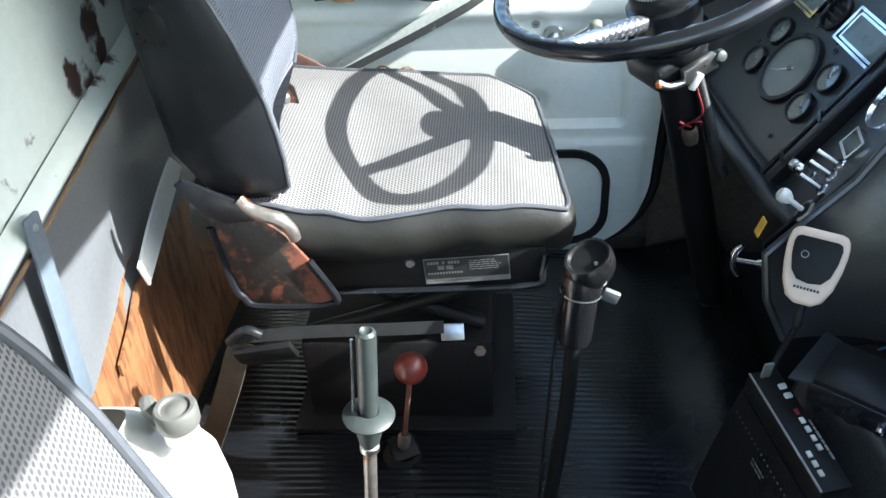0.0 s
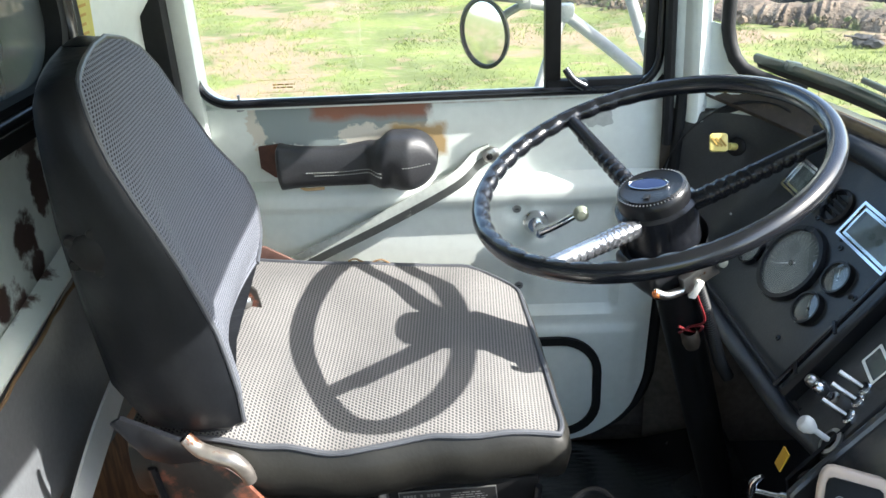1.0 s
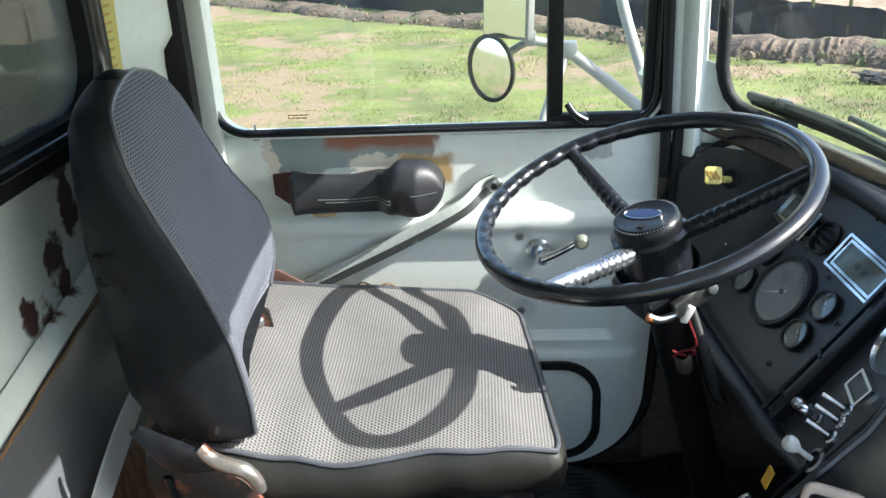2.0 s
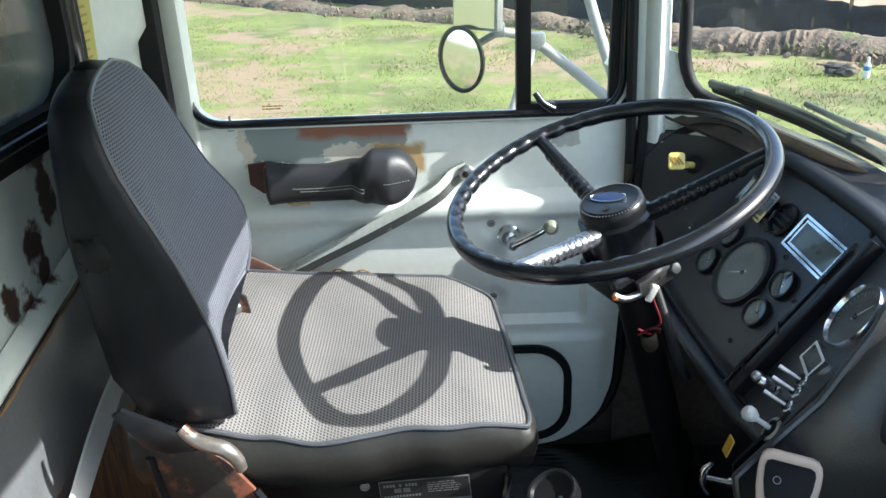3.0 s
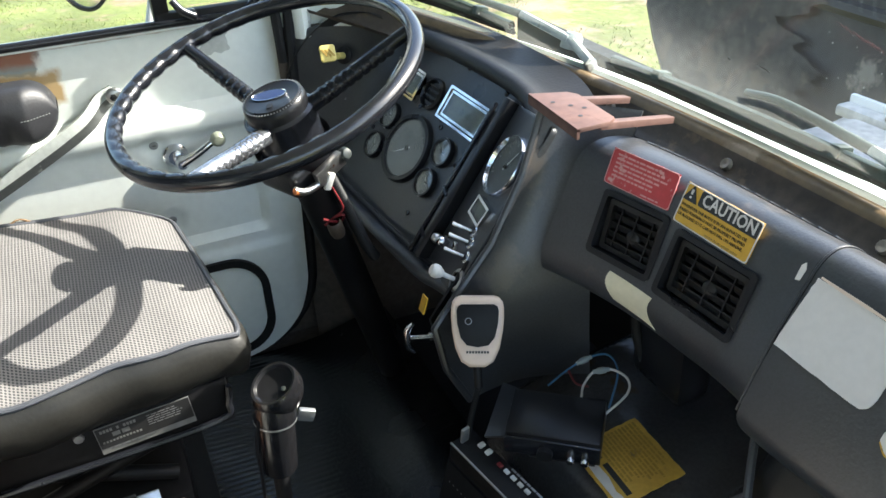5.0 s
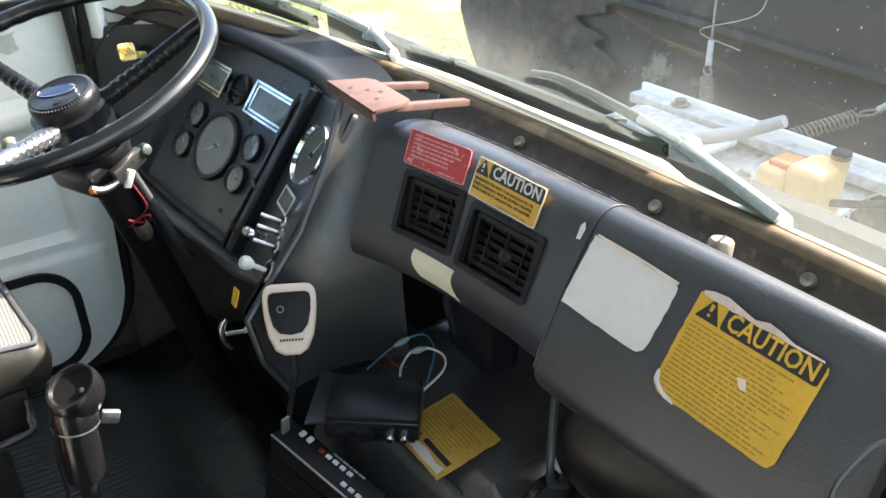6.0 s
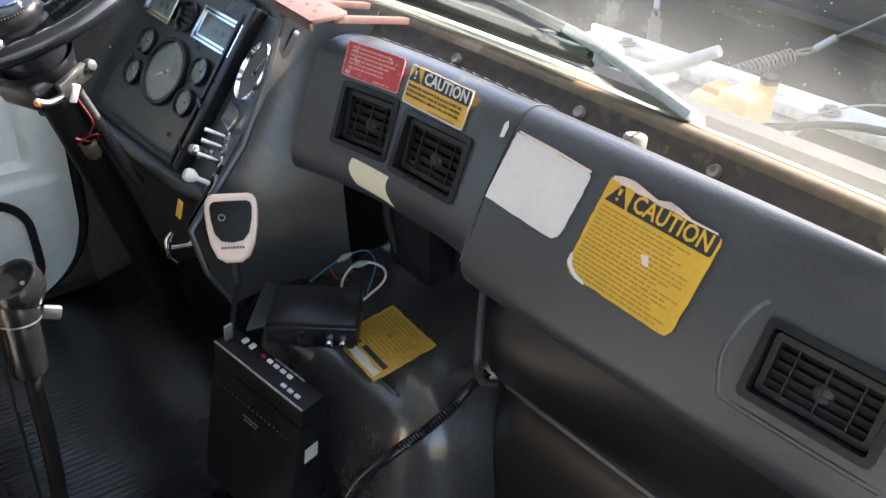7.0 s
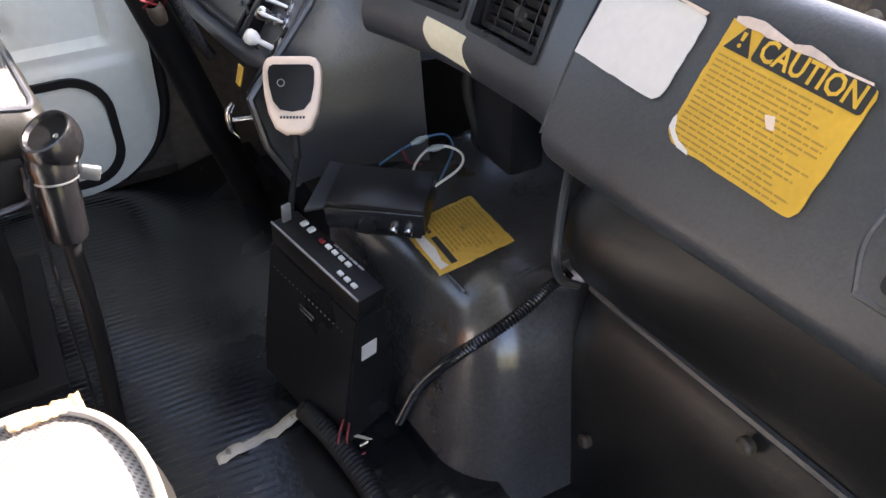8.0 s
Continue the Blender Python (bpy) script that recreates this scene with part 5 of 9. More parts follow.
# ---- outside mirrors on their arms ----
def build_mirrors():
    arm = thing("mirror_arm", (0.47, 1.75, 0.55), "silver tube mirror arms fixed to the door", "mirror bracket")
    joint = (0.325, 1.95, 0.765)
    part("tube", tube([joint, (0.41, 1.92, 0.70), (0.500, 1.86, 0.628)], 0.0115), TUBE_GREY, arm)
    part("tube", tube([(0.44, 1.95, 0.90), (0.43, 1.95, 0.86), (0.470, 1.90, 0.72), (0.503, 1.86, 0.630)], 0.0115), TUBE_GREY, arm)
    part("tube", tube([joint, (0.30, 1.93, 0.70), (0.262, 1.88, 0.60), (0.22, 1.80, 0.48)], 0.0105), TUBE_GREY, arm)
    part("tube", tube([joint, (0.30, 1.955, 0.775), (0.255, 1.96, 0.785)], 0.009), TUBE_GREY, arm)
    part("tube", tube([(0.500, 1.86, 0.628), (0.495, 1.78, 0.595), (0.490, 1.703, 0.585)], 0.0115), TUBE_GREY, arm)
    part("tube", tube([(0.22, 1.80, 0.48), (0.216, 1.75, 0.455), (0.212, 1.703, 0.450)], 0.0105), TUBE_GREY, arm)
    for q in ((0.490, 1.707, 0.585), (0.212, 1.707, 0.450)):
        part("foot_plate", lathe([(0.032, 0), (0.032, 0.004), (0.020, 0.008)], along(q, Vector(q) + Vector((0, 1, 0))), 18), STEEL, arm)
    part("clamp", box((0.040, 0.030, 0.035), at(*joint), 0.006), STEEL, arm)
    part("clamp", box((0.025, 0.025, 0.030), at(0.250, 1.955, 0.790), 0.005), STEEL, arm)
    round_m = thing("round_mirror", (0.185, 1.95, 0.70), "round convex mirror in a dark rim", "mirror")
    facing = Vector((-0.72, -0.66, 0.02)).normalized()
    m = along(Vector((0.172, 1.955, 0.732)), Vector((0.172, 1.955, 0.732)) + facing)
    part("rim", lathe([(0.0, -0.022), (0.045, -0.018), (0.066, -0.004), (0.069, 0.004), (0.062, 0.006), (0.060, 0.002)], m, 36), MATTE_BLACK, round_m)
    part("mirror_glass", lathe([(0.0605, 0.002), (0.045, 0.005), (0.025, 0.0072), (0, 0.008)], m, 36), MIRROR, round_m)
    part("mount", tube([Vector((0.185, 1.962, 0.745)), Vector((0.215, 1.965, 0.765)), Vector((0.25, 1.957, 0.785))], 0.008), STEEL, round_m)
    big = thing("long_mirror", (0.21, 1.96, 0.80), "tall rectangular mirror in a dark steel frame", "mirror")
    facing = Vector((-0.62, -0.75, 0.05)).normalized()
    mb = along(Vector((0.212, 1.965, 0.965)), Vector((0.212, 1.965, 0.965)) + facing)
    x = Vector((0, 0, 1)).cross(facing).normalized()
    mb = axes((0.212, 1.965, 0.955), x, facing.cross(x), facing)
    part("frame", box((0.118, 0.330, 0.022), mb, 0.008), STEEL, big)
    part("mirror_glass", box((0.104, 0.316, 0.003), mb @ at(0, 0, 0.0115)), MIRROR, big)


build_mirrors()

# ---- dashboard ----
def dash_at(y, s):
    """The dashboard's padded face: y across the cab, s up the face; it bends back towards the pod and under at its foot."""
    z = 0.470 + 0.015 * (y - 0.6) + 0.9226 * s
    x = 0.6576 - 0.077 * (y - 0.6) + 0.3857 * s - 0.8 * max(0.0, y - 0.78) ** 2
    pad = 1 - smooth01((y - 0.62) / 0.10)
    x += pad * (0.11 * (z - 0.55) - 0.008 * max(0.0, 1 - ((z - 0.552) / 0.08) ** 2))
    if y > 0.65:
        x += 9.0 * max(0.0, 0.045 - s) ** 2
    return Vector((x, y, z))


def dash_axes(y, s):
    """Rightwards, up and out of the face."""
    a = (dash_at(y - 0.005, s) - dash_at(y + 0.005, s)).normalized()
    b = dash_at(y, s + 0.005) - dash_at(y, s - 0.005)
    b = (b - a * b.dot(a)).normalized()
    return a, b, a.cross(b)


def dash_point(y, s, out=0.0):
    return dash_at(y, s) + (dash_axes(y, s)[2] * out if out else Vector())


def dash_pose(y, s, out=0.0):
    return axes(dash_point(y, s, out), *dash_axes(y, s))


FACE_LOW, FACE_LONG = 0.010, 0.142
VENTS = [(0.824, 0.916, 0.062, 0.136), (0.697, 0.808, 0.058, 0.131), (0.210, 0.319, 0.047, 0.112)]


def dash_skin(y, k):
    """k below 1: the flat face; above 1: over the rounded top to the windscreen."""
    if k <= 1.0:
        if k < 0:
            r = 0.026 if y < 0.650 else 0.016
            turn = min(1.0, -k / 0.75) * 1.45
            _, up, outward = dash_axes(y, FACE_LOW)
            p = dash_point(y, FACE_LOW, -r) + (outward * math.cos(turn) - up * math.sin(turn)) * r
            return p + Vector((0.06, 0, 0.004)) * max(0.0, (-k - 0.75) / 0.25)
        return dash_point(y, FACE_LOW + FACE_LONG * k)
    t = k - 1.0
    a = dash_point(y, FACE_LOW + FACE_LONG)
    end = Vector((base_x(y) - 0.026, y, base_z(y) - 0.018))
    c1 = a + Vector((0.386, 0, 0.922)) * 0.040
    c2 = Vector((lerp(a.x, end.x, 0.50), y, a.z + 0.040))
    u = 1 - t
    return a * u ** 3 + c1 * (3 * u * u * t) + c2 * (3 * u * t * t) + end * t ** 3


def build_dash():
    def ks_with(vents):
        ks = [-1.0, -0.75, -0.62, -0.5, -0.38, -0.25, -0.12, 0.0] + steps(0.02, 1.0, 14) + steps(1.04, 2.0, 22)
        for v in vents:
            ks += [(v[2] - FACE_LOW) / FACE_LONG, (v[3] - FACE_LOW) / FACE_LONG]
        return sorted(set(round(k, 4) for k in ks))

    def panel(name, y0, y1, vents, parent):
        ys = steps(y0, y1, 22)
        for v in vents:
            ys += [v[0], v[1]]
        ys = sorted(set(round(y, 4) for y in ys))
        ks = ks_with(vents)

        def hole(i, j):
            for v in vents:
                k0, k1 = (v[2] - FACE_LOW) / FACE_LONG, (v[3] - FACE_LOW) / FACE_LONG
                if v[0] - 1e-4 <= ys[i] and ys[i + 1] <= v[1] + 1e-4 and k0 - 1e-3 <= ks[j] and ks[j + 1] <= k1 + 1e-3:
                    return True
            return False
        part(name, grid(ys, ks, dash_skin, thick=0.004, skip=hole), DASH_PAD, parent, smooth=60)
    dash = thing("dashboard", (0.75, 0.5, 0.45), "dark grey padded vinyl dashboard with worn labels", "dashboard")
    panel("centre_pad", 0.652, 0.972, VENTS[:2], dash)
    panel("passenger_pad", SIDE_Y + 0.02, 0.648, VENTS[2:], dash)
    part("seam", tube([dash_skin(0.650, k) + Vector((0, 0, 0.0005)) for k in steps(-0.05, 1.9, 30)], 0.0013, n=6, steps=0), DASH_PAD, dash)
    # thumb screws on the top of the pad
    for y in (0.556, 0.205):
        m = at(0.800, y, 0.613 + 0.015 * (y - 0.53)) @ pose(0, 0, 0, 0, 8, 20)
        knob = part("thumb_screw", lathe([(0.0, -0.010), (0.0125, -0.010), (0.0125, 0.009), (0.0105, 0.0115), (0, 0.0115)], m, 24), SPRING, dash, "slotted steel thumb screw")
        part("slot", box((0.022, 0.0022, 0.001), m @ at(0, 0, 0.0118)), INK, knob)
    # defroster grille: a dark slot with thin ribs across it
    part("defroster_slot", grid(steps(0.668, 0.955, 30), [1.70, 1.75, 1.80, 1.86], lambda y, k: dash_skin(y, k) + Vector((0, 0, 0.0012))), MATTE_BLACK, dash)
    for k in range(14):
        y = 0.675 + 0.021 * k
        p, q = dash_skin(y, 1.69) + Vector((0, 0, 0.002)), dash_skin(y - 0.010, 1.87) + Vector((0, 0, 0.002))
        part("defroster_rib", tube([p, q], 0.0013, n=5, steps=1), DASH_PAD, dash)
    return dash


build_dash()


def air_vent(v, twin=False):
    y0, y1, s0, s1 = v
    w, h = y1 - y0, s1 - s0
    m = dash_pose((y0 + y1) / 2, (s0 + s1) / 2)
    vent = thing("air_vent", dash_point((y0 + y1) / 2, s0), "black plastic louvred air vent in the dashboard", "air vent", group="dashboard air vents")
    part("frame", ring_plate(rounded(w + 0.006, h + 0.006, 0.006, 3), rounded(w - 0.008, h - 0.008, 0.003, 3), 0.012, m @ at(0, 0, -0.002)), PLASTIC_BLACK, vent)
    duct = bmesh.new()
    for sx, sy, px, py in ((w, 0.003, 0, h / 2), (w, 0.003, 0, -h / 2), (0.003, h, w / 2, 0), (0.003, h, -w / 2, 0)):
        box((sx, sy, 0.05), m @ at(px, py, -0.028), bm=duct)
    box((w, h, 0.003), m @ at(0, 0, -0.052), bm=duct)
    part("duct", duct, PLASTIC_BLACK, vent)
    # the louvre cassette stands inside the frame
    part("cassette", ring_plate(rounded(w - 0.012, h - 0.012, 0.004, 3), rounded(w - 0.024, h - 0.024, 0.002, 3), 0.010, m @ at(0, 0, -0.010) @ pose(0, 0, 0, 6)), VENT_BLACK, vent)
    rows = 5
    for k in range(rows):
        yy = -h / 2 + 0.010 + (h - 0.020) * (k + 0.5) / rows
        part("slat", box((w - 0.022, 0.010, 0.0020), m @ at(0, yy, -0.012) @ pose(0, 0, 0, 34), 0.0006), VENT_BLACK, vent)
    for k in range(3):
        xx = -w / 2 + w * (k + 1) / 4
        part("fin", box((0.0016, h - 0.022, 0.010), m @ at(xx, 0, -0.013)), VENT_BLACK, vent)
    part("thumb_wheel", lathe([(0.0, 0.0), (0.006, 0.0006), (0.0085, -0.001), (0.0095, -0.004)], m @ at(0.002, -0.004, -0.009) @ pose(0, 0, 0, 0, 12, 0), 20), VENT_BLACK, vent)


for v in VENTS:
    air_vent(v)
rim = thing("vent_surround", dash_point(0.24, 0.02), "moulded raised edge beside the passenger vent", "trim")
part("edge", tube([dash_point(0.334, 0.034, -0.0022), dash_point(0.345, 0.070, -0.0016), dash_point(0.338, 0.108, -0.0018), dash_point(0.330, 0.122, -0.0022)], 0.0032, n=8), DASH_PAD, rim)
part("edge", tube([dash_point(0.334, 0.034, -0.0022), dash_point(0.27, 0.033, -0.0020), dash_point(0.195, 0.033, -0.0022)], 0.0035, n=8), DASH_PAD, rim)


# ---- labels on the dashboard ----
def ragged(w, h, seed, amount, n=14):
    """An outline of a worn label."""
    rng = random.Random(seed)
    out = []
    for (x0, y0), (x1, y1) in (((w / 2, -h / 2), (w / 2, h / 2)), ((w / 2, h / 2), (-w / 2, h / 2)), ((-w / 2, h / 2), (-w / 2, -h / 2)), ((-w / 2, -h / 2), (w / 2, -h / 2))):
        for k in range(n):
            t = k / n
            out.append((lerp(x0, x1, t) + rng.uniform(-amount, amount), lerp(y0, y1, t) + rng.uniform(-amount, amount)))
    return out


def text_bars(w, h, rows, seed, m, thick=0.0005, fill=0.45, full=0.97):
    """Lines of unreadable print as plain bars, word by word."""
    rng = random.Random(seed)
    bm = bmesh.new()
    for k in range(rows):
        y = h / 2 - h * (k + 0.5) / rows
        x, end = -w / 2, -w / 2 + w * rng.uniform(0.72, full)
        while x < end:
            word = min(rng.uniform(0.0035, 0.012), end - x)
            box((word, h / rows * fill, thick), m @ at(x + word / 2, y, 0), bm=bm)
            x += word + 0.0016
    return bm


def label_warning_triangle(m, size, sticker, back, front):
    t = [(-size * 0.58, -size * 0.5), (size * 0.58, -size * 0.5), (0, size * 0.55)]
    part("warning_triangle", slab(t, 0.0006, m, 0), back, sticker)
    bm = slab([(-size * 0.06, -0.06 * size), (size * 0.06, -0.06 * size), (size * 0.09, size * 0.25), (-size * 0.09, size * 0.25)], 0.0006, m @ at(0, 0, 0.0006))
    lathe([(0, 0.0003), (size * 0.075, 0.0003), (size * 0.075, -0.0003)], m @ at(0, -size * 0.24, 0.0006), 12, bm=bm)
    part("exclamation_mark", bm, front, sticker)


def snip(outline, w, h, cuts):
    """Cuts corners off an outline; cuts: (side, side, width, height) of each."""
    out = []
    for x, y in outline:
        for sx, sy, cx, cy in cuts:
            a, b = (sx * x - (w / 2 - cx)) / cx, (sy * y - (h / 2 - cy)) / cy
            if a > 0 and b > 0 and a + b > 1:
                a, b = a / (a + b), b / (a + b)
                x, y = sx * (w / 2 - cx + a * cx), sy * (h / 2 - cy + b * cy)
        out.append((x, y))
    return out


def label(name, y, s, w, h, mat, text, seed, rag=0.0006, tilt=0.0, out=0.0016, cuts=()):
    st = thing(name, dash_point(y, s - h / 2), text, "sticker")
    m = dash_pose(y, s, out) @ pose(0, 0, 0, 0, 0, tilt)
    part("sheet", slab(snip(ragged(w, h, seed, rag), w, h, cuts), 0.0012, m), mat, st, smooth=0)
    return st, m @ at(0, 0, 0.0011)


st, m = label("large_caution_sticker", 0.4535, 0.1070, 0.1275, 0.1005, LABEL_YELLOW, "large worn yellow caution sticker with rows of fine print", 3, rag=0.0006, tilt=-3.2, cuts=((-1, -1, 0.010, 0.006), (1, -1, 0.008, 0.002), (1, 1, 0.003, 0.005)))
part("banner", slab(rounded(0.094, 0.0205, 0.003, 3), 0.0006, m @ at(0.0145, 0.0395, 0)), INK, st)
part("heading", letters("CAUTION", 0.0165, m @ at(0.0145, 0.0395, 0.0005), width=0.085, bold=0.0004), LABEL_YELLOW, st)
label_warning_triangle(m @ at(-0.0465, 0.0400, 0), 0.021, st, INK, LABEL_YELLOW)
part("printing", text_bars(0.118, 0.074, 17, 5, m @ at(0, -0.011, -0.0002), fill=0.34), INK_BROWN, st)
part("torn_paper", slab([(-0.0632, -0.030), (-0.0605, -0.034), (-0.058, -0.040), (-0.050, -0.0455), (-0.038, -0.0485), (-0.036, -0.0515), (-0.0475, -0.0508), (-0.0560, -0.0465), (-0.0638, -0.0405), (-0.0645, -0.033)], 0.0008, m), LABEL_WHITE, st, "torn white paper corner")
part("torn_paper", slab([(-0.060, 0.0495), (-0.048, 0.0485), (-0.036, 0.0495), (-0.030, 0.0480), (-0.018, 0.0492), (-0.004, 0.0480), (0.010, 0.0495), (0.030, 0.0488), (0.058, 0.0498), (0.057, 0.0515), (0.030, 0.0510), (0.016, 0.0545), (0.004, 0.0560), (-0.008, 0.0520), (-0.024, 0.0550), (-0.038, 0.0575), (-0.052, 0.0560), (-0.061, 0.0530)], 0.0008, m), PEELED_PINK, st, "peeled pinkish paper edge")
part("scratch", slab([(-0.006, 0.004), (0.002, 0.006), (0.007, -0.003), (0.001, -0.004), (-0.003, 0.000)], 0.0007, m @ at(0.008, -0.002, 0)), CREAM, st)

st, m = label("small_caution_sticker", 0.769, 0.160, 0.107, 0.0455, LABEL_YELLOW, "yellow and black caution sticker above the vents", 8, rag=0.0004, tilt=-1)
part("banner", slab(rounded(0.084, 0.0175, 0.003, 3), 0.0006, m @ at(0.011, 0.0130, 0)), INK, st)
part("heading", letters("CAUTION", 0.0135, m @ at(0.011, 0.0130, 0.0005), width=0.074, bold=0.0004), LABEL_WHITE, st)
label_warning_triangle(m @ at(-0.043, 0.0130, 0), 0.018, st, INK, LABEL_WHITE)
part("border", ring_plate(rounded(0.107, 0.0455, 0.003, 4), rounded(0.1045, 0.0430, 0.003, 4), 0.0007, m), LABEL_WHITE, st, "worn white edge")
for k, words in enumerate(("WHENEVER THE BODY IS IN AN ELEVATED OR", "RAISED POSITION IT MUST BE PROPERLY PROPPED", "OR BLOCKED SO IT CAN NOT FALL ON ANYONE.")):
    part("printing", letters(words, 0.0034, m @ at(-0.004, -0.0015 - 0.0055 * k, -0.0001), width=0.094), INK, st)
part("small_print", text_bars(0.05, 0.004, 1, 2, m @ at(0.018, -0.0195, -0.0002)), INK_BROWN, st)

st, m = label("red_instruction_sticker", 0.8815, 0.1655, 0.096, 0.042, LABEL_RED, "scratched red instruction sticker with pale print", 11, rag=0.0006, tilt=-1)
part("border", ring_plate(rounded(0.0965, 0.0425, 0.004, 4), rounded(0.0948, 0.0408, 0.004, 4), 0.0008, m), INK_PINK, st)
part("printing", text_bars(0.080, 0.030, 6, 9, m @ at(0, 0.003, -0.0002), fill=0.42), INK_PINK, st)
part("printing", text_bars(0.03, 0.004, 1, 12, m @ at(0.022, -0.0175, -0.0002)), INK_PINK, st)

st, m = label("blank_white_label", 0.5910, 0.1210, 0.1065, 0.0755, LABEL_WHITE, "blank peeling white paper label on the dashboard", 21, rag=0.0005, tilt=-3.4, cuts=((1, -1, 0.006, 0.008), (1, 1, 0.003, 0.007)))
part("peeled_edge", slab([(-0.050, 0.0385), (-0.02, 0.0375), (0.02, 0.0382), (0.051, 0.0365), (0.052, 0.0395), (0.0, 0.0410), (-0.050, 0.0405)], 0.0009, m @ at(0, 0, 0.0004)), CREAM, st, "brown stained torn edge")
st = thing("small_white_patch", dash_point(0.83, 0.015), "small cream paper patch below the vents", "sticker")
part("sheet", grid(steps(0, 1, 10), steps(0, 1, 8), lambda u, v: dash_point(lerp(0.872, 0.805, u) - 0.014 * (1 - v) ** 2 + 0.004 * math.sin(math.pi * v), lerp(0.017, 0.050, v) - 0.004 * u * (1 - 0.4 * v) - 0.010 * max(0.0, u - 0.8) * (1 - v), 0.0012), thick=0.0008), CREAM_PAPER, st, smooth=0)
chip = thing("paint_chip", dash_point(0.66, 0.17), "small pale peeled spot on the dashboard", "mark")
part("flake", slab([(-0.0025, -0.009), (0.002, -0.008), (0.003, 0.004), (0.000, 0.010), (-0.003, 0.006)], 0.0012, dash_pose(0.6605, 0.156, 0.0012)), LABEL_WHITE, chip)

# ---- instrument pod ----
PC = Vector((0.625, 1.340, 0.537))
PN = Vector((-0.801, -0.132, 0.584)).normalized()
PH = (Vector((0, 1, 0)) - PN * PN.y).normalized()
PV = PN.cross(-PH).normalized()
if PV.z < 0:
    PV = -PV


def pod(h, v, out=0.0):
    """A point of the instrument panel: h towards the door, v up the panel."""
    return PC + PH * h + PV * v + PN * out


def pod_pose(h, v, out=0.0):
    return axes(pod(h, v, out), -PH, PV, PN)


RIGHT_OUT = 0.050


def side_rear(s):
    pts = [(0.655, 1.045, 0.665), (0.617, 1.028, 0.588), (0.567, 1.020, 0.504), (0.511, 1.013, 0.446), (0.474, 1.005, 0.410), (0.482, 0.992, 0.350), (0.512, 0.985, 0.290)]
    k = s * (len(pts) - 1)
    i = min(int(k), len(pts) - 2)
    return Vector(pts[i]).lerp(Vector(pts[i + 1]), k - i)


def side_front(s):
    pts = [(0.765, 0.985, 0.660), (0.735, 0.968, 0.625), (0.705, 0.960, 0.560), (0.685, 0.958, 0.500), (0.680, 0.958, 0.440), (0.684, 0.960, 0.370), (0.690, 0.962, 0.285)]
    k = s * (len(pts) - 1)
    i = min(int(k), len(pts) - 2)
    return Vector(pts[i]).lerp(Vector(pts[i + 1]), k - i)


def switch_pose(h, v, out=0.0):
    """The switch panel is turned towards the driver."""
    return pod_pose(-0.236, v, RIGHT_OUT) @ pose(0, 0, 0, 0, -18, 0) @ at(-(h + 0.236) * 1.25, 0, out)


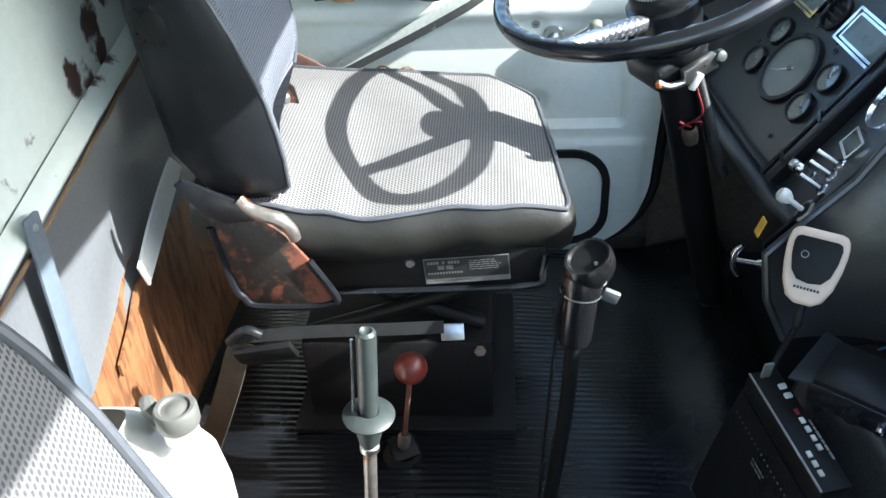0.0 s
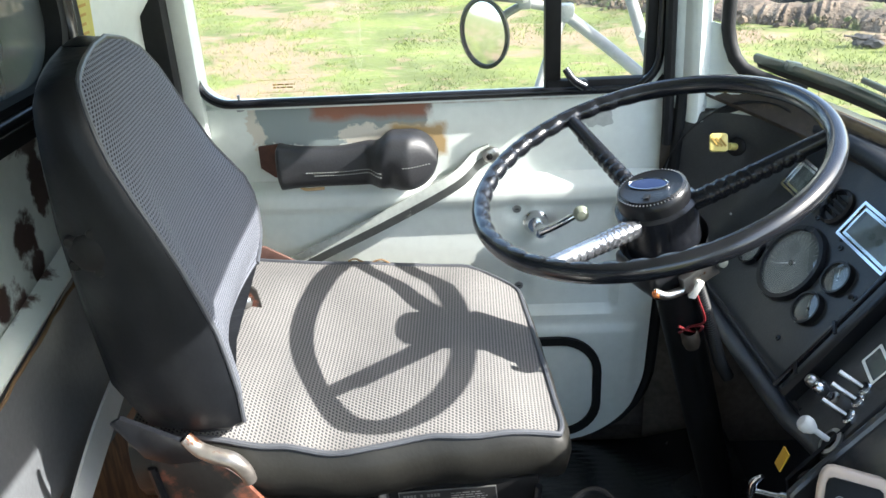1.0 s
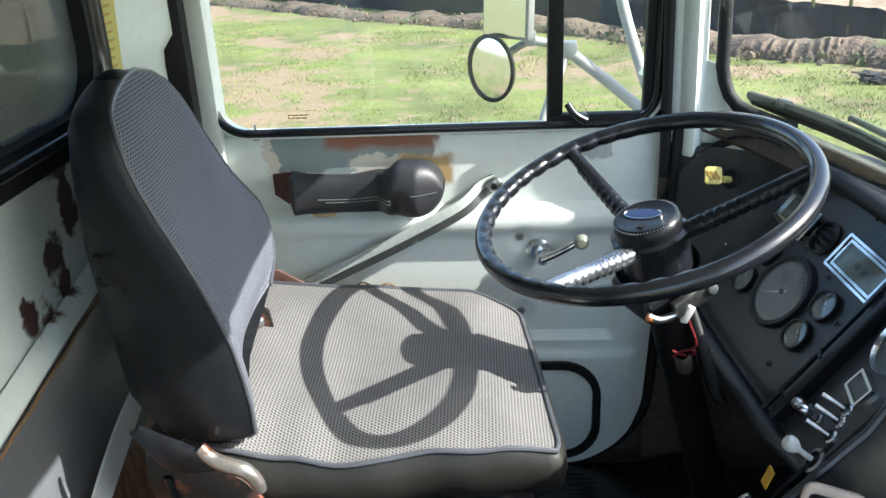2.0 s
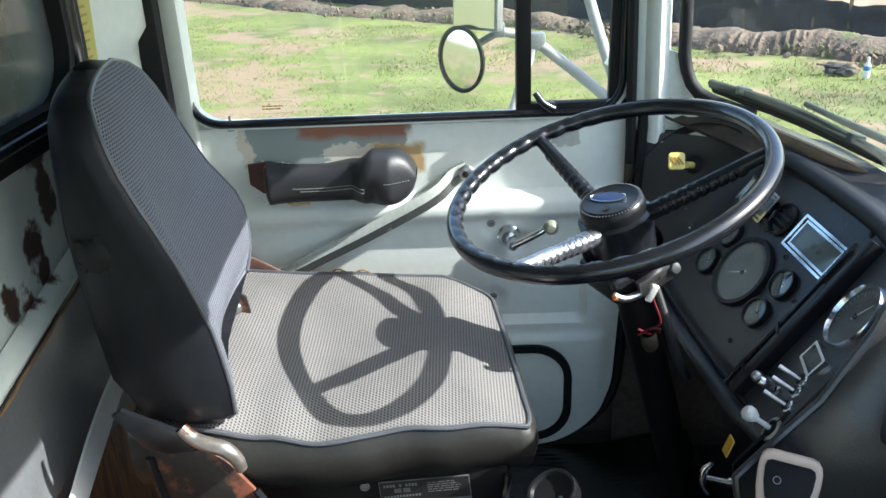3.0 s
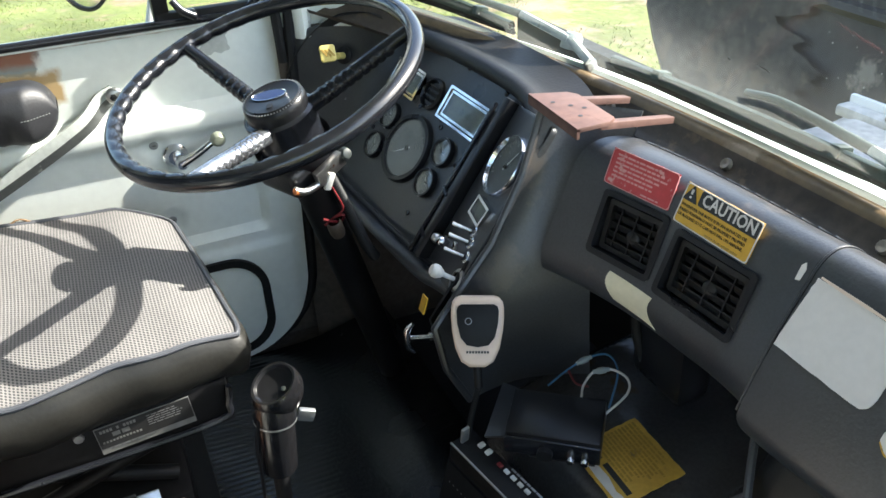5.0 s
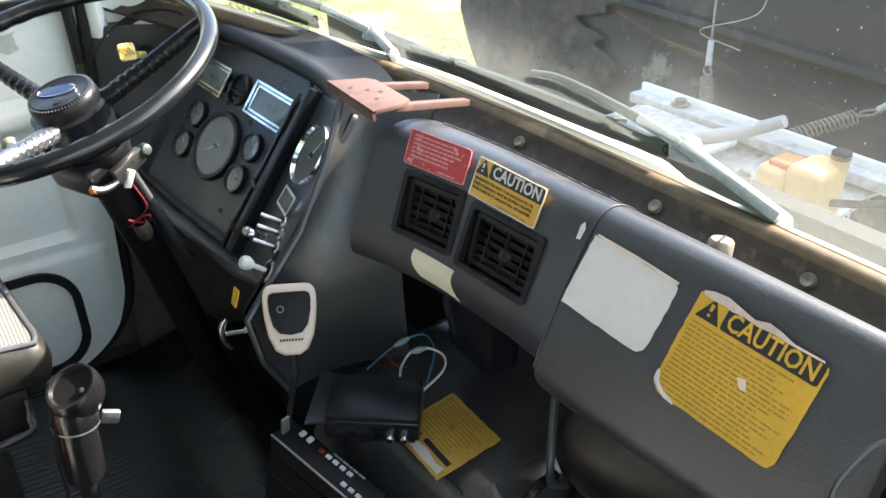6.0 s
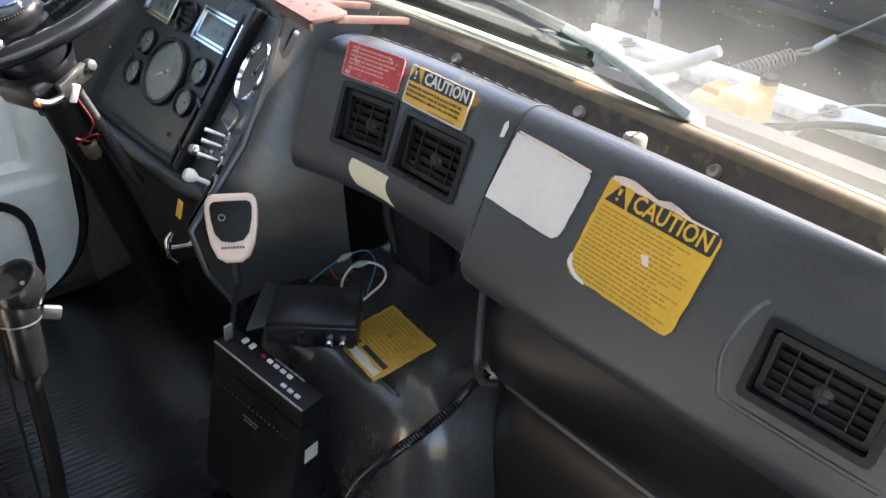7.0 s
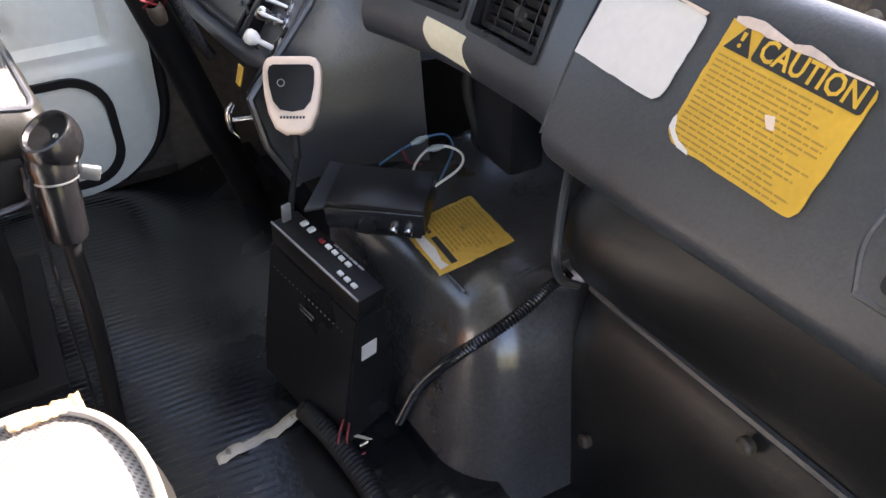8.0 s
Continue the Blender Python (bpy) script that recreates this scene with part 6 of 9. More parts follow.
def build_pod():
    p = thing("instrument_pod", (0.6, 1.3, 0.40), "black instrument pod with gauges before the driver", "instrument panel")
    part("panel", grid(steps(-0.190, 0.180, 12), steps(-0.175, 0.124, 8), lambda h, v: pod(h, v), thick=0.006), PANEL_BLACK, p)
    # left wing with the key switch, turned towards the driver
    part("wing", grid(steps(0, 1, 12), steps(0, 1, 10), lambda t, v: pod(0.180, lerp(-0.175, 0.124, v)).lerp(Vector((lerp(0.430, 0.485, v), 1.626, lerp(0.385, 0.655, v))), t) + Vector((0.030, 0.012, 0)) * math.sin(math.pi * t), thick=0.006), PANEL_BLACK, p)
    # raised strip and side panel
    part("switch_panel", slab(rounded(0.138, 0.262, 0.010, 3), 0.010, switch_pose(-0.236, -0.022, -0.005), 0.003), PANEL_BLACK, p)
    part("switch_panel_edge", box((0.014, 0.262, 0.060), pod_pose(-0.176, -0.022, 0.022), 0.004), PLASTIC_BLACK, p)
    part("trim_strip", box((0.007, 0.250, 0.006), pod_pose(-0.158, -0.03, 0.050), 0.002), GLOSS_BLACK, p)
    part("clip", box((0.018, 0.004, 0.003), pod_pose(-0.164, -0.050, 0.055) @ pose(0, 0, 0, 0, 0, -30)), GLOSS_BLACK, p)
    part("clip", box((0.018, 0.004, 0.003), pod_pose(-0.166, -0.118, 0.055) @ pose(0, 0, 0, 0, 0, -30)), PLASTIC_BLACK, p)
    # the brow round the top, and the rolled lower edge
    brow = [Vector((0.446, 1.624, 0.530)), Vector((0.472, 1.616, 0.595)), Vector((0.508, 1.604, 0.645)), Vector((0.560, 1.588, 0.679)), Vector((0.612, 1.550, 0.682)), pod(0.174, 0.122, 0.030), pod(0.117, 0.131, 0.030), pod(-0.035, 0.138, 0.030), pod(-0.150, 0.137, 0.030), pod(-0.210, 0.124, 0.036), pod(-0.262, 0.100, 0.046), pod(-0.296, 0.070, 0.048)]
    line = curve_points(brow, 8)
    us = list(range(len(line)))
    lip = [(-0.024, -0.034), (-0.023, -0.006), (-0.018, 0.003), (-0.008, 0.005), (0.000, 0.000), (0.004, -0.012), (0.014, -0.040), (0.050, -0.075)]

    def brow_skin(i, k):
        q = line[i]
        d = (line[min(i + 1, len(line) - 1)] - line[max(i - 1, 0)]).normalized()
        outward = d.cross(PN).normalized()
        if outward.dot(q - PC) < 0:
            outward = -outward
        f = lerp(0.06, 1.0, smooth01((i - 30) / 12))
        return q + outward * (lip[k][0] * f) + PN * (lip[k][1] * f)
    def wing_edge(i):
        """The wing's outer edge, up along the door and then over to the panel."""
        t, v = (1.0, lerp(0.45, 1.0, i / 18)) if i < 18 else (lerp(1.0, 0.0, (i - 18) / 22), 1.0)
        return pod(0.180, lerp(-0.175, 0.124, v)).lerp(Vector((lerp(0.430, 0.485, v), 1.626, lerp(0.385, 0.655, v))), t) + Vector((0.030, 0.012, 0)) * math.sin(math.pi * t)
    part("wing_top", grid(list(range(41)), steps(0, 1, 4), lambda i, t: line[i].lerp(wing_edge(i), t)), PANEL_BLACK, p, smooth=60)
    part("brow", grid(us, list(range(len(lip))), brow_skin), BROW_VINYL, p, smooth=60)
    low = curve_points([pod(-0.292, -0.150, 0.046), pod(-0.235, -0.160, 0.042), pod(-0.18, -0.172, 0.030), pod(-0.05, -0.182, 0.012), pod(0.10, -0.185, 0.008), pod(0.200, -0.184, 0.006), Vector((0.470, 1.590, 0.392)), Vector((0.432, 1.626, 0.388))], 6)
    part("lower_lip", tube(low, 0.012, n=10, steps=0), DASH_PAD, p)
    part("groove", tube([q + PV * 0.020 + PN * 0.004 for q in low[10:]], 0.003, n=6, steps=0), INK, p)
    part("under_cover", grid(list(range(len(low))), steps(0, 1, 5), lambda i, t: low[i] + Vector((0.010 + 0.28 * t, 0, -0.010 - 0.03 * t)), thick=0.004), PLASTIC_BLACK, p)
    part("side", grid(steps(0, 1, 24), steps(0, 1, 12), lambda s, t: side_rear(s).lerp(side_front(s), t) + Vector((0, 0.020 * math.sin(math.pi * t), 0)), thick=-0.004), DASH_PAD, p, smooth=60)
    part("side_edge", tube([side_rear(s) for s in steps(0, 1, 24)], 0.0055, n=8, steps=0), DASH_PAD, p)
    part("closeout", grid(steps(0.42, 1, 14), steps(0, 1, 6), lambda s, t: side_rear(s) + Vector((0.004 + 0.10 * t, 0.022 + 0.035 * t, 0)), thick=-0.004), PLASTIC_BLACK, p)
    part("corner_fill", grid(steps(0, 1, 8), steps(0, 1, 5), lambda s, t: side_rear(s * 0.55).lerp(switch_pose(-0.272 - 0.016 * min(1, 3 * s), 0.090 - 0.24 * s, -0.010).translation, t)), PANEL_BLACK, p)
    part("screw", lathe([(0, 0.003), (0.003, 0.002), (0.0045, 0)], pod_pose(-0.090, -0.022, 0), 10), PLASTIC_BLACK, p)
    part("screw", lathe([(0, 0.003), (0.003, 0.002), (0.0045, 0)], pod_pose(-0.005, 0.022, 0), 10), PLASTIC_BLACK, p)
    for h, v in ((0.14, 0.112), (-0.02, 0.116), (-0.125, 0.112)):
        part("screw", lathe([(0, 0.003), (0.004, 0.002), (0.0055, 0)], pod_pose(h, v, 0.012), 10), GLOSS_BLACK, p)
    return p


build_pod()


def round_gauge(m, r, ring, needle, text, cover=GLASS_GAUGE, face=DIAL):
    g = thing("round_gauge", m.translation, text, "gauge")
    w = 1.18 if ring is PLASTIC_BLACK else 1.055
    part("bezel", lathe([(r * w, 0), (r * w, 0.004), (r * (w - 0.04), 0.009), (r * 1.01, 0.009), (r * 0.97, 0.003)], m, 40), ring, g)
    part("dial", lathe([(r * 1.0, 0.0015), (0, 0.0015)], m, 32), face, g)
    bm = bmesh.new()
    for k in range(25):
        a = radians(-30 + 240 * k / 24)
        size = 0.16 if k % 4 == 0 else 0.08
        box((r * size, r * 0.018, 0.0003), m @ pose(0, 0, 0.002, 0, 0, math.degrees(a)) @ at(r * (0.88 - size / 2), 0, 0), bm=bm)
    part("scale", bm, DIAL_MARK, g)
    part("needle", slab([(-r * 0.15, -r * 0.03), (-r * 0.15, r * 0.03), (r * 0.68, 0)], 0.0006, m @ pose(0, 0, 0.0032, 0, 0, needle)), INK_WHITE, g)
    part("hub", lathe([(r * 0.09, 0.002), (r * 0.08, 0.0048), (0, 0.005)], m, 14), PLASTIC_BLACK, g)
    lens = part("glass", lathe([(r * 1.0, 0.0065), (r * 0.6, 0.0072), (0, 0.0075)], m, 32), cover, g)
    lens.visible_shadow = False


round_gauge(pod_pose(0.033, -0.049), 0.050, PLASTIC_BLACK, 215, "large round speedometer in a black bezel")
for h, v in ((0.118, -0.023), (0.118, -0.080), (-0.054, -0.018), (-0.053, -0.073)):
    round_gauge(pod_pose(h, v), 0.0205, PLASTIC_BLACK, 130, "small round dash gauge in a black bezel")
round_gauge(switch_pose(-0.247, 0.030), 0.0430, CHROME, 60, "round pressure gauge in a chrome ring", GLASS_CLEAR, PANEL_BLACK)
round_gauge(pod_pose(0.272, 0.040, 0.004), 0.020, CHROME, 60, "small round gauge in a thin chrome ring")


def framed_gauge(m, w, t, text, dots=True):
    g = thing("rectangular_gauge", m.translation, text, "gauge")
    part("chrome_frame", ring_plate(rounded(w, t, 0.002, 2), rounded(w - 0.008, t - 0.008, 0.001, 2), 0.012, m @ at(0, 0, 0.006)), CHROME, g)
    if dots:
        part("inner_frame", ring_plate(rounded(w - 0.012, t - 0.012, 0.001, 2), rounded(w - 0.020, t - 0.020, 0.001, 2), 0.008, m @ at(0, 0, 0.005)), CHROME, g)
    part("face", box((w - 0.008, t - 0.008, 0.002), m @ at(0, 0, 0.002)), DIAL, g)
    if dots:
        for dx in (-0.011, 0.006):
            part("dial_window", lathe([(0.0055, 0.0005), (0, 0.0008)], m @ at(dx, -0.001, 0.003), 16), GREY_PLASTIC, g)
    lens = part("glass", box((w - 0.010, t - 0.010, 0.001), m @ at(0, 0, 0.009)), GLASS_CLEAR, g)
    lens.visible_shadow = False


framed_gauge(pod_pose(0.119, 0.045), 0.092, 0.052, "rectangular gauge in a bright chrome frame")
framed_gauge(pod_pose(-0.057, 0.051), 0.114, 0.056, "rectangular gauge in a bright chrome frame")
framed_gauge(switch_pose(-0.259, -0.038) @ pose(0, 0, 0, 0, 0, -6), 0.050, 0.030, "small chrome framed switch plate", dots=False)

vent = thing("round_air_vent", pod(0.044, 0.048), "round black swivel air vent in the instrument panel", "air vent")
mv = pod_pose(0.044, 0.048)
part("ring", lathe([(0.027, 0), (0.027, 0.006), (0.023, 0.009), (0.020, 0.004), (0.020, -0.003)], mv, 28), PLASTIC_BLACK, vent)
part("disc", lathe([(0.020, 0.0012), (0, 0.0012)], mv, 24), INK, vent)
for k in range(3):
    part("slat", box((0.034 - 0.006 * abs(k - 1), 0.007, 0.0016), mv @ at(0, (k - 1) * 0.010, 0.004) @ pose(0, 0, 0, 35)), PLASTIC_BLACK, vent)


def toggle(h, v):
    t = thing("toggle_switch", switch_pose(h, v).translation, "chrome toggle switch on the switch panel", "switch", group="toggle switches")
    m = switch_pose(h, v)
    part("collar", lathe([(0.009, 0), (0.009, 0.003), (0.006, 0.004), (0.006, 0.007)], m, 12), CHROME, t)
    part("bat", tube([m @ Vector((0, 0, 0.006)), m @ Vector((-0.005, -0.002, 0.018)), m @ Vector((-0.010, -0.004, 0.032))], lambda k: 0.0022 + 0.0010 * k, n=10), CHROME_WORN, t)


for h, v in ((-0.262, -0.066), (-0.268, -0.080), (-0.276, -0.098)):
    toggle(h, v)


def pull_knob(h, v, length, r, mat, text, plate):
    k = thing("pull_knob", switch_pose(h, v).translation, text, "knob")
    m = switch_pose(h, v)
    part("plate", lathe([(plate, 0), (plate, 0.003), (plate * 0.7, 0.004)], m, 24), CHROME_WORN, k)
    part("stem", tube([m @ Vector((0, 0, 0.002)), m @ Vector((0, 0, length))], 0.0035, steps=1), mat, k)
    part("grip", lathe([(0, length - 0.004), (r * 0.6, length - 0.003), (r, length + 0.004), (r, length + 0.010), (r * 0.7, length + 0.014), (0, length + 0.015)], m, 20), mat, k)


pull_knob(-0.284, -0.130, 0.028, 0.0095, WHITE_PLASTIC, "white pull knob on a round plate", 0.0165)
pull_knob(-0.205, -0.112, 0.006, 0.008, CHROME_WORN, "short chrome knob on the switch panel", 0.009)
pull_knob(-0.236, -0.104, 0.014, 0.0075, CHROME, "bright chrome knob among the toggles", 0.008)
for h, v in ((-0.016, 0.012), (-0.098, -0.020), (-0.05, -0.130), (0.150, -0.058), (0.06, 0.020)):
    screw = thing("panel_screw", pod(h, v), "small black screw in the instrument panel", "screw", group="instrument panel screws")
    part("head", lathe([(0.0042, 0), (0.0038, 0.0016), (0.0016, 0.002), (0.0012, 0.0008), (0, 0.0008)], pod_pose(h, v, 0.0005), 12), GLOSS_BLACK, screw)
lights = thing("light_switch", pod(0.25, -0.06), "chrome headlight lever with white marks beside it", "switch")
part("lever", box((0.034, 0.007, 0.012), pod_pose(0.262, -0.052, 0.012) @ pose(0, 0, 0, 0, 0, 18), 0.002), CHROME, lights)
part("marks", text_bars(0.030, 0.030, 4, 17, pod_pose(0.230, -0.058, 0.002)), INK_WHITE, lights)
key = thing("ignition_key", (0.57, 1.612, 0.585), "ignition key with a square pale yellow fob", "key")
kb = Vector((0.562, 1.574, 0.609))
kd = Vector((-0.62, -0.62, 0.25)).normalized()
part("lock", lathe([(0.015, 0), (0.015, 0.004), (0.010, 0.008), (0, 0.008)], along(kb, kb + kd), 20), MATTE_BLACK, key)
part("stem", tube([kb, kb + kd * 0.030], 0.006, steps=1), KEY_YELLOW, key)
fm = along(kb + kd * 0.046 + Vector((-0.008, 0, 0.006)), kb + kd * 0.046 + Vector((-0.12, -1, 0.55)))
part("fob", slab(rounded(0.027, 0.029, 0.005, 4), 0.008, fm, 0.002), KEY_YELLOW, key, "square yellow plastic fob")
bm = bmesh.new()
for k in range(3):
    box((0.003, 0.016, 0.0004), fm @ at(-0.006 + 0.006 * k, 0, 0.0048) @ pose(0, 0, 0, 0, 0, 35), bm=bm)
part("printing", bm, INK_BROWN, key)
small = thing("yellow_tag", (0.478, 1.015, 0.43), "small yellow tag stuck on the pod edge", "sticker")
part("tag", box((0.002, 0.015, 0.024), at(0.474, 1.040, 0.428) @ pose(0, 0, 0, 0, 18, 0)), LABEL_YELLOW, small)
tp = thing("tee_handle", (0.49, 1.05, 0.364), "chrome T-shaped pull handle under the pod", "handle")
part("sleeve", tube([(0.500, 1.042, 0.366), (0.484, 1.052, 0.363)], 0.0062, steps=1), CHROME, tp)
part("shaft", tube([(0.486, 1.051, 0.363), (0.462, 1.068, 0.358)], 0.0036, steps=1), CHROME, tp)
part("crossbar", tube([(0.466, 1.066, 0.382), (0.459, 1.070, 0.370), (0.458, 1.070, 0.357), (0.459, 1.070, 0.344), (0.466, 1.066, 0.333)], lambda k: 0.0028 + 0.0028 * math.sin(math.pi * k)), CHROME, tp)

# rusted bracket on the dash top
br = thing("rusty_bracket", (0.70, 1.0, 0.65), "pinkish rusty steel bracket with drilled holes", "bracket")
BZ = 0.678
bp = [(0.645, 1.064), (0.635, 0.933), (0.680, 0.933), (0.692, 0.942), (0.698, 1.030), (0.690, 1.045)]
part("plate", slab(bp, 0.006, at(0, 0, BZ), 0.0015), RUST_BRACKET, br)
part("front_lip", slab([(0.645, 1.064), (0.635, 0.933), (0.639, 0.933), (0.649, 1.064)], 0.014, at(0, 0, BZ - 0.004), 0.001), RUST_BRACKET, br)
for a, b in (((0.670, 0.945, BZ - 0.004), (0.808, 0.985, 0.640)), ((0.680, 1.030, BZ - 0.004), (0.790, 1.055, 0.648))):
    a, b = Vector(a), Vector(b)
    d = (b - a).normalized()
    side = d.cross(Vector((0, 0, 1))).normalized()
    part("leg", box(((b - a).length, 0.014, 0.009), axes((a + b) / 2, d, -side, d.cross(-side)), 0.0015), RUST_BRACKET, br)
bm = bmesh.new()
for x, y in ((0.655, 1.02), (0.668, 1.00), (0.660, 0.965), (0.678, 0.985)):
    lathe([(0.003, 0.0002), (0, 0.0002)], at(x, y, BZ + 0.0033), 10, bm=bm)
part("hole", bm, INK, br)


# ---- steering wheel ----
WC = Vector((0.352, 1.254, 0.699))
WN = Vector((-0.287, -0.127, 1.0)).normalized()
WX = (Vector((1, 0, 0)) - WN * WN.x).normalized()
WM = axes(WC, WX, WN.cross(WX), WN) @ Matrix.Scale(0.93, 4)


def build_wheel():
    w = thing("steering_wheel", WC - WN * 0.06, "large black three-spoke steering wheel with finger grips", "steering wheel")
    n = 264
    bm = bmesh.new()
    rings = []
    for i in range(n):
        a = 2 * math.pi * i / n
        grip = 0.0029 * max(0.0, math.cos(a * 44)) * smooth01((0.30 - math.cos(a)) / 0.5)
        ring = []
        for k in range(12):
            b = 2 * math.pi * k / 12
            r = 0.0125 - (grip if math.cos(b) < -0.3 else 0)
            rad = 0.2245 + r * math.cos(b)
            ring.append(bm.verts.new(WM @ Vector((rad * math.cos(a), rad * math.sin(a), r * 1.05 * math.sin(b)))))
        rings.append(ring)
    for i in range(n):
        for k in range(12):
            bm.faces.new((rings[i][k], rings[(i + 1) % n][k], rings[(i + 1) % n][(k + 1) % 12], rings[i][(k + 1) % 12]))
    bmesh.ops.recalc_face_normals(bm, faces=bm.faces[:])
    part("rim", bm, RIM_BLACK, w)
    for a in (110.5, -12.5, -132.5):
        m = WM @ pose(0, 0, 0, 0, 0, a)
        bm = tube([m @ Vector((0.045, 0, -0.066)), m @ Vector((0.10, 0, -0.047)), m @ Vector((0.16, 0, -0.024)), m @ Vector((0.216, 0, -0.004))], lambda k: 0.0125 - 0.003 * k, n=10)
        # the last spoke gets the colour that holds its reflection
        spoke = part("spoke", bm, SPOKE_BRIGHT if a < -100 else GLOSS_BLACK, w)
        ribs = bmesh.new()
        for k in range(9):
            r = 0.072 + 0.0135 * k
            z = -0.0565 + 0.345 * (r - 0.072)
            c = m @ Vector((r, 0, z))
            d = (m.to_3x3() @ Vector((1, 0, 0.345))).normalized()
            lathe([(0.0114 - 0.00016 * k, -0.0056), (0.0130 - 0.0002 * k, -0.002), (0.0130 - 0.0002 * k, 0.002), (0.0114 - 0.00016 * k, 0.0056)], along(c, c + d), 12, bm=ribs)
        part("grip_ribs", ribs, SPOKE_BRIGHT if a < -100 else GLOSS_BLACK, spoke)
    part("hub", lathe([(0.050, -0.125), (0.051, -0.095), (0.053, -0.085), (0.054, -0.058), (0.048, -0.054)], WM, 40), GLOSS_BLACK, w)
    cap = part("horn_cap", lathe([(0.0470, -0.060), (0.0480, -0.044), (0.0460, -0.035), (0.041, -0.031), (0.038, -0.0325), (0, -0.0315)], WM, 44), PLASTIC_BLACK, w, "black padded horn cap")
    bm = bmesh.new()
    for k in range(60):
        a = 2 * math.pi * k / 60
        box((0.0035, 0.0014, 0.001), WM @ pose(0, 0, 0, 0, 0, math.degrees(a)) @ at(0.0438, 0, -0.0330), bm=bm)
    part("stitching", bm, STEEL, cap)
    part("emblem", lathe([(0.0215, 0), (0.0205, 0.0015), (0, 0.002)], WM @ pose(-0.002, 0.008, -0.0325, 0, 0, -30) @ Matrix.Diagonal((1.25, 0.62, 1, 1)), 28), BLUE, cap, "blue oval emblem")
    part("emblem_rim", tube([WM @ pose(-0.002, 0.008, -0.0310, 0, 0, -30) @ Vector((0.0268 * math.cos(t), 0.0134 * math.sin(t), 0)) for t in steps(0, 2 * math.pi * 27 / 28, 27)], 0.0009, n=5, steps=0, closed=True), CHROME, cap)
    part("horn_mark", box((0.008, 0.010, 0.0006), WM @ pose(-0.010, -0.022, -0.0312, 0, 0, -30)), INK, cap)


build_wheel()


def build_column():
    col = thing("steering_column", (0.53, 1.40, 0.0), "black steering column with a taped wiring loom", "steering column")
    top, foot = WC - WN * 0.115, Vector((0.545, 1.415, 0.03))
    part("jacket", tube([top, top.lerp(foot, 0.5), foot], 0.027, n=20), MATTE_BLACK, col)
    part("boot", lathe([(0.056, 0), (0.050, 0.025), (0.036, 0.05), (0.030, 0.06)], along(top, foot) @ at(0, 0, -0.012), 28), PLASTIC_BLACK, col)
    sw = thing("turn_signal_switch", (0.37, 1.33, 0.53), "worn turn signal switch with bare metal and orange tip", "switch")
    c = WC - WN * 0.140
    part("housing", box((0.090, 0.085, 0.045), along(c, c - WN) @ at(0.0, -0.01, 0), 0.012, seg=3), PLASTIC_BLACK, sw)
    q = c + Vector((0.005, -0.058, 0.0))
    part("plate", box((0.052, 0.012, 0.022), axes(q + Vector((0.020, 0.002, 0.004)), Vector((0.85, 0.40, 0.33)).normalized(), Vector((-0.42, 0.9, 0)).normalized(), Vector((0.85, 0.40, 0.33)).normalized().cross(Vector((-0.42, 0.9, 0)).normalized())), 0.002), CHROME_WORN, sw)
    part("bulb", lathe([(0, 0.011), (0.007, 0.009), (0.010, 0.002), (0.008, -0.006)], along(q + Vector((0.046, 0.012, 0.016)), q + Vector((0.07, -0.05, 0.04))), 16), GREY_PLASTIC, sw)
    part("lever", tube([q + Vector((0.004, -0.004, -0.012)), q + Vector((-0.020, -0.012, -0.016)), q + Vector((-0.036, -0.014, -0.010))], 0.0055), CHROME_WORN, sw)
    part("tip", lathe([(0.0045, 0), (0.0055, 0.006), (0.003, 0.009), (0, 0.010)], along(q + Vector((-0.030, -0.014, -0.014)), q + Vector((-0.050, -0.016, -0.002))), 12), RED_ORANGE, sw, "orange lever tip")
    part("tape", box((0.010, 0.006, 0.026), at(*(q + Vector((0.016, -0.006, -0.012)))) @ pose(0, 0, 0, 10, 20, 10), 0.002), WHITE_PLASTIC, sw)
    wires = thing("column_wires", (0.42, 1.30, 0.30), "thin red wires tied along the column", "wire")
    a = q + Vector((0.018, -0.006, -0.020))
    knot = Vector((0.428, 1.272, 0.462))
    part("wire", tube([a, a + Vector((0.014, 0.006, -0.04)), knot], 0.0015, n=6), RED_WIRE, wires)
    part("knot", tube([knot + Vector((-0.016, 0, -0.010)), knot, knot + Vector((0.014, -0.004, 0.002)), knot + Vector((0.012, 0.006, -0.012)), knot + Vector((-0.004, -0.004, -0.004)), knot + Vector((-0.018, -0.006, 0.004))], 0.0019, n=6), RED_WIRE, wires)
    part("cap", lathe([(0.0, -0.004), (0.010, -0.004), (0.012, 0.004), (0.012, 0.022), (0.009, 0.026)], along(knot + Vector((0.004, 0.004, -0.030)), knot + Vector((-0.004, -0.004, 0.0))), 16), COWL_RUST, wires, "dull brown ribbed cap")
    loom = thing("wiring_loom", (0.47, 1.33, 0.30), "black ribbed loom tube hanging beside the column", "hose")
    part("tube", coil_on([(0.425, 1.262, 0.540), (0.455, 1.282, 0.460), (0.482, 1.305, 0.385), (0.502, 1.320, 0.345)], 0.0070, 0.0045, 0.0024), RUBBER, loom)
    ped = thing("brake_pedal", (0.62, 1.28, 0.05), "dark pedal with a ribbed rubber pad on its arm", "pedal")
    part("arm", tube([(0.76, 1.285, 0.36), (0.70, 1.285, 0.24), (0.650, 1.285, 0.13)], 0.011), STEEL, ped)
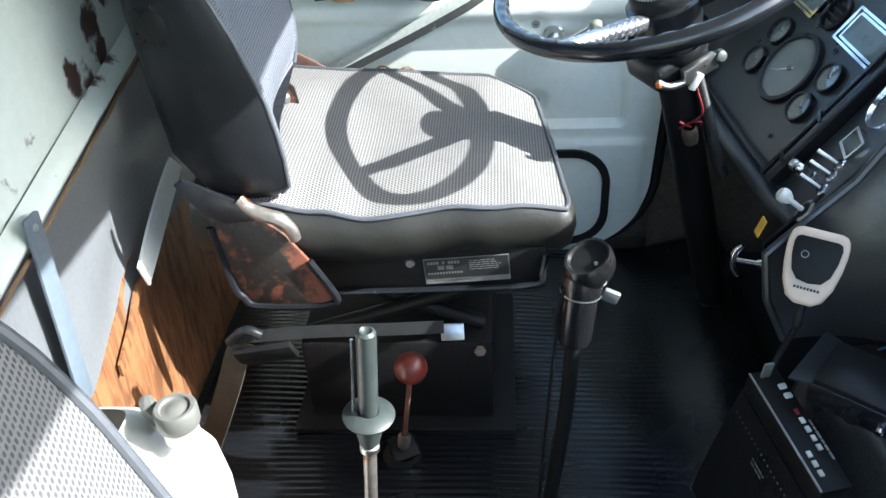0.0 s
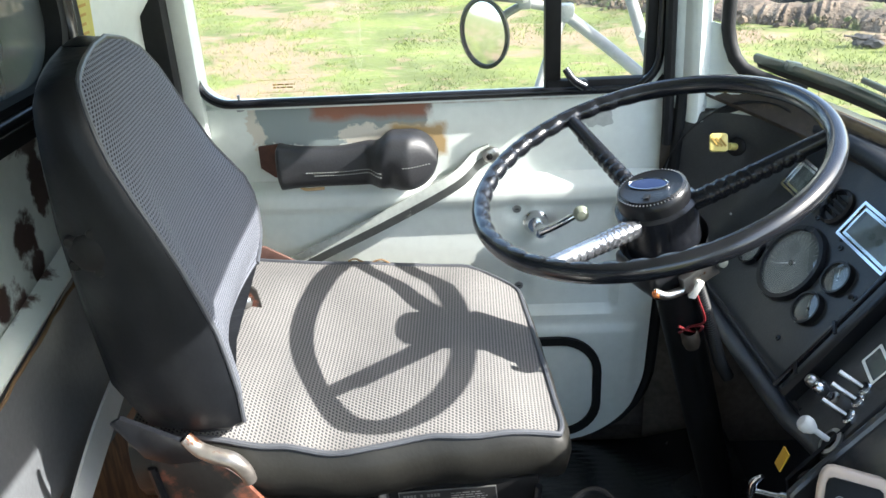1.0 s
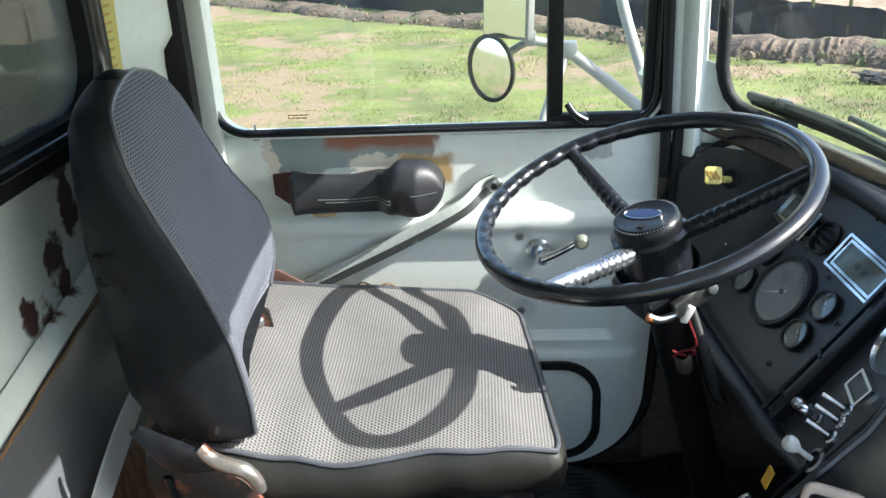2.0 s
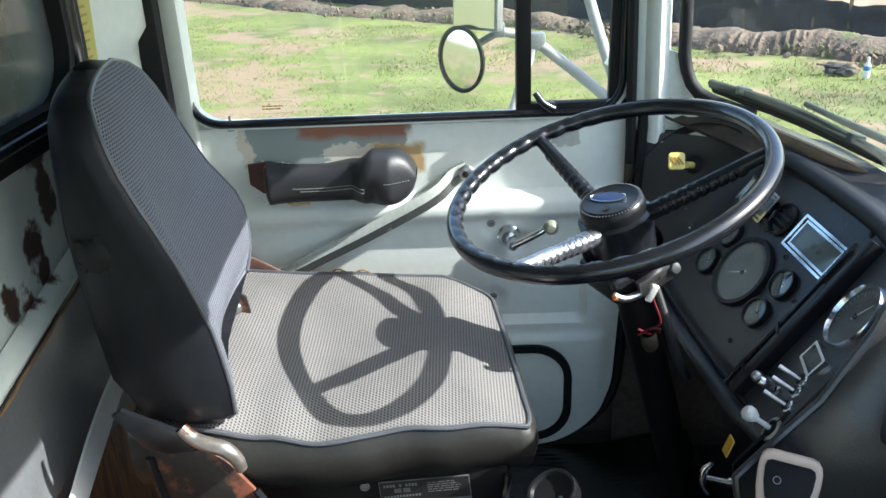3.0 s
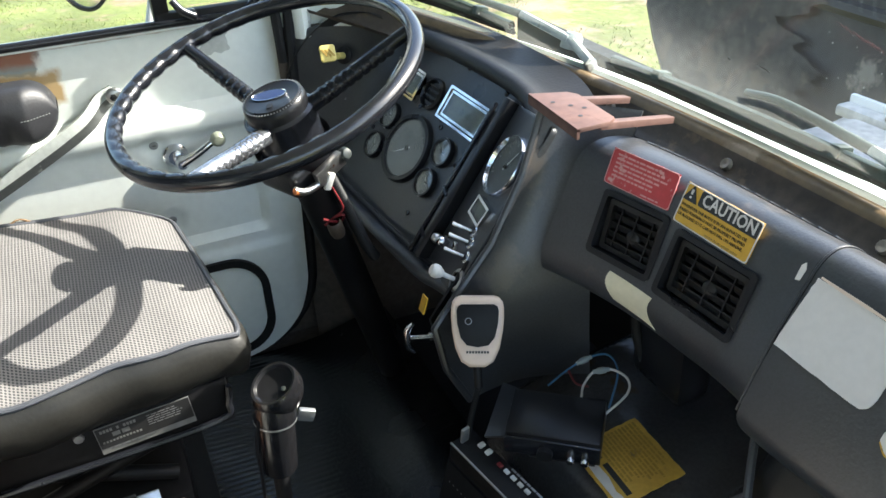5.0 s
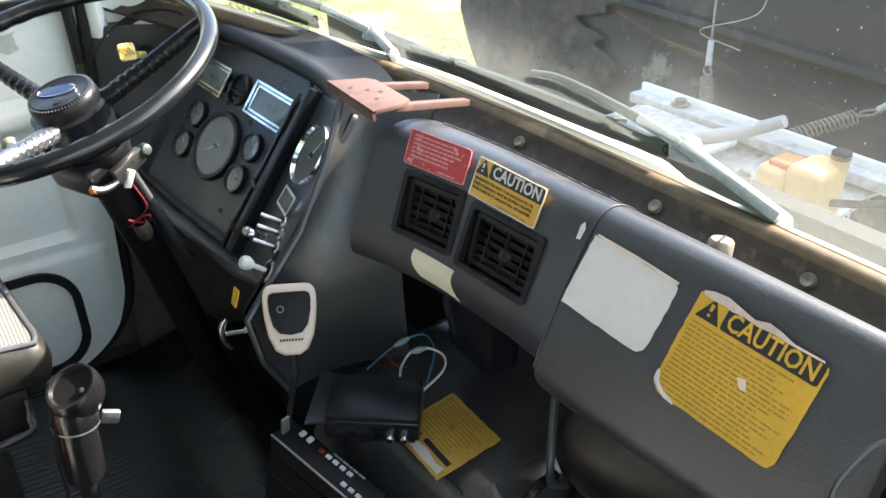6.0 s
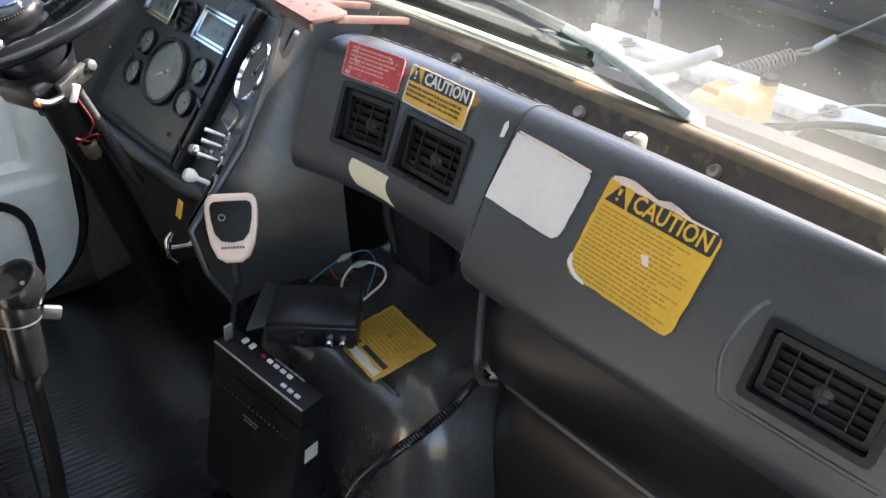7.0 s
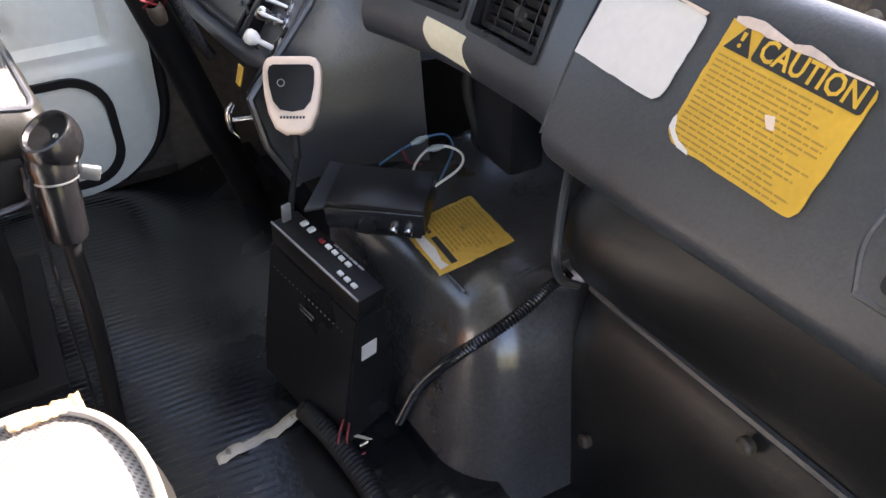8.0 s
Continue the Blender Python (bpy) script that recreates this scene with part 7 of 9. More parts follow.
    pm = axes((0.640, 1.285, 0.115), (0, 1, 0), Vector((-0.55, 0, -0.83)), Vector((0, 1, 0)).cross(Vector((-0.55, 0, -0.83))))
    part("pad", box((0.075, 0.070, 0.014), pm, 0.004), RUBBER, ped)
    for k in range(5):
        part("rib", box((0.070, 0.006, 0.004), pm @ at(0, -0.024 + 0.012 * k, -0.009), 0.001), RUBBER, ped)


build_column()

# ---- driver's seat ----
def pick(table, x):
    for (a, va), (b, vb) in zip(table, table[1:]):
        if x <= b:
            return lerp(va, vb, smooth01((x - a) / (b - a)) if b > a else 0)
    return table[-1][1]


NEAR_Y = [(-0.26, 1.050), (-0.03, 1.062), (0.10, 1.085), (0.25, 1.110)]
NEAR_Z = [(-0.26, 0.485), (-0.19, 0.472), (-0.096, 0.450), (-0.03, 0.436), (0.085, 0.440), (0.16, 0.434), (0.25, 0.418)]
FAR_Y = [(-0.26, 1.500), (-0.05, 1.495), (0.10, 1.515), (0.25, 1.525)]
FAR_Z = [(-0.26, 0.478), (-0.06, 0.468), (0.10, 0.448), (0.25, 0.412)]


def cushion_edge_x(v):
    x = 0.243 - 0.040 * v
    if v > 0.84:
        x -= 0.075 * ((v - 0.84) / 0.16) ** 2.4
    if v < 0.06:
        x -= 0.006 * ((0.06 - v) / 0.06) ** 2
    return x


def cushion_top(u, v):
    x = lerp(-0.255, cushion_edge_x(v), u)
    y = lerp(pick(NEAR_Y, x), pick(FAR_Y, x), v)
    z = lerp(pick(NEAR_Z, x), pick(FAR_Z, x), v)
    e = min(v, 1 - v, (1 - u) * 1.1)
    z += 0.009 * smooth01(e / 0.22) - 0.004 + 0.006 * math.sin(v * math.pi) - 0.012 * math.exp(-((v - 0.5) / 0.25) ** 2 - ((u - 0.45) / 0.3) ** 2)
    z += 0.0015 * noise.noise((x * 20, y * 20, 0))
    return Vector((x, y, z))


def build_driver_seat():
    s = thing("driver_seat", (0.0, 1.28, 0.0), "driver's seat with grey woven cloth and black vinyl sides", "seat")
    part("cushion", grid(steps(0, 1, 46), steps(0, 1, 40), cushion_top), CLOTH, s, "light grey woven seat cushion", smooth=80)
    loop = [cushion_top(u, 0) for u in steps(0, 1, 40)] + [cushion_top(1, v) for v in steps(0, 1, 34)[1:]] + [cushion_top(u, 1) for u in steps(1, 0, 40)[1:]]
    part("piping", tube(loop, 0.0038, n=8, steps=0), PIPING, s)
    centre = Vector((0.0, 1.29, 0.42))
    prof = [(0.0, -0.002), (0.010, -0.016), (0.013, -0.036), (0.008, -0.060), (-0.008, -0.080), (-0.045, -0.092)]

    def skirt(i, k):
        p = loop[i]
        d = loop[min(i + 1, len(loop) - 1)] - loop[max(i - 1, 0)]
        out = Vector((d.y, -d.x, 0)).normalized()
        o, dz = prof[k]
        pucker = 0.002 * noise.noise((p.x * 26, p.y * 26, k * 0.6))
        return Vector((p.x, p.y, lerp(p.z, 0.435, 0.55 * k / 5) + dz)) + out * (o + pucker)
    part("skirt", grid(list(range(len(loop))), list(range(len(prof))), skirt), VINYL_SEAT, s, "grey-black vinyl cushion side", smooth=80)
    # torn seam at the far corner
    part("torn_seam", tube([cushion_top(0.48 + 0.2 * t, 0.985) + Vector((0, 0.006, 0.004 + 0.004 * math.sin(t * 12))) for t in steps(0, 1, 12)], 0.0018, n=6, steps=0), TORN_BROWN, s)

    # backrest
    near = [(0.455, 1.075), (0.480, 1.050), (0.70, 1.052), (0.80, 1.056), (0.840, 1.062), (0.860, 1.070), (0.872, 1.086), (0.880, 1.118), (0.886, 1.172)]
    far = [(0.455, 1.385), (0.463, 1.425), (0.480, 1.458), (0.52, 1.480), (0.56, 1.487), (0.60, 1.485), (0.66, 1.472), (0.72, 1.452), (0.78, 1.422), (0.82, 1.388), (0.850, 1.345), (0.872, 1.290), (0.886, 1.225)]
    front = [(0.455, -0.142), (0.50, -0.144), (0.59, -0.155), (0.70, -0.188), (0.80, -0.212), (0.885, -0.232)]
    rear = [(0.455, -0.215), (0.50, -0.268), (0.62, -0.280), (0.72, -0.286), (0.80, -0.284), (0.850, -0.280), (0.886, -0.268)]
    zs = [0.455, 0.463, 0.480, 0.52, 0.56, 0.60, 0.64, 0.68, 0.72, 0.755, 0.79, 0.815, 0.835, 0.850, 0.862, 0.870, 0.876, 0.881, 0.886]

    def turned(z, y):
        """The backrest is twisted: its far side stands further back."""
        return -(y - 1.06) * lerp(0.11, 0.17, smooth01((z - 0.55) / 0.25))

    def bolster(z):
        """How far the near edge stands forward of the hollow middle."""
        return 0.024 * smooth01((0.82 - z) / 0.16) * smooth01((z - 0.44) / 0.05)

    def raised(z, v):
        """The foot of the backrest sweeps up clear of the cushion on the door's side."""
        return z + lerp(0.012, 0.068, smooth01((v - 0.06) / 0.26)) * max(0.0, 1 - (z - 0.455) / 0.22)

    def line(table, z):
        for (a, va), (b, vb) in zip(table, table[1:]):
            if z <= b:
                return lerp(va, vb, (z - a) / (b - a))
        return table[-1][1]

    def cloth(k, v):
        z = zs[k]
        y = lerp(line(near, z), line(far, z), v)
        x = line(front, z) + turned(z, y)
        t = abs(2 * v - 1)
        bulge = 0.014 * (1 - t ** 6) * smooth01((z - 0.455) / 0.05) * smooth01((0.885 - z) / 0.03)
        x += bulge - 0.016 * (1 - t * t) * smooth01((0.80 - z) / 0.15) + bolster(z) * smooth01((0.20 - v) / 0.20)
        return Vector((x, y, raised(z, v)))
    part("backrest_cloth", grid(list(range(len(zs))), steps(0, 1, 26), cloth), CLOTH_BACK, s, "blue-grey woven backrest cloth", smooth=80)
    ring = [(0, 0.0), (0.10, 0.010), (0.5, 0.014), (0.85, 0.006), (1.0, -0.022)]

    def shell(k, j):
        z = zs[k]
        xf, xr = line(front, z), line(rear, z)
        n = len(ring)
        if j < n:
            t, o = ring[j]
            sgn = -1
        else:
            t, o = ring[2 * n - 1 - j]
            sgn = 1
        o *= min(1.0, (line(far, z) - line(near, z)) / 0.24)
        up = raised(z, 0.0 if sgn < 0 else 1.0)
        y = (line(near, z) if sgn < 0 else line(far, z)) + sgn * o
        return Vector((lerp(xf + (bolster(z) if sgn < 0 else 0), xr, t) + turned(z, y), y, up))
    part("backrest_shell", grid(list(range(len(zs))), list(range(2 * len(ring))), shell), VINYL_BACK, s, "black vinyl backrest shell", smooth=80)
    last = len(zs) - 1
    part("backrest_top", grid(steps(0, 1, 6), steps(0, 1, 8), lambda u, v: (shell(last, 0).lerp(shell(last, 2 * len(ring) - 1), v)).lerp(shell(last, len(ring) - 1).lerp(shell(last, len(ring)), v), u) + Vector((0, 0, 0.006 * math.sin(math.pi * u) * math.sin(math.pi * v)))), VINYL_BACK, s, smooth=80)
    rim_line = [cloth(k, 0) for k in range(len(zs))] + [cloth(k, 1) for k in range(len(zs) - 1, -1, -1)]
    part("backrest_piping", tube(rim_line, 0.0030, n=8, steps=0), PIPING, s)
    part("backrest_foot", grid(steps(0, 1, 8), steps(0, 1, 10), lambda u, v: (lerp(line(front, 0.455), line(rear, 0.455), u) + turned(0.455, lerp(1.076, 1.385, v)), lerp(1.076, 1.385, v), raised(0.4555, v))), VINYL_BACK, s)
    # recliner knob on the side
    km = axes((-0.243, 1.052, 0.705), (1, 0, 0), (0, 0, 1), (0, -1, 0))
    knob = part("recliner_knob", lathe([(0.021, -0.004), (0.021, 0.010), (0.016, 0.014), (0, 0.014)], km, 16), MATTE_BLACK, s)
    for a in range(5):
        part("lobe", lathe([(0.007, -0.002), (0.007, 0.009), (0.005, 0.012), (0, 0.012)], km @ at(0.022 * math.cos(a * 1.257), 0.022 * math.sin(a * 1.257), 0), 10), MATTE_BLACK, knob)
    # hinge plate with rust, and the worn chrome release handle
    mp = axes((0, 1.040, 0), (1, 0, 0), (0, 0, 1), (0, -1, 0))
    plate = [(-0.229, 0.470), (-0.231, 0.438), (-0.219, 0.345), (-0.207, 0.322), (-0.190, 0.307), (-0.112, 0.306), (-0.084, 0.312), (-0.078, 0.324), (-0.108, 0.383), (-0.135, 0.424), (-0.165, 0.452), (-0.190, 0.468)]
    part("hinge_plate", slab(plate, 0.006, mp, 0.002), RUST_PLATE, s, "black hinge plate worn to orange rust")
    edge = [mp @ Vector((x, z, 0.003)) for x, z in plate[1:9]]
    part("hinge_plate_rim", tube(edge, 0.0055, n=8, steps=3), VINYL_BACK, s)
    part("hinge_arm", slab([(-0.262, 0.505), (-0.250, 0.512), (-0.168, 0.470), (-0.163, 0.452), (-0.205, 0.448), (-0.232, 0.458)], 0.008, mp @ at(0, 0, 0.008), 0.002), GLOSS_BLACK, s)
    part("release_handle", tube([(-0.182, 1.030, 0.484), (-0.168, 1.027, 0.470), (-0.150, 1.024, 0.463), (-0.132, 1.024, 0.456), (-0.121, 1.026, 0.440), (-0.118, 1.028, 0.424)], lambda k: 0.0075 + 0.002 * math.sin(k * 3), n=10), CHROME_RUSTY, s, "chrome release handle worn to rust")
    # seat pan with its plate
    part("seat_pan", box((0.335, 0.36, 0.075), at(0.045, 1.275, 0.325), 0.010), MATTE_BLACK, s)
    part("pan_lip", tube([(-0.092, 1.090, 0.290), (0.05, 1.090, 0.294), (0.190, 1.090, 0.302), (0.206, 1.092, 0.325), (0.210, 1.092, 0.352)], 0.005, n=8), GLOSS_BLACK, s)
    part("bolt", lathe([(0.007, 0), (0.006, 0.003), (0, 0.004)], axes((0.02, 1.094, 0.338), (1, 0, 0), (0, 0, 1), (0, -1, 0)), 12), STEEL, s)
    part("far_hinge", slab([(-0.235, 0.455), (-0.165, 0.470), (-0.170, 0.505), (-0.215, 0.545), (-0.245, 0.530)], 0.006, axes((0, 1.335, 0), (1, 0, 0), (0, 0, 1), (0, -1, 0)), 0.002), RUST_PLATE, s, "rusty far hinge plate")
    part("hinge_bolt", lathe([(0.010, 0), (0.010, 0.005), (0.006, 0.009), (0, 0.010)], axes((-0.186, 1.330, 0.490), (1, 0, 0), (0, 0, 1), (0, -1, 0)), 8), CHROME_WORN, s, "bright hinge bolt")
    part("far_bracket", slab([(-0.25, 0.40), (-0.15, 0.40), (-0.14, 0.455), (-0.20, 0.49), (-0.25, 0.49)], 0.006, axes((0, 1.515, 0), (1, 0, 0), (0, 0, 1), (0, -1, 0)), 0.002), RUST_BRACKET, s)
    plate_m = axes((0.100, 1.0925, 0.328), Vector((0.997, 0, 0.075)), Vector((-0.075, 0, 0.997)), (0, -1, 0))
    lp = thing("seat_maker_plate", (0.1, 1.09, 0.305), "black and silver printed plate on the seat pan", "sticker")
    part("sheet", box((0.1205, 0.0425, 0.0016), plate_m), PLATE_GREY, lp)
    part("field", box((0.1185, 0.0325, 0.0006), plate_m @ at(0, 0.0040, 0.0010)), INK, lp)
    bm = bmesh.new()
    for k in range(11):
        if k not in (4, 6):
            box((0.0030, 0.0044, 0.0005), plate_m @ at(-0.0530 + 0.0042 * k, 0.0145, 0.0014), bm=bm)
    for k in range(2):
        box((0.0095, 0.0065, 0.0005), plate_m @ at(-0.036 + 0.012 * k, 0.0062, 0.0014), bm=bm)
    for k in range(12):
        box((0.0026, 0.0030, 0.0005), plate_m @ at(-0.0540 + 0.0042 * k, -0.0030, 0.0014), bm=bm)
    part("printing", bm, PLATE_GREY, lp)
    part("fine_print", text_bars(0.052, 0.018, 5, 31, plate_m @ at(0.030, 0.008, 0.0014), fill=0.3), STEEL, lp)
    part("serial_bars", text_bars(0.09, 0.004, 1, 33, plate_m @ at(0.0, -0.0145, 0.0011), fill=0.5, full=0.5), STEEL, lp)
    # suspension box on the floor
    part("suspension_box", box((0.30, 0.30, 0.165), at(-0.015, 1.26, 0.095), 0.008), MATTE_BLACK, s)
    part("flange", box((0.36, 0.36, 0.012), at(-0.01, 1.26, 0.014), 0.003), MATTE_BLACK, s)
    for y in (1.13, 1.39):
        part("scissor_arm", tube([(-0.15, y, 0.185), (0.12, y, 0.275)], 0.011, steps=1), MATTE_BLACK, s)
        part("scissor_arm", tube([(0.12, y + 0.02, 0.185), (-0.12, y + 0.02, 0.285)], 0.011, steps=1), MATTE_BLACK, s)
    part("top_plate", box((0.28, 0.30, 0.010), at(0.02, 1.26, 0.284), 0.002), GLOSS_BLACK, s)
    part("bolt", lathe([(0.009, 0), (0.009, 0.006), (0, 0.007)], axes((0.115, 1.108, 0.165), (1, 0, 0), (0, 0, 1), (0, -1, 0)), 6), SPRING, s)


build_driver_seat()


# ---- belt and buckle on the near side ----
def build_belt():
    b = thing("seat_belt", (-0.2, 0.95, 0.10), "dusty lap belt tongue and frayed brown webbing", "seat belt")

    def strap(path, width, side, thick=0.003):
        line = curve_points(path, 6)
        side = Vector(side).normalized()
        return grid(list(range(len(line))), [-1, 0, 1], lambda i, k: line[i] + side * (width / 2 * k), thick=thick)
    part("webbing", strap([(-0.186, 0.956, 0.308), (-0.200, 0.955, 0.292), (-0.224, 0.953, 0.232), (-0.252, 0.955, 0.166), (-0.285, 0.970, 0.090), (-0.310, 0.985, 0.012)], 0.034, (0.90, -0.25, -0.2)), WEBBING, b, "frayed brown webbing")
    part("sleeve", box((0.080, 0.010, 0.036), at(-0.160, 0.950, 0.296) @ pose(0, 0, 0, 24, -10, 0), 0.004), MATTE_BLACK, b)
    part("strap", strap([(-0.20, 0.955, 0.318), (-0.10, 0.953, 0.330), (0.0, 0.953, 0.334), (0.075, 0.953, 0.338)], 0.016, (0, 0.5, 0.86)), RUBBER, b)
    part("latch", tube([(-0.205, 0.95, 0.315), (-0.19, 0.948, 0.330), (-0.175, 0.946, 0.338), (-0.160, 0.946, 0.330)], 0.007), PLASTIC_BLACK, b)
    part("tongue", box((0.030, 0.004, 0.022), at(0.086, 0.953, 0.330) @ pose(0, 0, 0, -30, -3, 0), 0.002), CHROME_WORN, b, "chrome belt tongue")
    part("tongue_slot", box((0.018, 0.0046, 0.005), at(0.086, 0.9525, 0.327) @ pose(0, 0, 0, -30, -3, 0), 0.001), INK, b)


build_belt()

# ---- levers between the seats ----
hand = thing("hand_brake_lever", (-0.05, 0.80, 0.0), "grey-green hand lever with a round flange", "lever")
top, mid = Vector((0.008, 0.799, 0.460)), Vector((-0.001, 0.800, 0.338))
axis = (top - mid).normalized()
foot = mid - axis * 0.345
foot.z = 0.004
part("rod", tube([foot, mid - axis * 0.045], 0.0080, n=14, steps=1), CHROME_RUSTY, hand, "rusty steel rod")
part("grip", lathe([(0.0105, 0), (0.0112, 0.010), (0.0112, 0.108), (0.0105, 0.118), (0.007, 0.121), (0.004, 0.118), (0, 0.117)], along(mid + axis * 0.002, top), 22), GREY_PLASTIC, hand)
part("flange", lathe([(0.010, -0.005), (0.028, -0.004), (0.030, 0.0), (0.027, 0.003), (0.012, 0.006)], along(mid, top), 28), GREY_PLASTIC, hand)
part("socket", lathe([(0.0095, -0.048), (0.0115, -0.044), (0.0165, -0.020), (0.0175, -0.004)], along(mid, top), 22), GREY_PLASTIC, hand)
part("collar", lathe([(0.0085, -0.058), (0.0115, -0.056), (0.0115, -0.048), (0.0085, -0.046)], along(mid, top), 16), CHROME_WORN, hand)
part("release_rod", tube([mid + axis * 0.004 + Vector((-0.0165, -0.004, 0)), top + Vector((-0.0155, -0.004, -0.008))], 0.002, n=6, steps=1), CHROME, hand)
part("floor_bracket", box((0.06, 0.05, 0.012), at(foot.x, foot.y, 0.010), 0.003), STEEL, hand)

red = thing("ball_lever", (-0.01, 1.05, 0.0), "short lever with a dark red ball knob", "lever")
ball, rfoot = Vector((0.027, 0.963, 0.259)), Vector((-0.006, 1.030, 0.030))
rax = (ball - rfoot).normalized()
part("ball", lathe([(0.0225 * math.sin(math.pi * k / 14), -0.0225 * math.cos(math.pi * k / 14)) for k in range(15)], along(ball, ball + rax), 28), RED_KNOB, red)
part("rod", tube([rfoot, ball - rax * 0.020], 0.0036, steps=1), RUST, red)
part("nut", lathe([(0.0095, 0.012), (0.0105, 0.016), (0.0105, 0.040), (0.008, 0.046), (0.006, 0.052)], along(rfoot, ball), 8), CHROME_WORN, red)
part("base_plate", box((0.040, 0.040, 0.008), along(rfoot, ball) @ at(0, 0, 0.004), 0.002), MATTE_BLACK, red)
part("boot", lathe([(0.034, -0.045), (0.030, -0.020), (0.022, 0.0)], along(rfoot, ball), 20), RUBBER, red)


def build_gear_lever():
    g = thing("gear_lever", (0.235, 0.93, 0.0), "black gear lever with a looped range selector knob", "gear lever")
    neck, seat, foot = Vector((0.243, 0.930, 0.425)), Vector((0.236, 0.928, 0.338)), Vector((0.215, 0.945, 0.010))
    ax = (neck - seat).normalized()
    part("stick", tube([foot, foot.lerp(seat, 0.6) + Vector((0.004, 0, 0)), seat + ax * 0.01], lambda k: 0.0105 - 0.001 * k, n=14), MATTE_BLACK, g)
    part("barrel", lathe([(0.012, -0.002), (0.0190, 0.0), (0.0215, 0.006), (0.0220, 0.075), (0.0200, 0.082)], along(seat, neck), 26), KNOB_BLACK, g)
    part("collar", lathe([(0.0205, 0.0735), (0.0248, 0.0735), (0.0252, 0.0748), (0.0248, 0.0760)], along(seat, neck), 28), STEEL, g, "thin bright collar ring")
    part("skirt", lathe([(0.0247, 0.0760), (0.0250, 0.080), (0.0250, 0.092), (0.0230, 0.102)], along(seat, neck), 28), KNOB_BLACK, g)
    # a ball cut off by a slanting hollow face
    knob_m = at(*(neck + ax * 0.023 + Vector((0.005, 0, 0))))
    cut = Vector((-0.36, -0.36, 0.86)).normalized()
    bm = bmesh.new()
    bmesh.ops.create_uvsphere(bm, u_segments=36, v_segments=24, radius=1.0)
    for v in bm.verts:
        v.co = Vector((0.0300 * v.co.x, 0.0265 * v.co.y, 0.0340 * v.co.z + 0.10 * v.co.x * 0.03))
    bmesh.ops.bisect_plane(bm, geom=bm.verts[:] + bm.edges[:] + bm.faces[:], plane_co=cut * 0.0165, plane_no=cut, clear_outer=True)
    edge = [e for e in bm.edges if e.is_boundary]
    lip = bmesh.ops.extrude_edge_only(bm, edges=edge)["geom"]
    ring = [v for v in lip if isinstance(v, bmesh.types.BMVert)]
    mid = sum((v.co for v in ring), Vector()) / len(ring)
    for v in ring:
        v.co = mid + (v.co - mid) * 0.90 - cut * 0.0004
    inner = bmesh.ops.extrude_edge_only(bm, edges=[e for e in lip if isinstance(e, bmesh.types.BMEdge)])["geom"]
    for v in [v for v in inner if isinstance(v, bmesh.types.BMVert)]:
        v.co = mid + (v.co - mid) * 0.86 - cut * 0.006
    bm.transform(knob_m)
    part("knob", bm, KNOB_BLACK, g, "glossy black ball knob with a slanted face", smooth=50)
    side = cut.cross(Vector((0, 0, 1))).normalized()
    face_m = knob_m @ axes(mid - cut * 0.0045, side, cut.cross(side), cut)
    part("knob_face", lathe([(0.0245, 0), (0.010, -0.0012), (0, -0.0015)], face_m, 28), MATTE_BLACK, g, "dark hollow face")
    part("screw", lathe([(0.0035, 0), (0.003, 0.002), (0, 0.0025)], face_m @ at(-0.014, 0.006, 0.001), 10), CHROME, g)
    part("latch", box((0.020, 0.008, 0.016), at(0.276, 0.922, 0.410) @ pose(0, 0, 0, 0, 20, -10), 0.003), STEEL, g, "grey range selector latch")
    part("air_line", tube([(0.222, 0.918, 0.425), (0.214, 0.916, 0.39), (0.213, 0.918, 0.34), (0.206, 0.925, 0.2), (0.20, 0.94, 0.02)], 0.0022, n=6), MATTE_BLACK, g)


build_gear_lever()

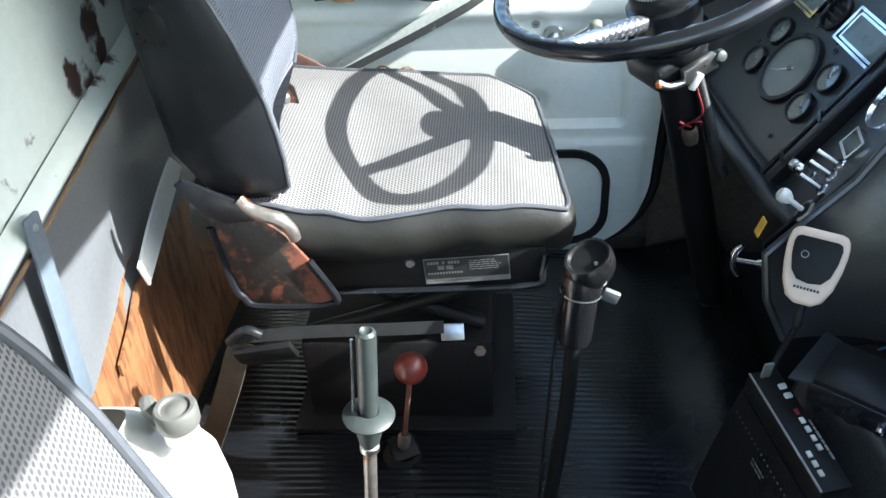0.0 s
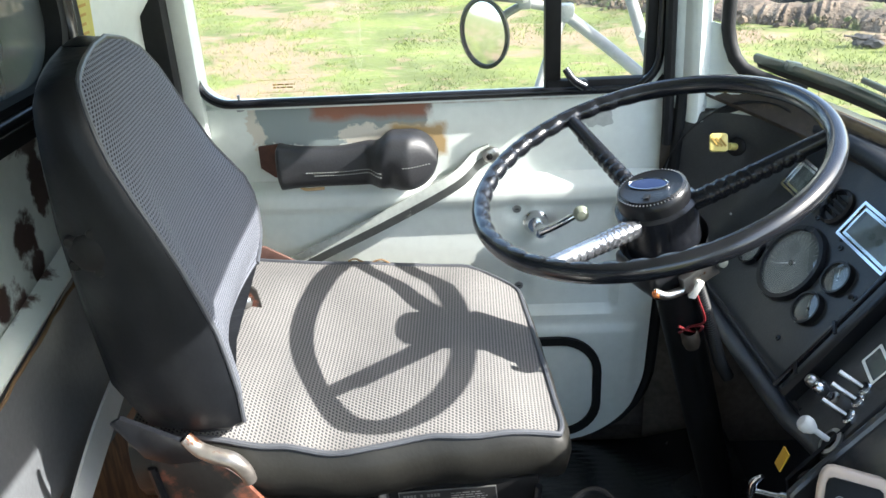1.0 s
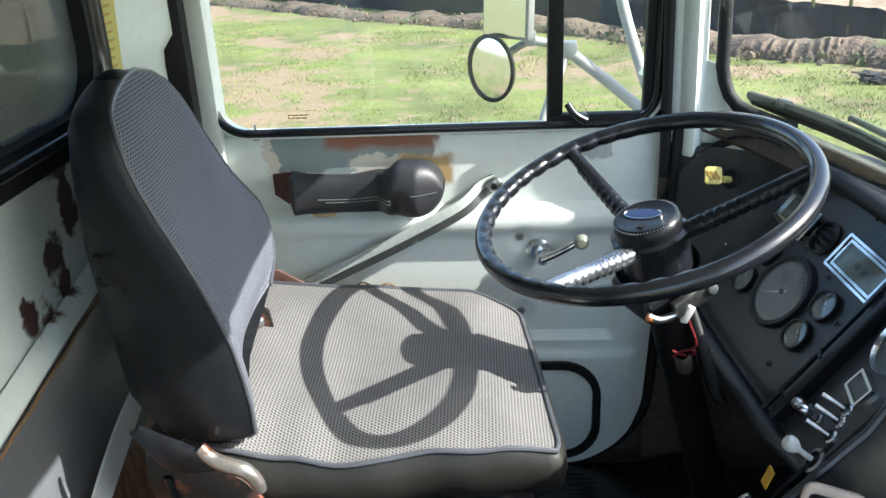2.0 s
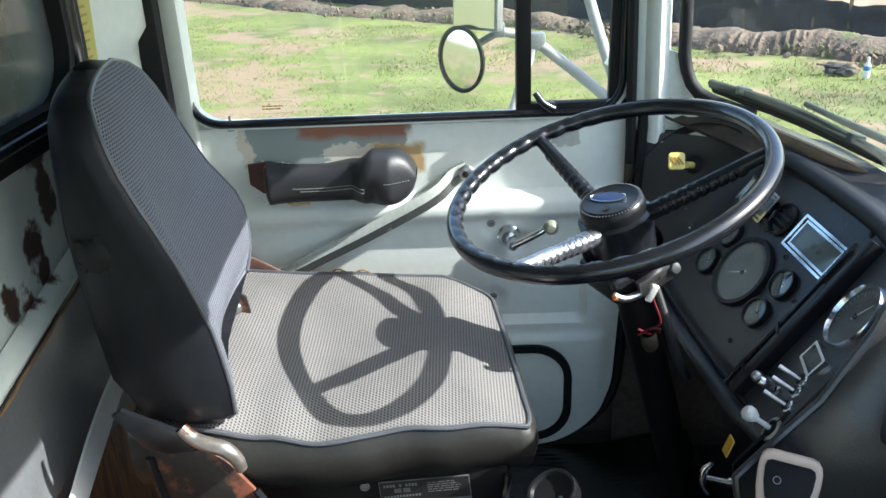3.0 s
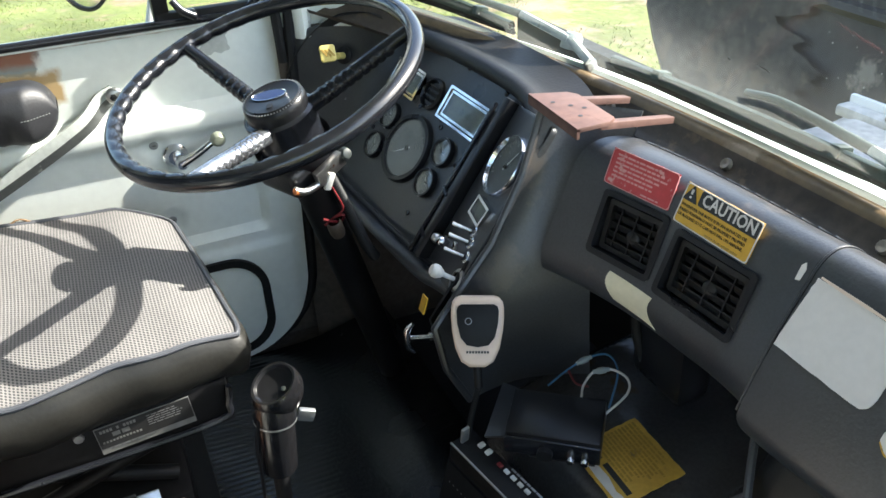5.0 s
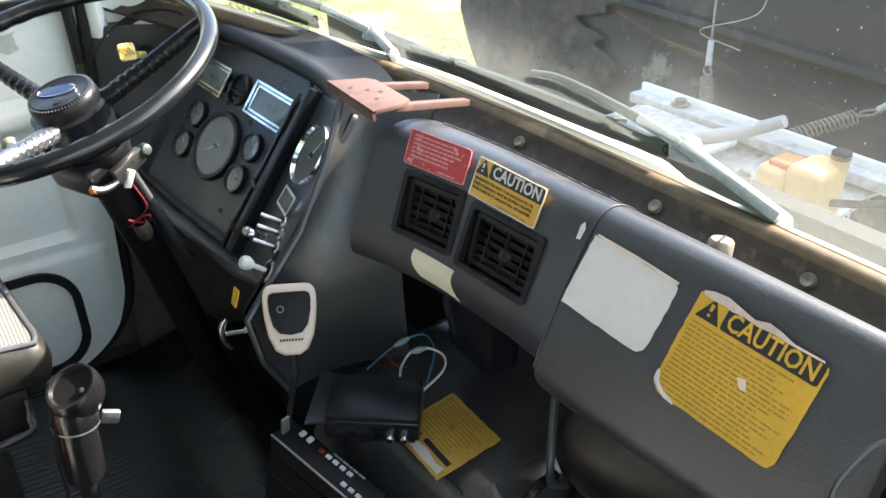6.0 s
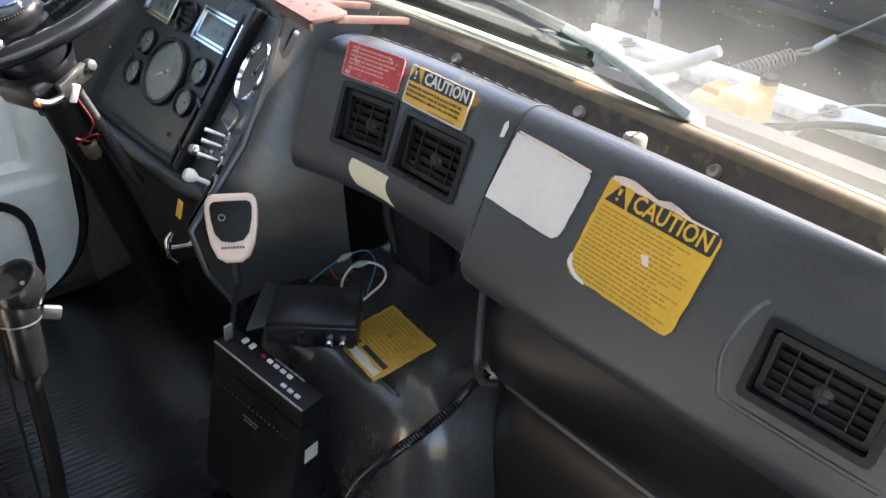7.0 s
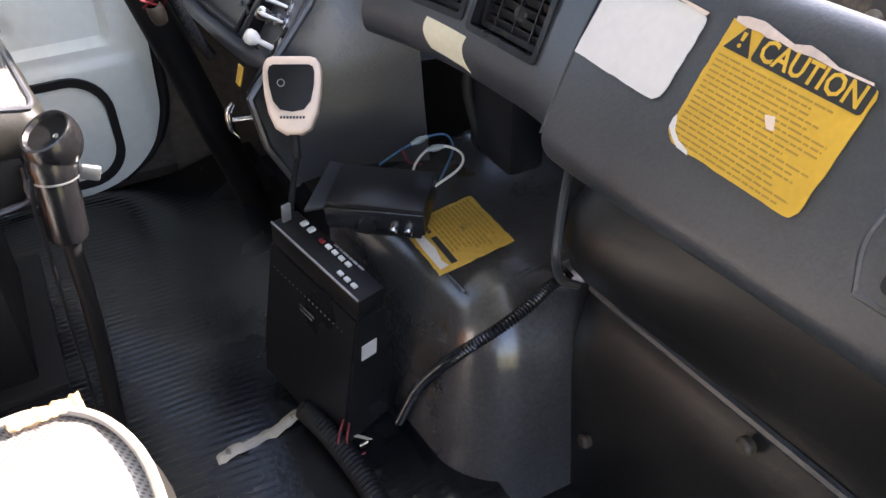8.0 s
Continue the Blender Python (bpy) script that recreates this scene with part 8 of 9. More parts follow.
# ---- engine cover, heater box ----
def build_engine_cover():
    e = thing("engine_cover", (0.72, 0.82, 0.0), "black vinyl engine cover between the footwells", "engine cover")
    prof = [(0.545, -0.01), (0.552, 0.06), (0.562, 0.13), (0.572, 0.195), (0.585, 0.232), (0.606, 0.254), (0.640, 0.266), (0.70, 0.276), (0.80, 0.290), (0.95, 0.300)]

    def skin(v, k):
        """The cover's side runs along y = 0.61, turns a round corner and then forms the face."""
        x, z = prof[k]
        inset = min(x, 0.640) - 0.545
        if v < 0.2:
            p = Vector((lerp(0.95, 0.650, v / 0.2), 0.610 + inset, z))
        elif v < 0.45:
            a = (v - 0.2) / 0.25 * math.pi / 2
            p = Vector((0.650 - (0.100 - inset) * math.sin(a), 0.710 - (0.100 - inset) * math.cos(a), z))
        else:
            p = Vector((0.550 + inset, lerp(0.710, 1.06, (v - 0.45) / 0.55), z))
        if k > 6:
            p.x = max(p.x, lerp(p.x, 0.95, (x - 0.640) / 0.31))
        p.x -= 0.020 * smooth01((p.y - 0.71) / 0.30)
        if p.y > 1.01:
            p.z = lerp(p.z, -0.02, ((p.y - 1.01) / 0.05) ** 2)
        return p + Vector((0.003 * noise.noise((p.y * 18, k, 0)), 0, 0))
    vs = steps(0, 0.2, 6) + steps(0.2, 0.45, 14)[1:] + steps(0.45, 1, 26)[1:]
    part("cover", grid(vs, list(range(len(prof))), skin, thick=0.004), ENGINE_VINYL, e, smooth=70)
    part("hem", tube([skin(v, 5) + Vector((-0.001, 0, 0.002)) for v in steps(0.47, 0.90, 24)], 0.0022, n=6, steps=0), ENGINE_VINYL, e)
    h = thing("heater_box", (0.80, 0.30, 0.0), "dark vinyl heater box under the dashboard", "heater")
    prof2 = [(0.690, -0.01), (0.690, 0.10), (0.692, 0.22), (0.702, 0.266), (0.712, 0.285), (0.714, 0.32), (0.716, 0.36), (0.718, 0.40), (0.73, 0.46)]

    def box_skin(v, k):
        x, z = prof2[k]
        y = lerp(SIDE_Y + 0.02, 0.660, v)
        if z > 0.285:
            x -= 0.052 * smooth01((y - 0.36) / 0.26) * max(0.0, math.sin(math.pi * (z - 0.285) / 0.175)) ** 0.8
        if v > 0.955:
            x += 0.06 * ((v - 0.955) / 0.045) ** 2
        return Vector((x + 0.05 * (0.69 - y), y, z))
    part("case", grid(steps(0, 1, 30), list(range(len(prof2))), box_skin, thick=-0.004), HEATER_BLACK, h, smooth=70)
    # highlights on the box's edges, drawn as beads of lighter vinyl
    part("corner_highlight_bead", tube([(0.706, 0.672, 0.436), (0.694, 0.660, 0.424), (0.672, 0.638, 0.395), (0.655, 0.620, 0.365), (0.656, 0.620, 0.344), (0.672, 0.631, 0.312), (0.700, 0.639, 0.288)], 0.0048, n=8), DASH_PAD, h)
    part("lower_highlight_bead", tube([box_skin(v, 4) + Vector((-0.002, 0, 0)) for v in steps(0.0, 0.965, 14)], 0.0060, n=8, steps=0), DASH_PAD, h)
    for p in ((0.691, 0.588, 0.098), (0.707, 0.397, 0.272)):
        part("bolt", lathe([(0.009, -0.004), (0.009, 0.003), (0.006, 0.006), (0, 0.006)], at(*p) @ pose(0, 0, 0, 0, -88, 0), 12), COWL_RUST, h)
    part("under_dash_bracket", box((0.05, 0.10, 0.12), at(0.745, 0.86, 0.385), 0.010), PLASTIC_BLACK, h)
    part("pipe", tube([(0.72, 0.905, 0.44), (0.715, 0.90, 0.40), (0.73, 0.89, 0.33)], 0.007), RUBBER, h)
    HOSE_LINE = [(0.706, 0.660, 0.288), (0.682, 0.667, 0.272), (0.650, 0.658, 0.264), (0.611, 0.658, 0.248), (0.576, 0.681, 0.210), (0.556, 0.740, 0.122), (0.540, 0.778, 0.030)]
    hose = thing("ribbed_hose", (0.66, 0.72, 0.20), "black corrugated hose along the engine cover", "hose")
    part("hose", coil_on(HOSE_LINE, 0.0054, 0.0042, 0.0020), GLOSS_BLACK, hose)
    part("core", tube(HOSE_LINE, 0.0052, n=8), RUBBER, hose)
    hose2 = thing("ribbed_hose", (0.47, 0.72, 0.02), "thick black corrugated hose lying on the floor", "hose")
    part("hose", coil_on([(0.440, 0.860, 0.030), (0.452, 0.800, 0.034), (0.462, 0.730, 0.030), (0.466, 0.640, 0.026)], 0.0120, 0.0070, 0.0042), RUBBER, hose2)
    part("core", tube([(0.440, 0.860, 0.030), (0.452, 0.800, 0.034), (0.462, 0.730, 0.030), (0.466, 0.640, 0.026)], 0.0115, n=10), RUBBER, hose2)
    scrap = thing("paper_scrap", (0.49, 0.77, 0.02), "small torn white paper scrap by the hose", "paper")
    part("paper", slab([(0, 0), (0.012, 0.004), (0.020, 0.034), (0.014, 0.036), (0.006, 0.018)], 0.0008, at(0.478, 0.765, 0.052) @ pose(0, 0, 0, 25, -30, 200)), LABEL_WHITE, scrap)
    st = thing("engine_cover_sticker", (0.65, 0.79, 0.275), "worn yellow warning sticker on the engine cover", "sticker")
    a = Vector((0.082, -0.003, 0.014)).normalized()
    b = Vector((0, 1, 0)) - a * a.y
    b.normalize()
    right, up = -b, a
    m = axes(Vector((0.642, 0.803, 0.2768)), right, up, right.cross(up))
    part("sheet", slab(ragged(0.110, 0.098, 41, 0.0008), 0.0012, m), LABEL_OCHRE, st, smooth=0)
    part("banner", box((0.056, 0.0075, 0.0008), m @ at(0.018, -0.0250, 0.001)), INK, st)
    part("heading", text_bars(0.034, 0.007, 1, 44, m @ at(-0.030, -0.0250, 0.001), fill=0.7), INK, st)
    part("printing", text_bars(0.100, 0.064, 12, 43, m @ at(0, 0.012, 0.0008), fill=0.55), INK_BROWN, st)
    part("torn_paper", slab([(-0.047, -0.043), (-0.040, -0.030), (-0.02, -0.034), (0.010, -0.032), (0.034, -0.036), (0.046, -0.033), (0.047, -0.044), (0.0, -0.0450)], 0.0008, m @ at(0, 0, 0.0009)), LABEL_WHITE, st, "torn white paper edge")


build_engine_cover()


# ---- radios ----


def build_radios():
    amp = thing("radio_unit", (0.58, 0.87, 0.285), "black two-way radio unit on the engine cover", "radio")
    x = Vector((0.77, -0.635, 0)).normalized()
    y = Vector((0.40, 0.90, 0.14)).normalized()
    y = (y - x * y.dot(x)).normalized()
    m = axes((0.578, 0.868, 0.312), x, y, x.cross(y))
    part("case", box((0.120, 0.074, 0.036), m, 0.004), PLASTIC_BLACK, amp)
    part("front_edge", box((0.120, 0.006, 0.030), m @ at(0, -0.0380, -0.002), 0.002), GLOSS_BLACK, amp)
    part("mount_ear", slab([(0.006, 0.0), (0.035, -0.003), (0.039, 0.076), (0.012, 0.092)], 0.004, m @ at(-0.090, -0.040, 0.002) @ pose(0, 0, 0, 0, -22, 0), 0.001), EAR_GREY, amp)
    part("bracket", box((0.085, 0.050, 0.010), m @ at(0.012, -0.012, -0.022), 0.003), PLASTIC_BLACK, amp)
    for dx in (0.024, 0.042):
        part("knob", lathe([(0.0052, 0), (0.0052, 0.008), (0.004, 0.010), (0, 0.010)], m @ at(dx, -0.0405, -0.008) @ pose(0, 0, 0, 90), 12), CHROME, amp)
    part("knob", lathe([(0.010, 0), (0.010, 0.008), (0, 0.009)], m @ at(-0.008, -0.0405, -0.006) @ pose(0, 0, 0, 90), 16), PLASTIC_BLACK, amp)
    wires = thing("loose_wires", (0.69, 0.88, 0.29), "loose blue and white wires with crimp connectors", "wire")
    part("wire", tube([(0.604, 0.933, 0.318), (0.640, 0.942, 0.325), (0.674, 0.944, 0.332), (0.700, 0.934, 0.334), (0.692, 0.900, 0.330), (0.650, 0.857, 0.319)], 0.0014, n=6), BLUE_WIRE, wires, "blue wire")
    part("wire", tube([(0.631, 0.893, 0.317), (0.644, 0.908, 0.322), (0.666, 0.917, 0.330), (0.686, 0.906, 0.334), (0.695, 0.882, 0.332), (0.680, 0.862, 0.326), (0.633, 0.848, 0.318)], 0.0017, n=6), WHITE_WIRE, wires, "white wire")
    part("wire", tube([(0.640, 0.940, 0.325), (0.638, 0.918, 0.320), (0.650, 0.905, 0.319)], 0.0016, n=6), RED_WIRE, wires)
    for p, q in (((0.655, 0.944, 0.328), (0.678, 0.943, 0.333)), ((0.664, 0.917, 0.330), (0.684, 0.908, 0.334))):
        part("crimp", tube([p, q], lambda k: 0.0046 if 0.2 < k < 0.8 else 0.003, n=10, steps=6), CRIMP, wires, "clear crimp connector")

    cb = thing("upright_radio", (0.48, 0.84, 0.0), "upright black radio box with rows of white buttons", "radio")
    ax = Vector((0.040, -0.150, -0.026)).normalized()
    side = Vector((0.93, 0.26, 0.02))
    side = (side - ax * side.dot(ax)).normalized()
    up = side.cross(ax)
    if up.z < 0:
        up = -up
    mt = axes((0.494, 0.850, 0.2725), ax, -side, ax.cross(-side))
    if mt.to_3x3().col[2].z < 0:
        mt = axes((0.494, 0.850, 0.2725), ax, side, ax.cross(side))
    part("control_head", box((0.170, 0.039, 0.030), mt @ at(0, 0, -0.016), 0.003), MATTE_BLACK, cb)
    part("head_edge", box((0.168, 0.0025, 0.003), mt @ at(0, -0.0190, 0.0), 0.001), STEEL, cb)
    for k in range(5):
        part("button", box((0.0082, 0.0058, 0.003), mt @ at(-0.018 + 0.0125 * k, 0.008, 0.0012), 0.0012), RED_WIRE if k == 0 else INK_GREY, cb)
    for k in range(3):
        part("button", box((0.0082, 0.0058, 0.003), mt @ at(0.038 + 0.0125 * k, -0.008, 0.0012), 0.0012), INK_GREY, cb)
    for k in range(2):
        part("button", box((0.010, 0.0075, 0.004), mt @ at(-0.056 + 0.014 * k, 0.010, 0.0012) @ pose(0, 0, 0, 0, 0, 90), 0.002), INK_GREY, cb)
    part("bracket_tab", box((0.004, 0.012, 0.026), mt @ at(-0.076, -0.002, 0.011), 0.001), STEEL, cb, "bright bent bracket tab")
    part("marks", text_bars(0.07, 0.006, 1, 51, mt @ at(0.03, 0.0165, 0.0004)), STEEL, cb)
    bm = bmesh.new()
    ring = []
    for (w, l, z, dx, dy) in ((0.043, 0.172, -0.031, 0, 0), (0.060, 0.176, -0.10, 0.0, 0), (0.085, 0.180, -0.20, 0.002, 0), (0.095, 0.180, -0.262, 0.004, 0.0)):
        ring.append([bm.verts.new(mt @ Vector((sx * l / 2 + dx, sy * w / 2 + dy, z))) for sx, sy in ((-1, -1), (1, -1), (1, 1), (-1, 1))])
    for lo, hi in zip(ring, ring[1:]):
        for k in range(4):
            bm.faces.new((lo[k], lo[(k + 1) % 4], hi[(k + 1) % 4], hi[k]))
    bm.faces.new(ring[0][::-1])
    bm.faces.new(ring[-1])
    bmesh.ops.recalc_face_normals(bm, faces=bm.faces[:])
    bmesh.ops.bevel(bm, geom=bm.edges[:], offset=0.003, segments=2, affect="EDGES")
    body = part("body", bm, PLASTIC_BLACK, cb)
    dots = bmesh.new()
    for k in range(18):
        lathe([(0.0016, 0), (0, 0.0006)], mt @ at(-0.07 + 0.008 * k, -0.0285, -0.060) @ pose(0, 0, 0, 90), 6, bm=dots)
    part("grille_dots", dots, STEEL, body)
    part("emblem_bars", text_bars(0.030, 0.016, 2, 54, mt @ at(0.0, -0.0305, -0.085) @ pose(0, 0, 0, 90, 0, 0)), STEEL, body)
    part("white_tag", box((0.0012, 0.022, 0.026), mt @ at(0.0895, -0.006, -0.088) @ pose(0, 0, 0, 0, 0, 0)), LABEL_WHITE, cb, "small white paper tag")
    rw = thing("radio_leads", (0.44, 0.78, 0.0), "red power leads at the foot of the radio", "wire")
    part("lead", tube([(0.470, 0.79, 0.060), (0.455, 0.772, 0.050), (0.452, 0.760, 0.034), (0.470, 0.752, 0.030)], 0.0018, n=6), RED_WIRE, rw)
    part("lead", tube([(0.475, 0.785, 0.055), (0.463, 0.766, 0.044), (0.462, 0.752, 0.034), (0.480, 0.748, 0.034)], 0.0018, n=6), RED_WIRE, rw)
    part("terminal", tube([(0.478, 0.756, 0.040), (0.488, 0.752, 0.046)], 0.004, steps=1), CHROME, rw)

    mic = thing("radio_microphone", (0.51, 0.945, 0.40), "cream hand microphone with a dark face hung on the pod", "microphone")
    upv = Vector((0.25, 0.45, 0.86)).normalized()
    face = Vector((-0.33, -0.76, 0.50))
    face = (face - upv * face.dot(upv)).normalized()
    right = upv.cross(face)
    mm = axes((0.508, 0.946, 0.4325), right, upv, face) @ Matrix.Scale(0.975, 4)
    shape = [(-0.022, 0.0450), (0.022, 0.0450), (0.0285, 0.0428), (0.0325, 0.0375), (0.0342, 0.030), (0.0345, 0.018), (0.033, 0.0), (0.029, -0.022), (0.021, -0.040), (0.010, -0.047), (-0.010, -0.047), (-0.021, -0.040), (-0.029, -0.022), (-0.033, 0.0), (-0.0345, 0.018), (-0.0342, 0.030), (-0.0325, 0.0375), (-0.0285, 0.0428)]
    part("shell", slab(shape, 0.030, mm @ at(0, 0, -0.016), 0.006, seg=3), CREAM, mic)
    inner = [(-0.021, 0.0325), (0.021, 0.0325), (0.0255, 0.0300), (0.0272, 0.024), (0.0262, 0.008), (0.0220, -0.010), (0.014, -0.020), (0.0, -0.0225), (-0.014, -0.020), (-0.0220, -0.010), (-0.0262, 0.008), (-0.0272, 0.024), (-0.0255, 0.0300)]
    part("face_panel", slab(inner, 0.004, mm @ at(0, 0.002, 0.0005), 0.001), MATTE_BLACK, mic)
    part("badge", lathe([(0.0045, 0), (0.0045, 0.0008), (0.0038, 0.0008), (0.0036, 0.0002)], mm @ at(-0.012, 0.013, 0.0028), 20), STEEL, mic)
    bars = bmesh.new()
    for k in range(8):
        box((0.0026, 0.0030, 0.0005), mm @ at(-0.0133 + 0.0038 * k, -0.0270, -0.0003), bm=bars)
    part("maker_bars", bars, INK, mic)
    part("cord_boot", tube([mm @ Vector((0, -0.046, -0.014)), mm @ Vector((0.001, -0.062, -0.016)), mm @ Vector((0.002, -0.074, -0.020))], 0.0058), RUBBER, mic)
    part("clip", box((0.022, 0.012, 0.030), mm @ at(0, 0.02, -0.044), 0.003), CHROME_WORN, mic)
    a = mm @ Vector((0.002, -0.074, -0.020))
    drop = Vector((0.478, 0.925, 0.285))
    part("cord", coil_on([a, a.lerp(drop, 0.5) + Vector((-0.001, 0, 0)), drop], 0.0030, 0.0031, 0.0012), RUBBER, mic, "coiled black cord")
    part("cord_tail", tube([drop + Vector((0, 0, 0.004)), (0.462, 0.920, 0.22), (0.452, 0.916, 0.13), (0.452, 0.905, 0.05), (0.460, 0.888, 0.02)], 0.0034, n=8), RUBBER, mic)


build_radios()

# ---- fittings on the driver's door ----
def door_y(x, z):
    return door_depth(x, z)


def build_door_fittings():

    def sect(u):
        """Half height, depth and mid height of the pad along the door: a flared grip that runs into a bulb."""
        x = lerp(-0.184, 0.084, u)
        bulb = smooth01((u - 0.62) / 0.11)
        flare = math.exp(-u / 0.09)
        top = lerp(0.6215 + 0.012 * flare + 0.010 * smooth01((u - 0.35) / 0.3), 0.650, bulb)
        low = lerp(0.556 - 0.004 * flare, 0.5535, bulb)
        end = min(u / 0.03 + 0.35, (1 - u) / 0.17, 1.0)
        hh = (top - low) / 2 * math.sqrt(max(1 - (1 - end) ** 2, 0.02))
        depth = lerp(0.046 + 0.008 * flare, 0.084, smooth01((u - 0.56) / 0.12)) * (0.70 + 0.30 * end)
        return x, (top + low) / 2, hh, depth

    def pad(u, k):
        x, zc, hh, depth = sect(u)
        t = 2 * math.pi * k
        c, s = math.cos(t), math.sin(t)
        c = math.copysign(abs(c) ** 0.62, c)
        s = math.copysign(abs(s) ** 0.72, s)
        # a finger hold under the front of the bulb
        hold = 0.016 * math.exp(-((u - 0.70) / 0.05) ** 2) * smooth01((0.1 - s) / 0.5)
        return Vector((x, DOOR_Y - 0.008 - (depth - hold) * (0.5 - 0.5 * c), zc + hh * s))
    arm = part("armrest", grid(steps(0, 1, 60), steps(0, 1, 28), pad), VINYL_BLACK, DOOR, "black vinyl armrest with white stitching", smooth=70)
    seam = bmesh.new()
    for first, last, drop, count in ((0.19, 0.66, 0.10, 30), (0.24, 0.66, 0.26, 27), (0.80, 0.95, 0.02, 10)):
        for k in range(count):
            u = lerp(first, last, k / (count - 1))
            x, zc, hh, depth = sect(u)
            box((0.0028, 0.0012, 0.0010), at(x, DOOR_Y - 0.0082 - depth * 0.995, zc - hh * drop), bm=seam)
    part("stitching", seam, STRAP_PAINT, arm)
    part("seam_groove", tube([(sect(u)[0], DOOR_Y - 0.0075 - sect(u)[3] * 0.995, sect(u)[1] - sect(u)[2] * 0.18) for u in steps(0.19, 0.67, 16)], 0.0012, n=5, steps=0), INK, arm)
    part("torn_foam", tube([(-0.155, DOOR_Y - 0.03, 0.556), (-0.14, DOOR_Y - 0.04, 0.552), (-0.11, DOOR_Y - 0.04, 0.553)], 0.003, n=6), FOAM, arm)
    part("bracket", slab([(-0.219, 0.621), (-0.178, 0.625), (-0.178, 0.566), (-0.196, 0.566), (-0.219, 0.584)], 0.008, axes((0, DOOR_Y - 0.012, 0), (1, 0, 0), (0, 0, 1), (0, -1, 0)), 0.001), RUST, arm, "rusty mounting plate")
    # pull strap down the door
    st = thing("door_pull_strap", (0.0, 1.60, 0.5), "grey flat steel strap bolted across the door", "strap")
    pts = [Vector((0.176, DOOR_Y - 0.010, 0.594)), Vector((0.150, DOOR_Y - 0.016, 0.583)), Vector((0.110, DOOR_Y - 0.040, 0.554)), Vector((0.0, DOOR_Y - 0.046, 0.497)), Vector((-0.12, DOOR_Y - 0.050, 0.440)), Vector((-0.235, DOOR_Y - 0.058, 0.386))]
    line = curve_points(pts, 6)
    wide = Vector((0.42, 0, -0.90)).normalized()
    width = [0.010, 0.013, 0.0115, 0.0105, 0.0105, 0.0105, 0.0105]
    strap = part("strap", grid(list(range(len(line))), [-1, -0.9, -0.5, -0.1, 0.0], lambda i, k: line[i] + wide * (0.0165 * k) + Vector((0, 0.0015 * abs(k + 0.5), 0)), thick=0.010), STRAP_PAINT, st)
    # shade on the bar's lower half is drawn as a darker strip
    part("lower_face", grid(list(range(len(line))), [0.04, 0.3, 0.7, 1.0], lambda i, k: line[i] + wide * (0.0165 * k) + Vector((0, 0.008 * k, 0)), thick=0.006), STRAP_SHADE, strap, "dark shaded lower face of the strap")
    part("end_cap", lathe([(0.014, 0), (0.014, 0.004), (0.010, 0.007), (0, 0.007)], axes((0.172, DOOR_Y - 0.012, 0.592), (1, 0, 0), (0, 0, 1), (0, -1, 0)), 20), CHROME_WORN, st)
    part("bolt", lathe([(0.006, 0), (0.006, 0.005), (0, 0.006)], axes((0.170, DOOR_Y - 0.018, 0.591), (1, 0, 0), (0, 0, 1), (0, -1, 0)), 6), GLOSS_BLACK, st)
    part("anchor", box((0.030, 0.030, 0.050), at(-0.245, DOOR_Y - 0.075, 0.430), 0.006), PLASTIC_BLACK, st)
    # window crank
    cr = thing("window_crank", (0.25, 1.62, 0.46), "chrome window crank with a round plastic knob", "window crank")
    yb = door_y(0.244, 0.466)
    mh = axes((0.247, yb, 0.466), (1, 0, 0), (0, 0, 1), (0, -1, 0))
    part("rose", lathe([(0.022, 0), (0.022, 0.005), (0.017, 0.010), (0.014, 0.016), (0, 0.016)], mh, 24), CHROME, cr)
    part("boss", lathe([(0.011, 0.014), (0.011, 0.036), (0.008, 0.040), (0, 0.040)], mh @ at(0.006, -0.006, 0), 18), CHROME, cr)
    a, b = mh @ Vector((0.006, -0.006, 0.034)), mh @ Vector((0.072, 0.034, 0.046))
    part("arm", tube([a, lerp(a, b, 0.5) + Vector((0, -0.004, 0)), b], lambda k: 0.0085 - 0.002 * k, n=12), CHROME, cr)
    part("knob", lathe([(0, -0.004), (0.010, -0.003), (0.0135, 0.004), (0.0125, 0.012), (0.008, 0.017), (0, 0.018)], axes(b, (1, 0, 0), (0, 0, 1), (0, -1, 0)), 20), CREAM_GREY, cr, "pale yellowed plastic knob")
    for sx, sz in ((0.215, 0.489), (0.217, 0.339), (0.262, 0.452)):
        sc = thing("door_screw", (sx, door_y(sx, sz), sz), "cross-head screw sunk in the door panel", "screw", group="door screws")
        part("head", lathe([(0.0085, 0), (0.007, 0.003), (0, 0.0035)], axes((sx, door_y(sx, sz) + 0.001, sz), (1, 0, 0), (0, 0, 1), (0, -1, 0)), 14), STEEL, sc)
        part("cross", box((0.006, 0.0016, 0.0006), axes((sx, door_y(sx, sz) - 0.0026, sz), (1, 0, 0), (0, 0, 1), (0, -1, 0))), INK, sc)
    pin = thing("lock_pin", (-0.242, 1.635, 0.684), "small dark lock pin on the door sill", "lock")
    part("stem", lathe([(0.0065, 0), (0.0065, 0.003), (0.0022, 0.004), (0.0022, 0.024), (0.003, 0.026), (0, 0.028)], at(-0.242, DOOR_Y - 0.004, 0.682), 12), STEEL, pin)
    la = thing("vent_window_latch", (0.31, 1.63, 0.71), "black latch of the quarter window", "latch")
    part("pivot", lathe([(0.010, 0), (0.010, 0.010), (0, 0.012)], axes((0.322, DOOR_Y - 0.012, 0.706), (1, 0, 0), (0, 0, 1), (0, -1, 0)), 14), GLOSS_BLACK, la)
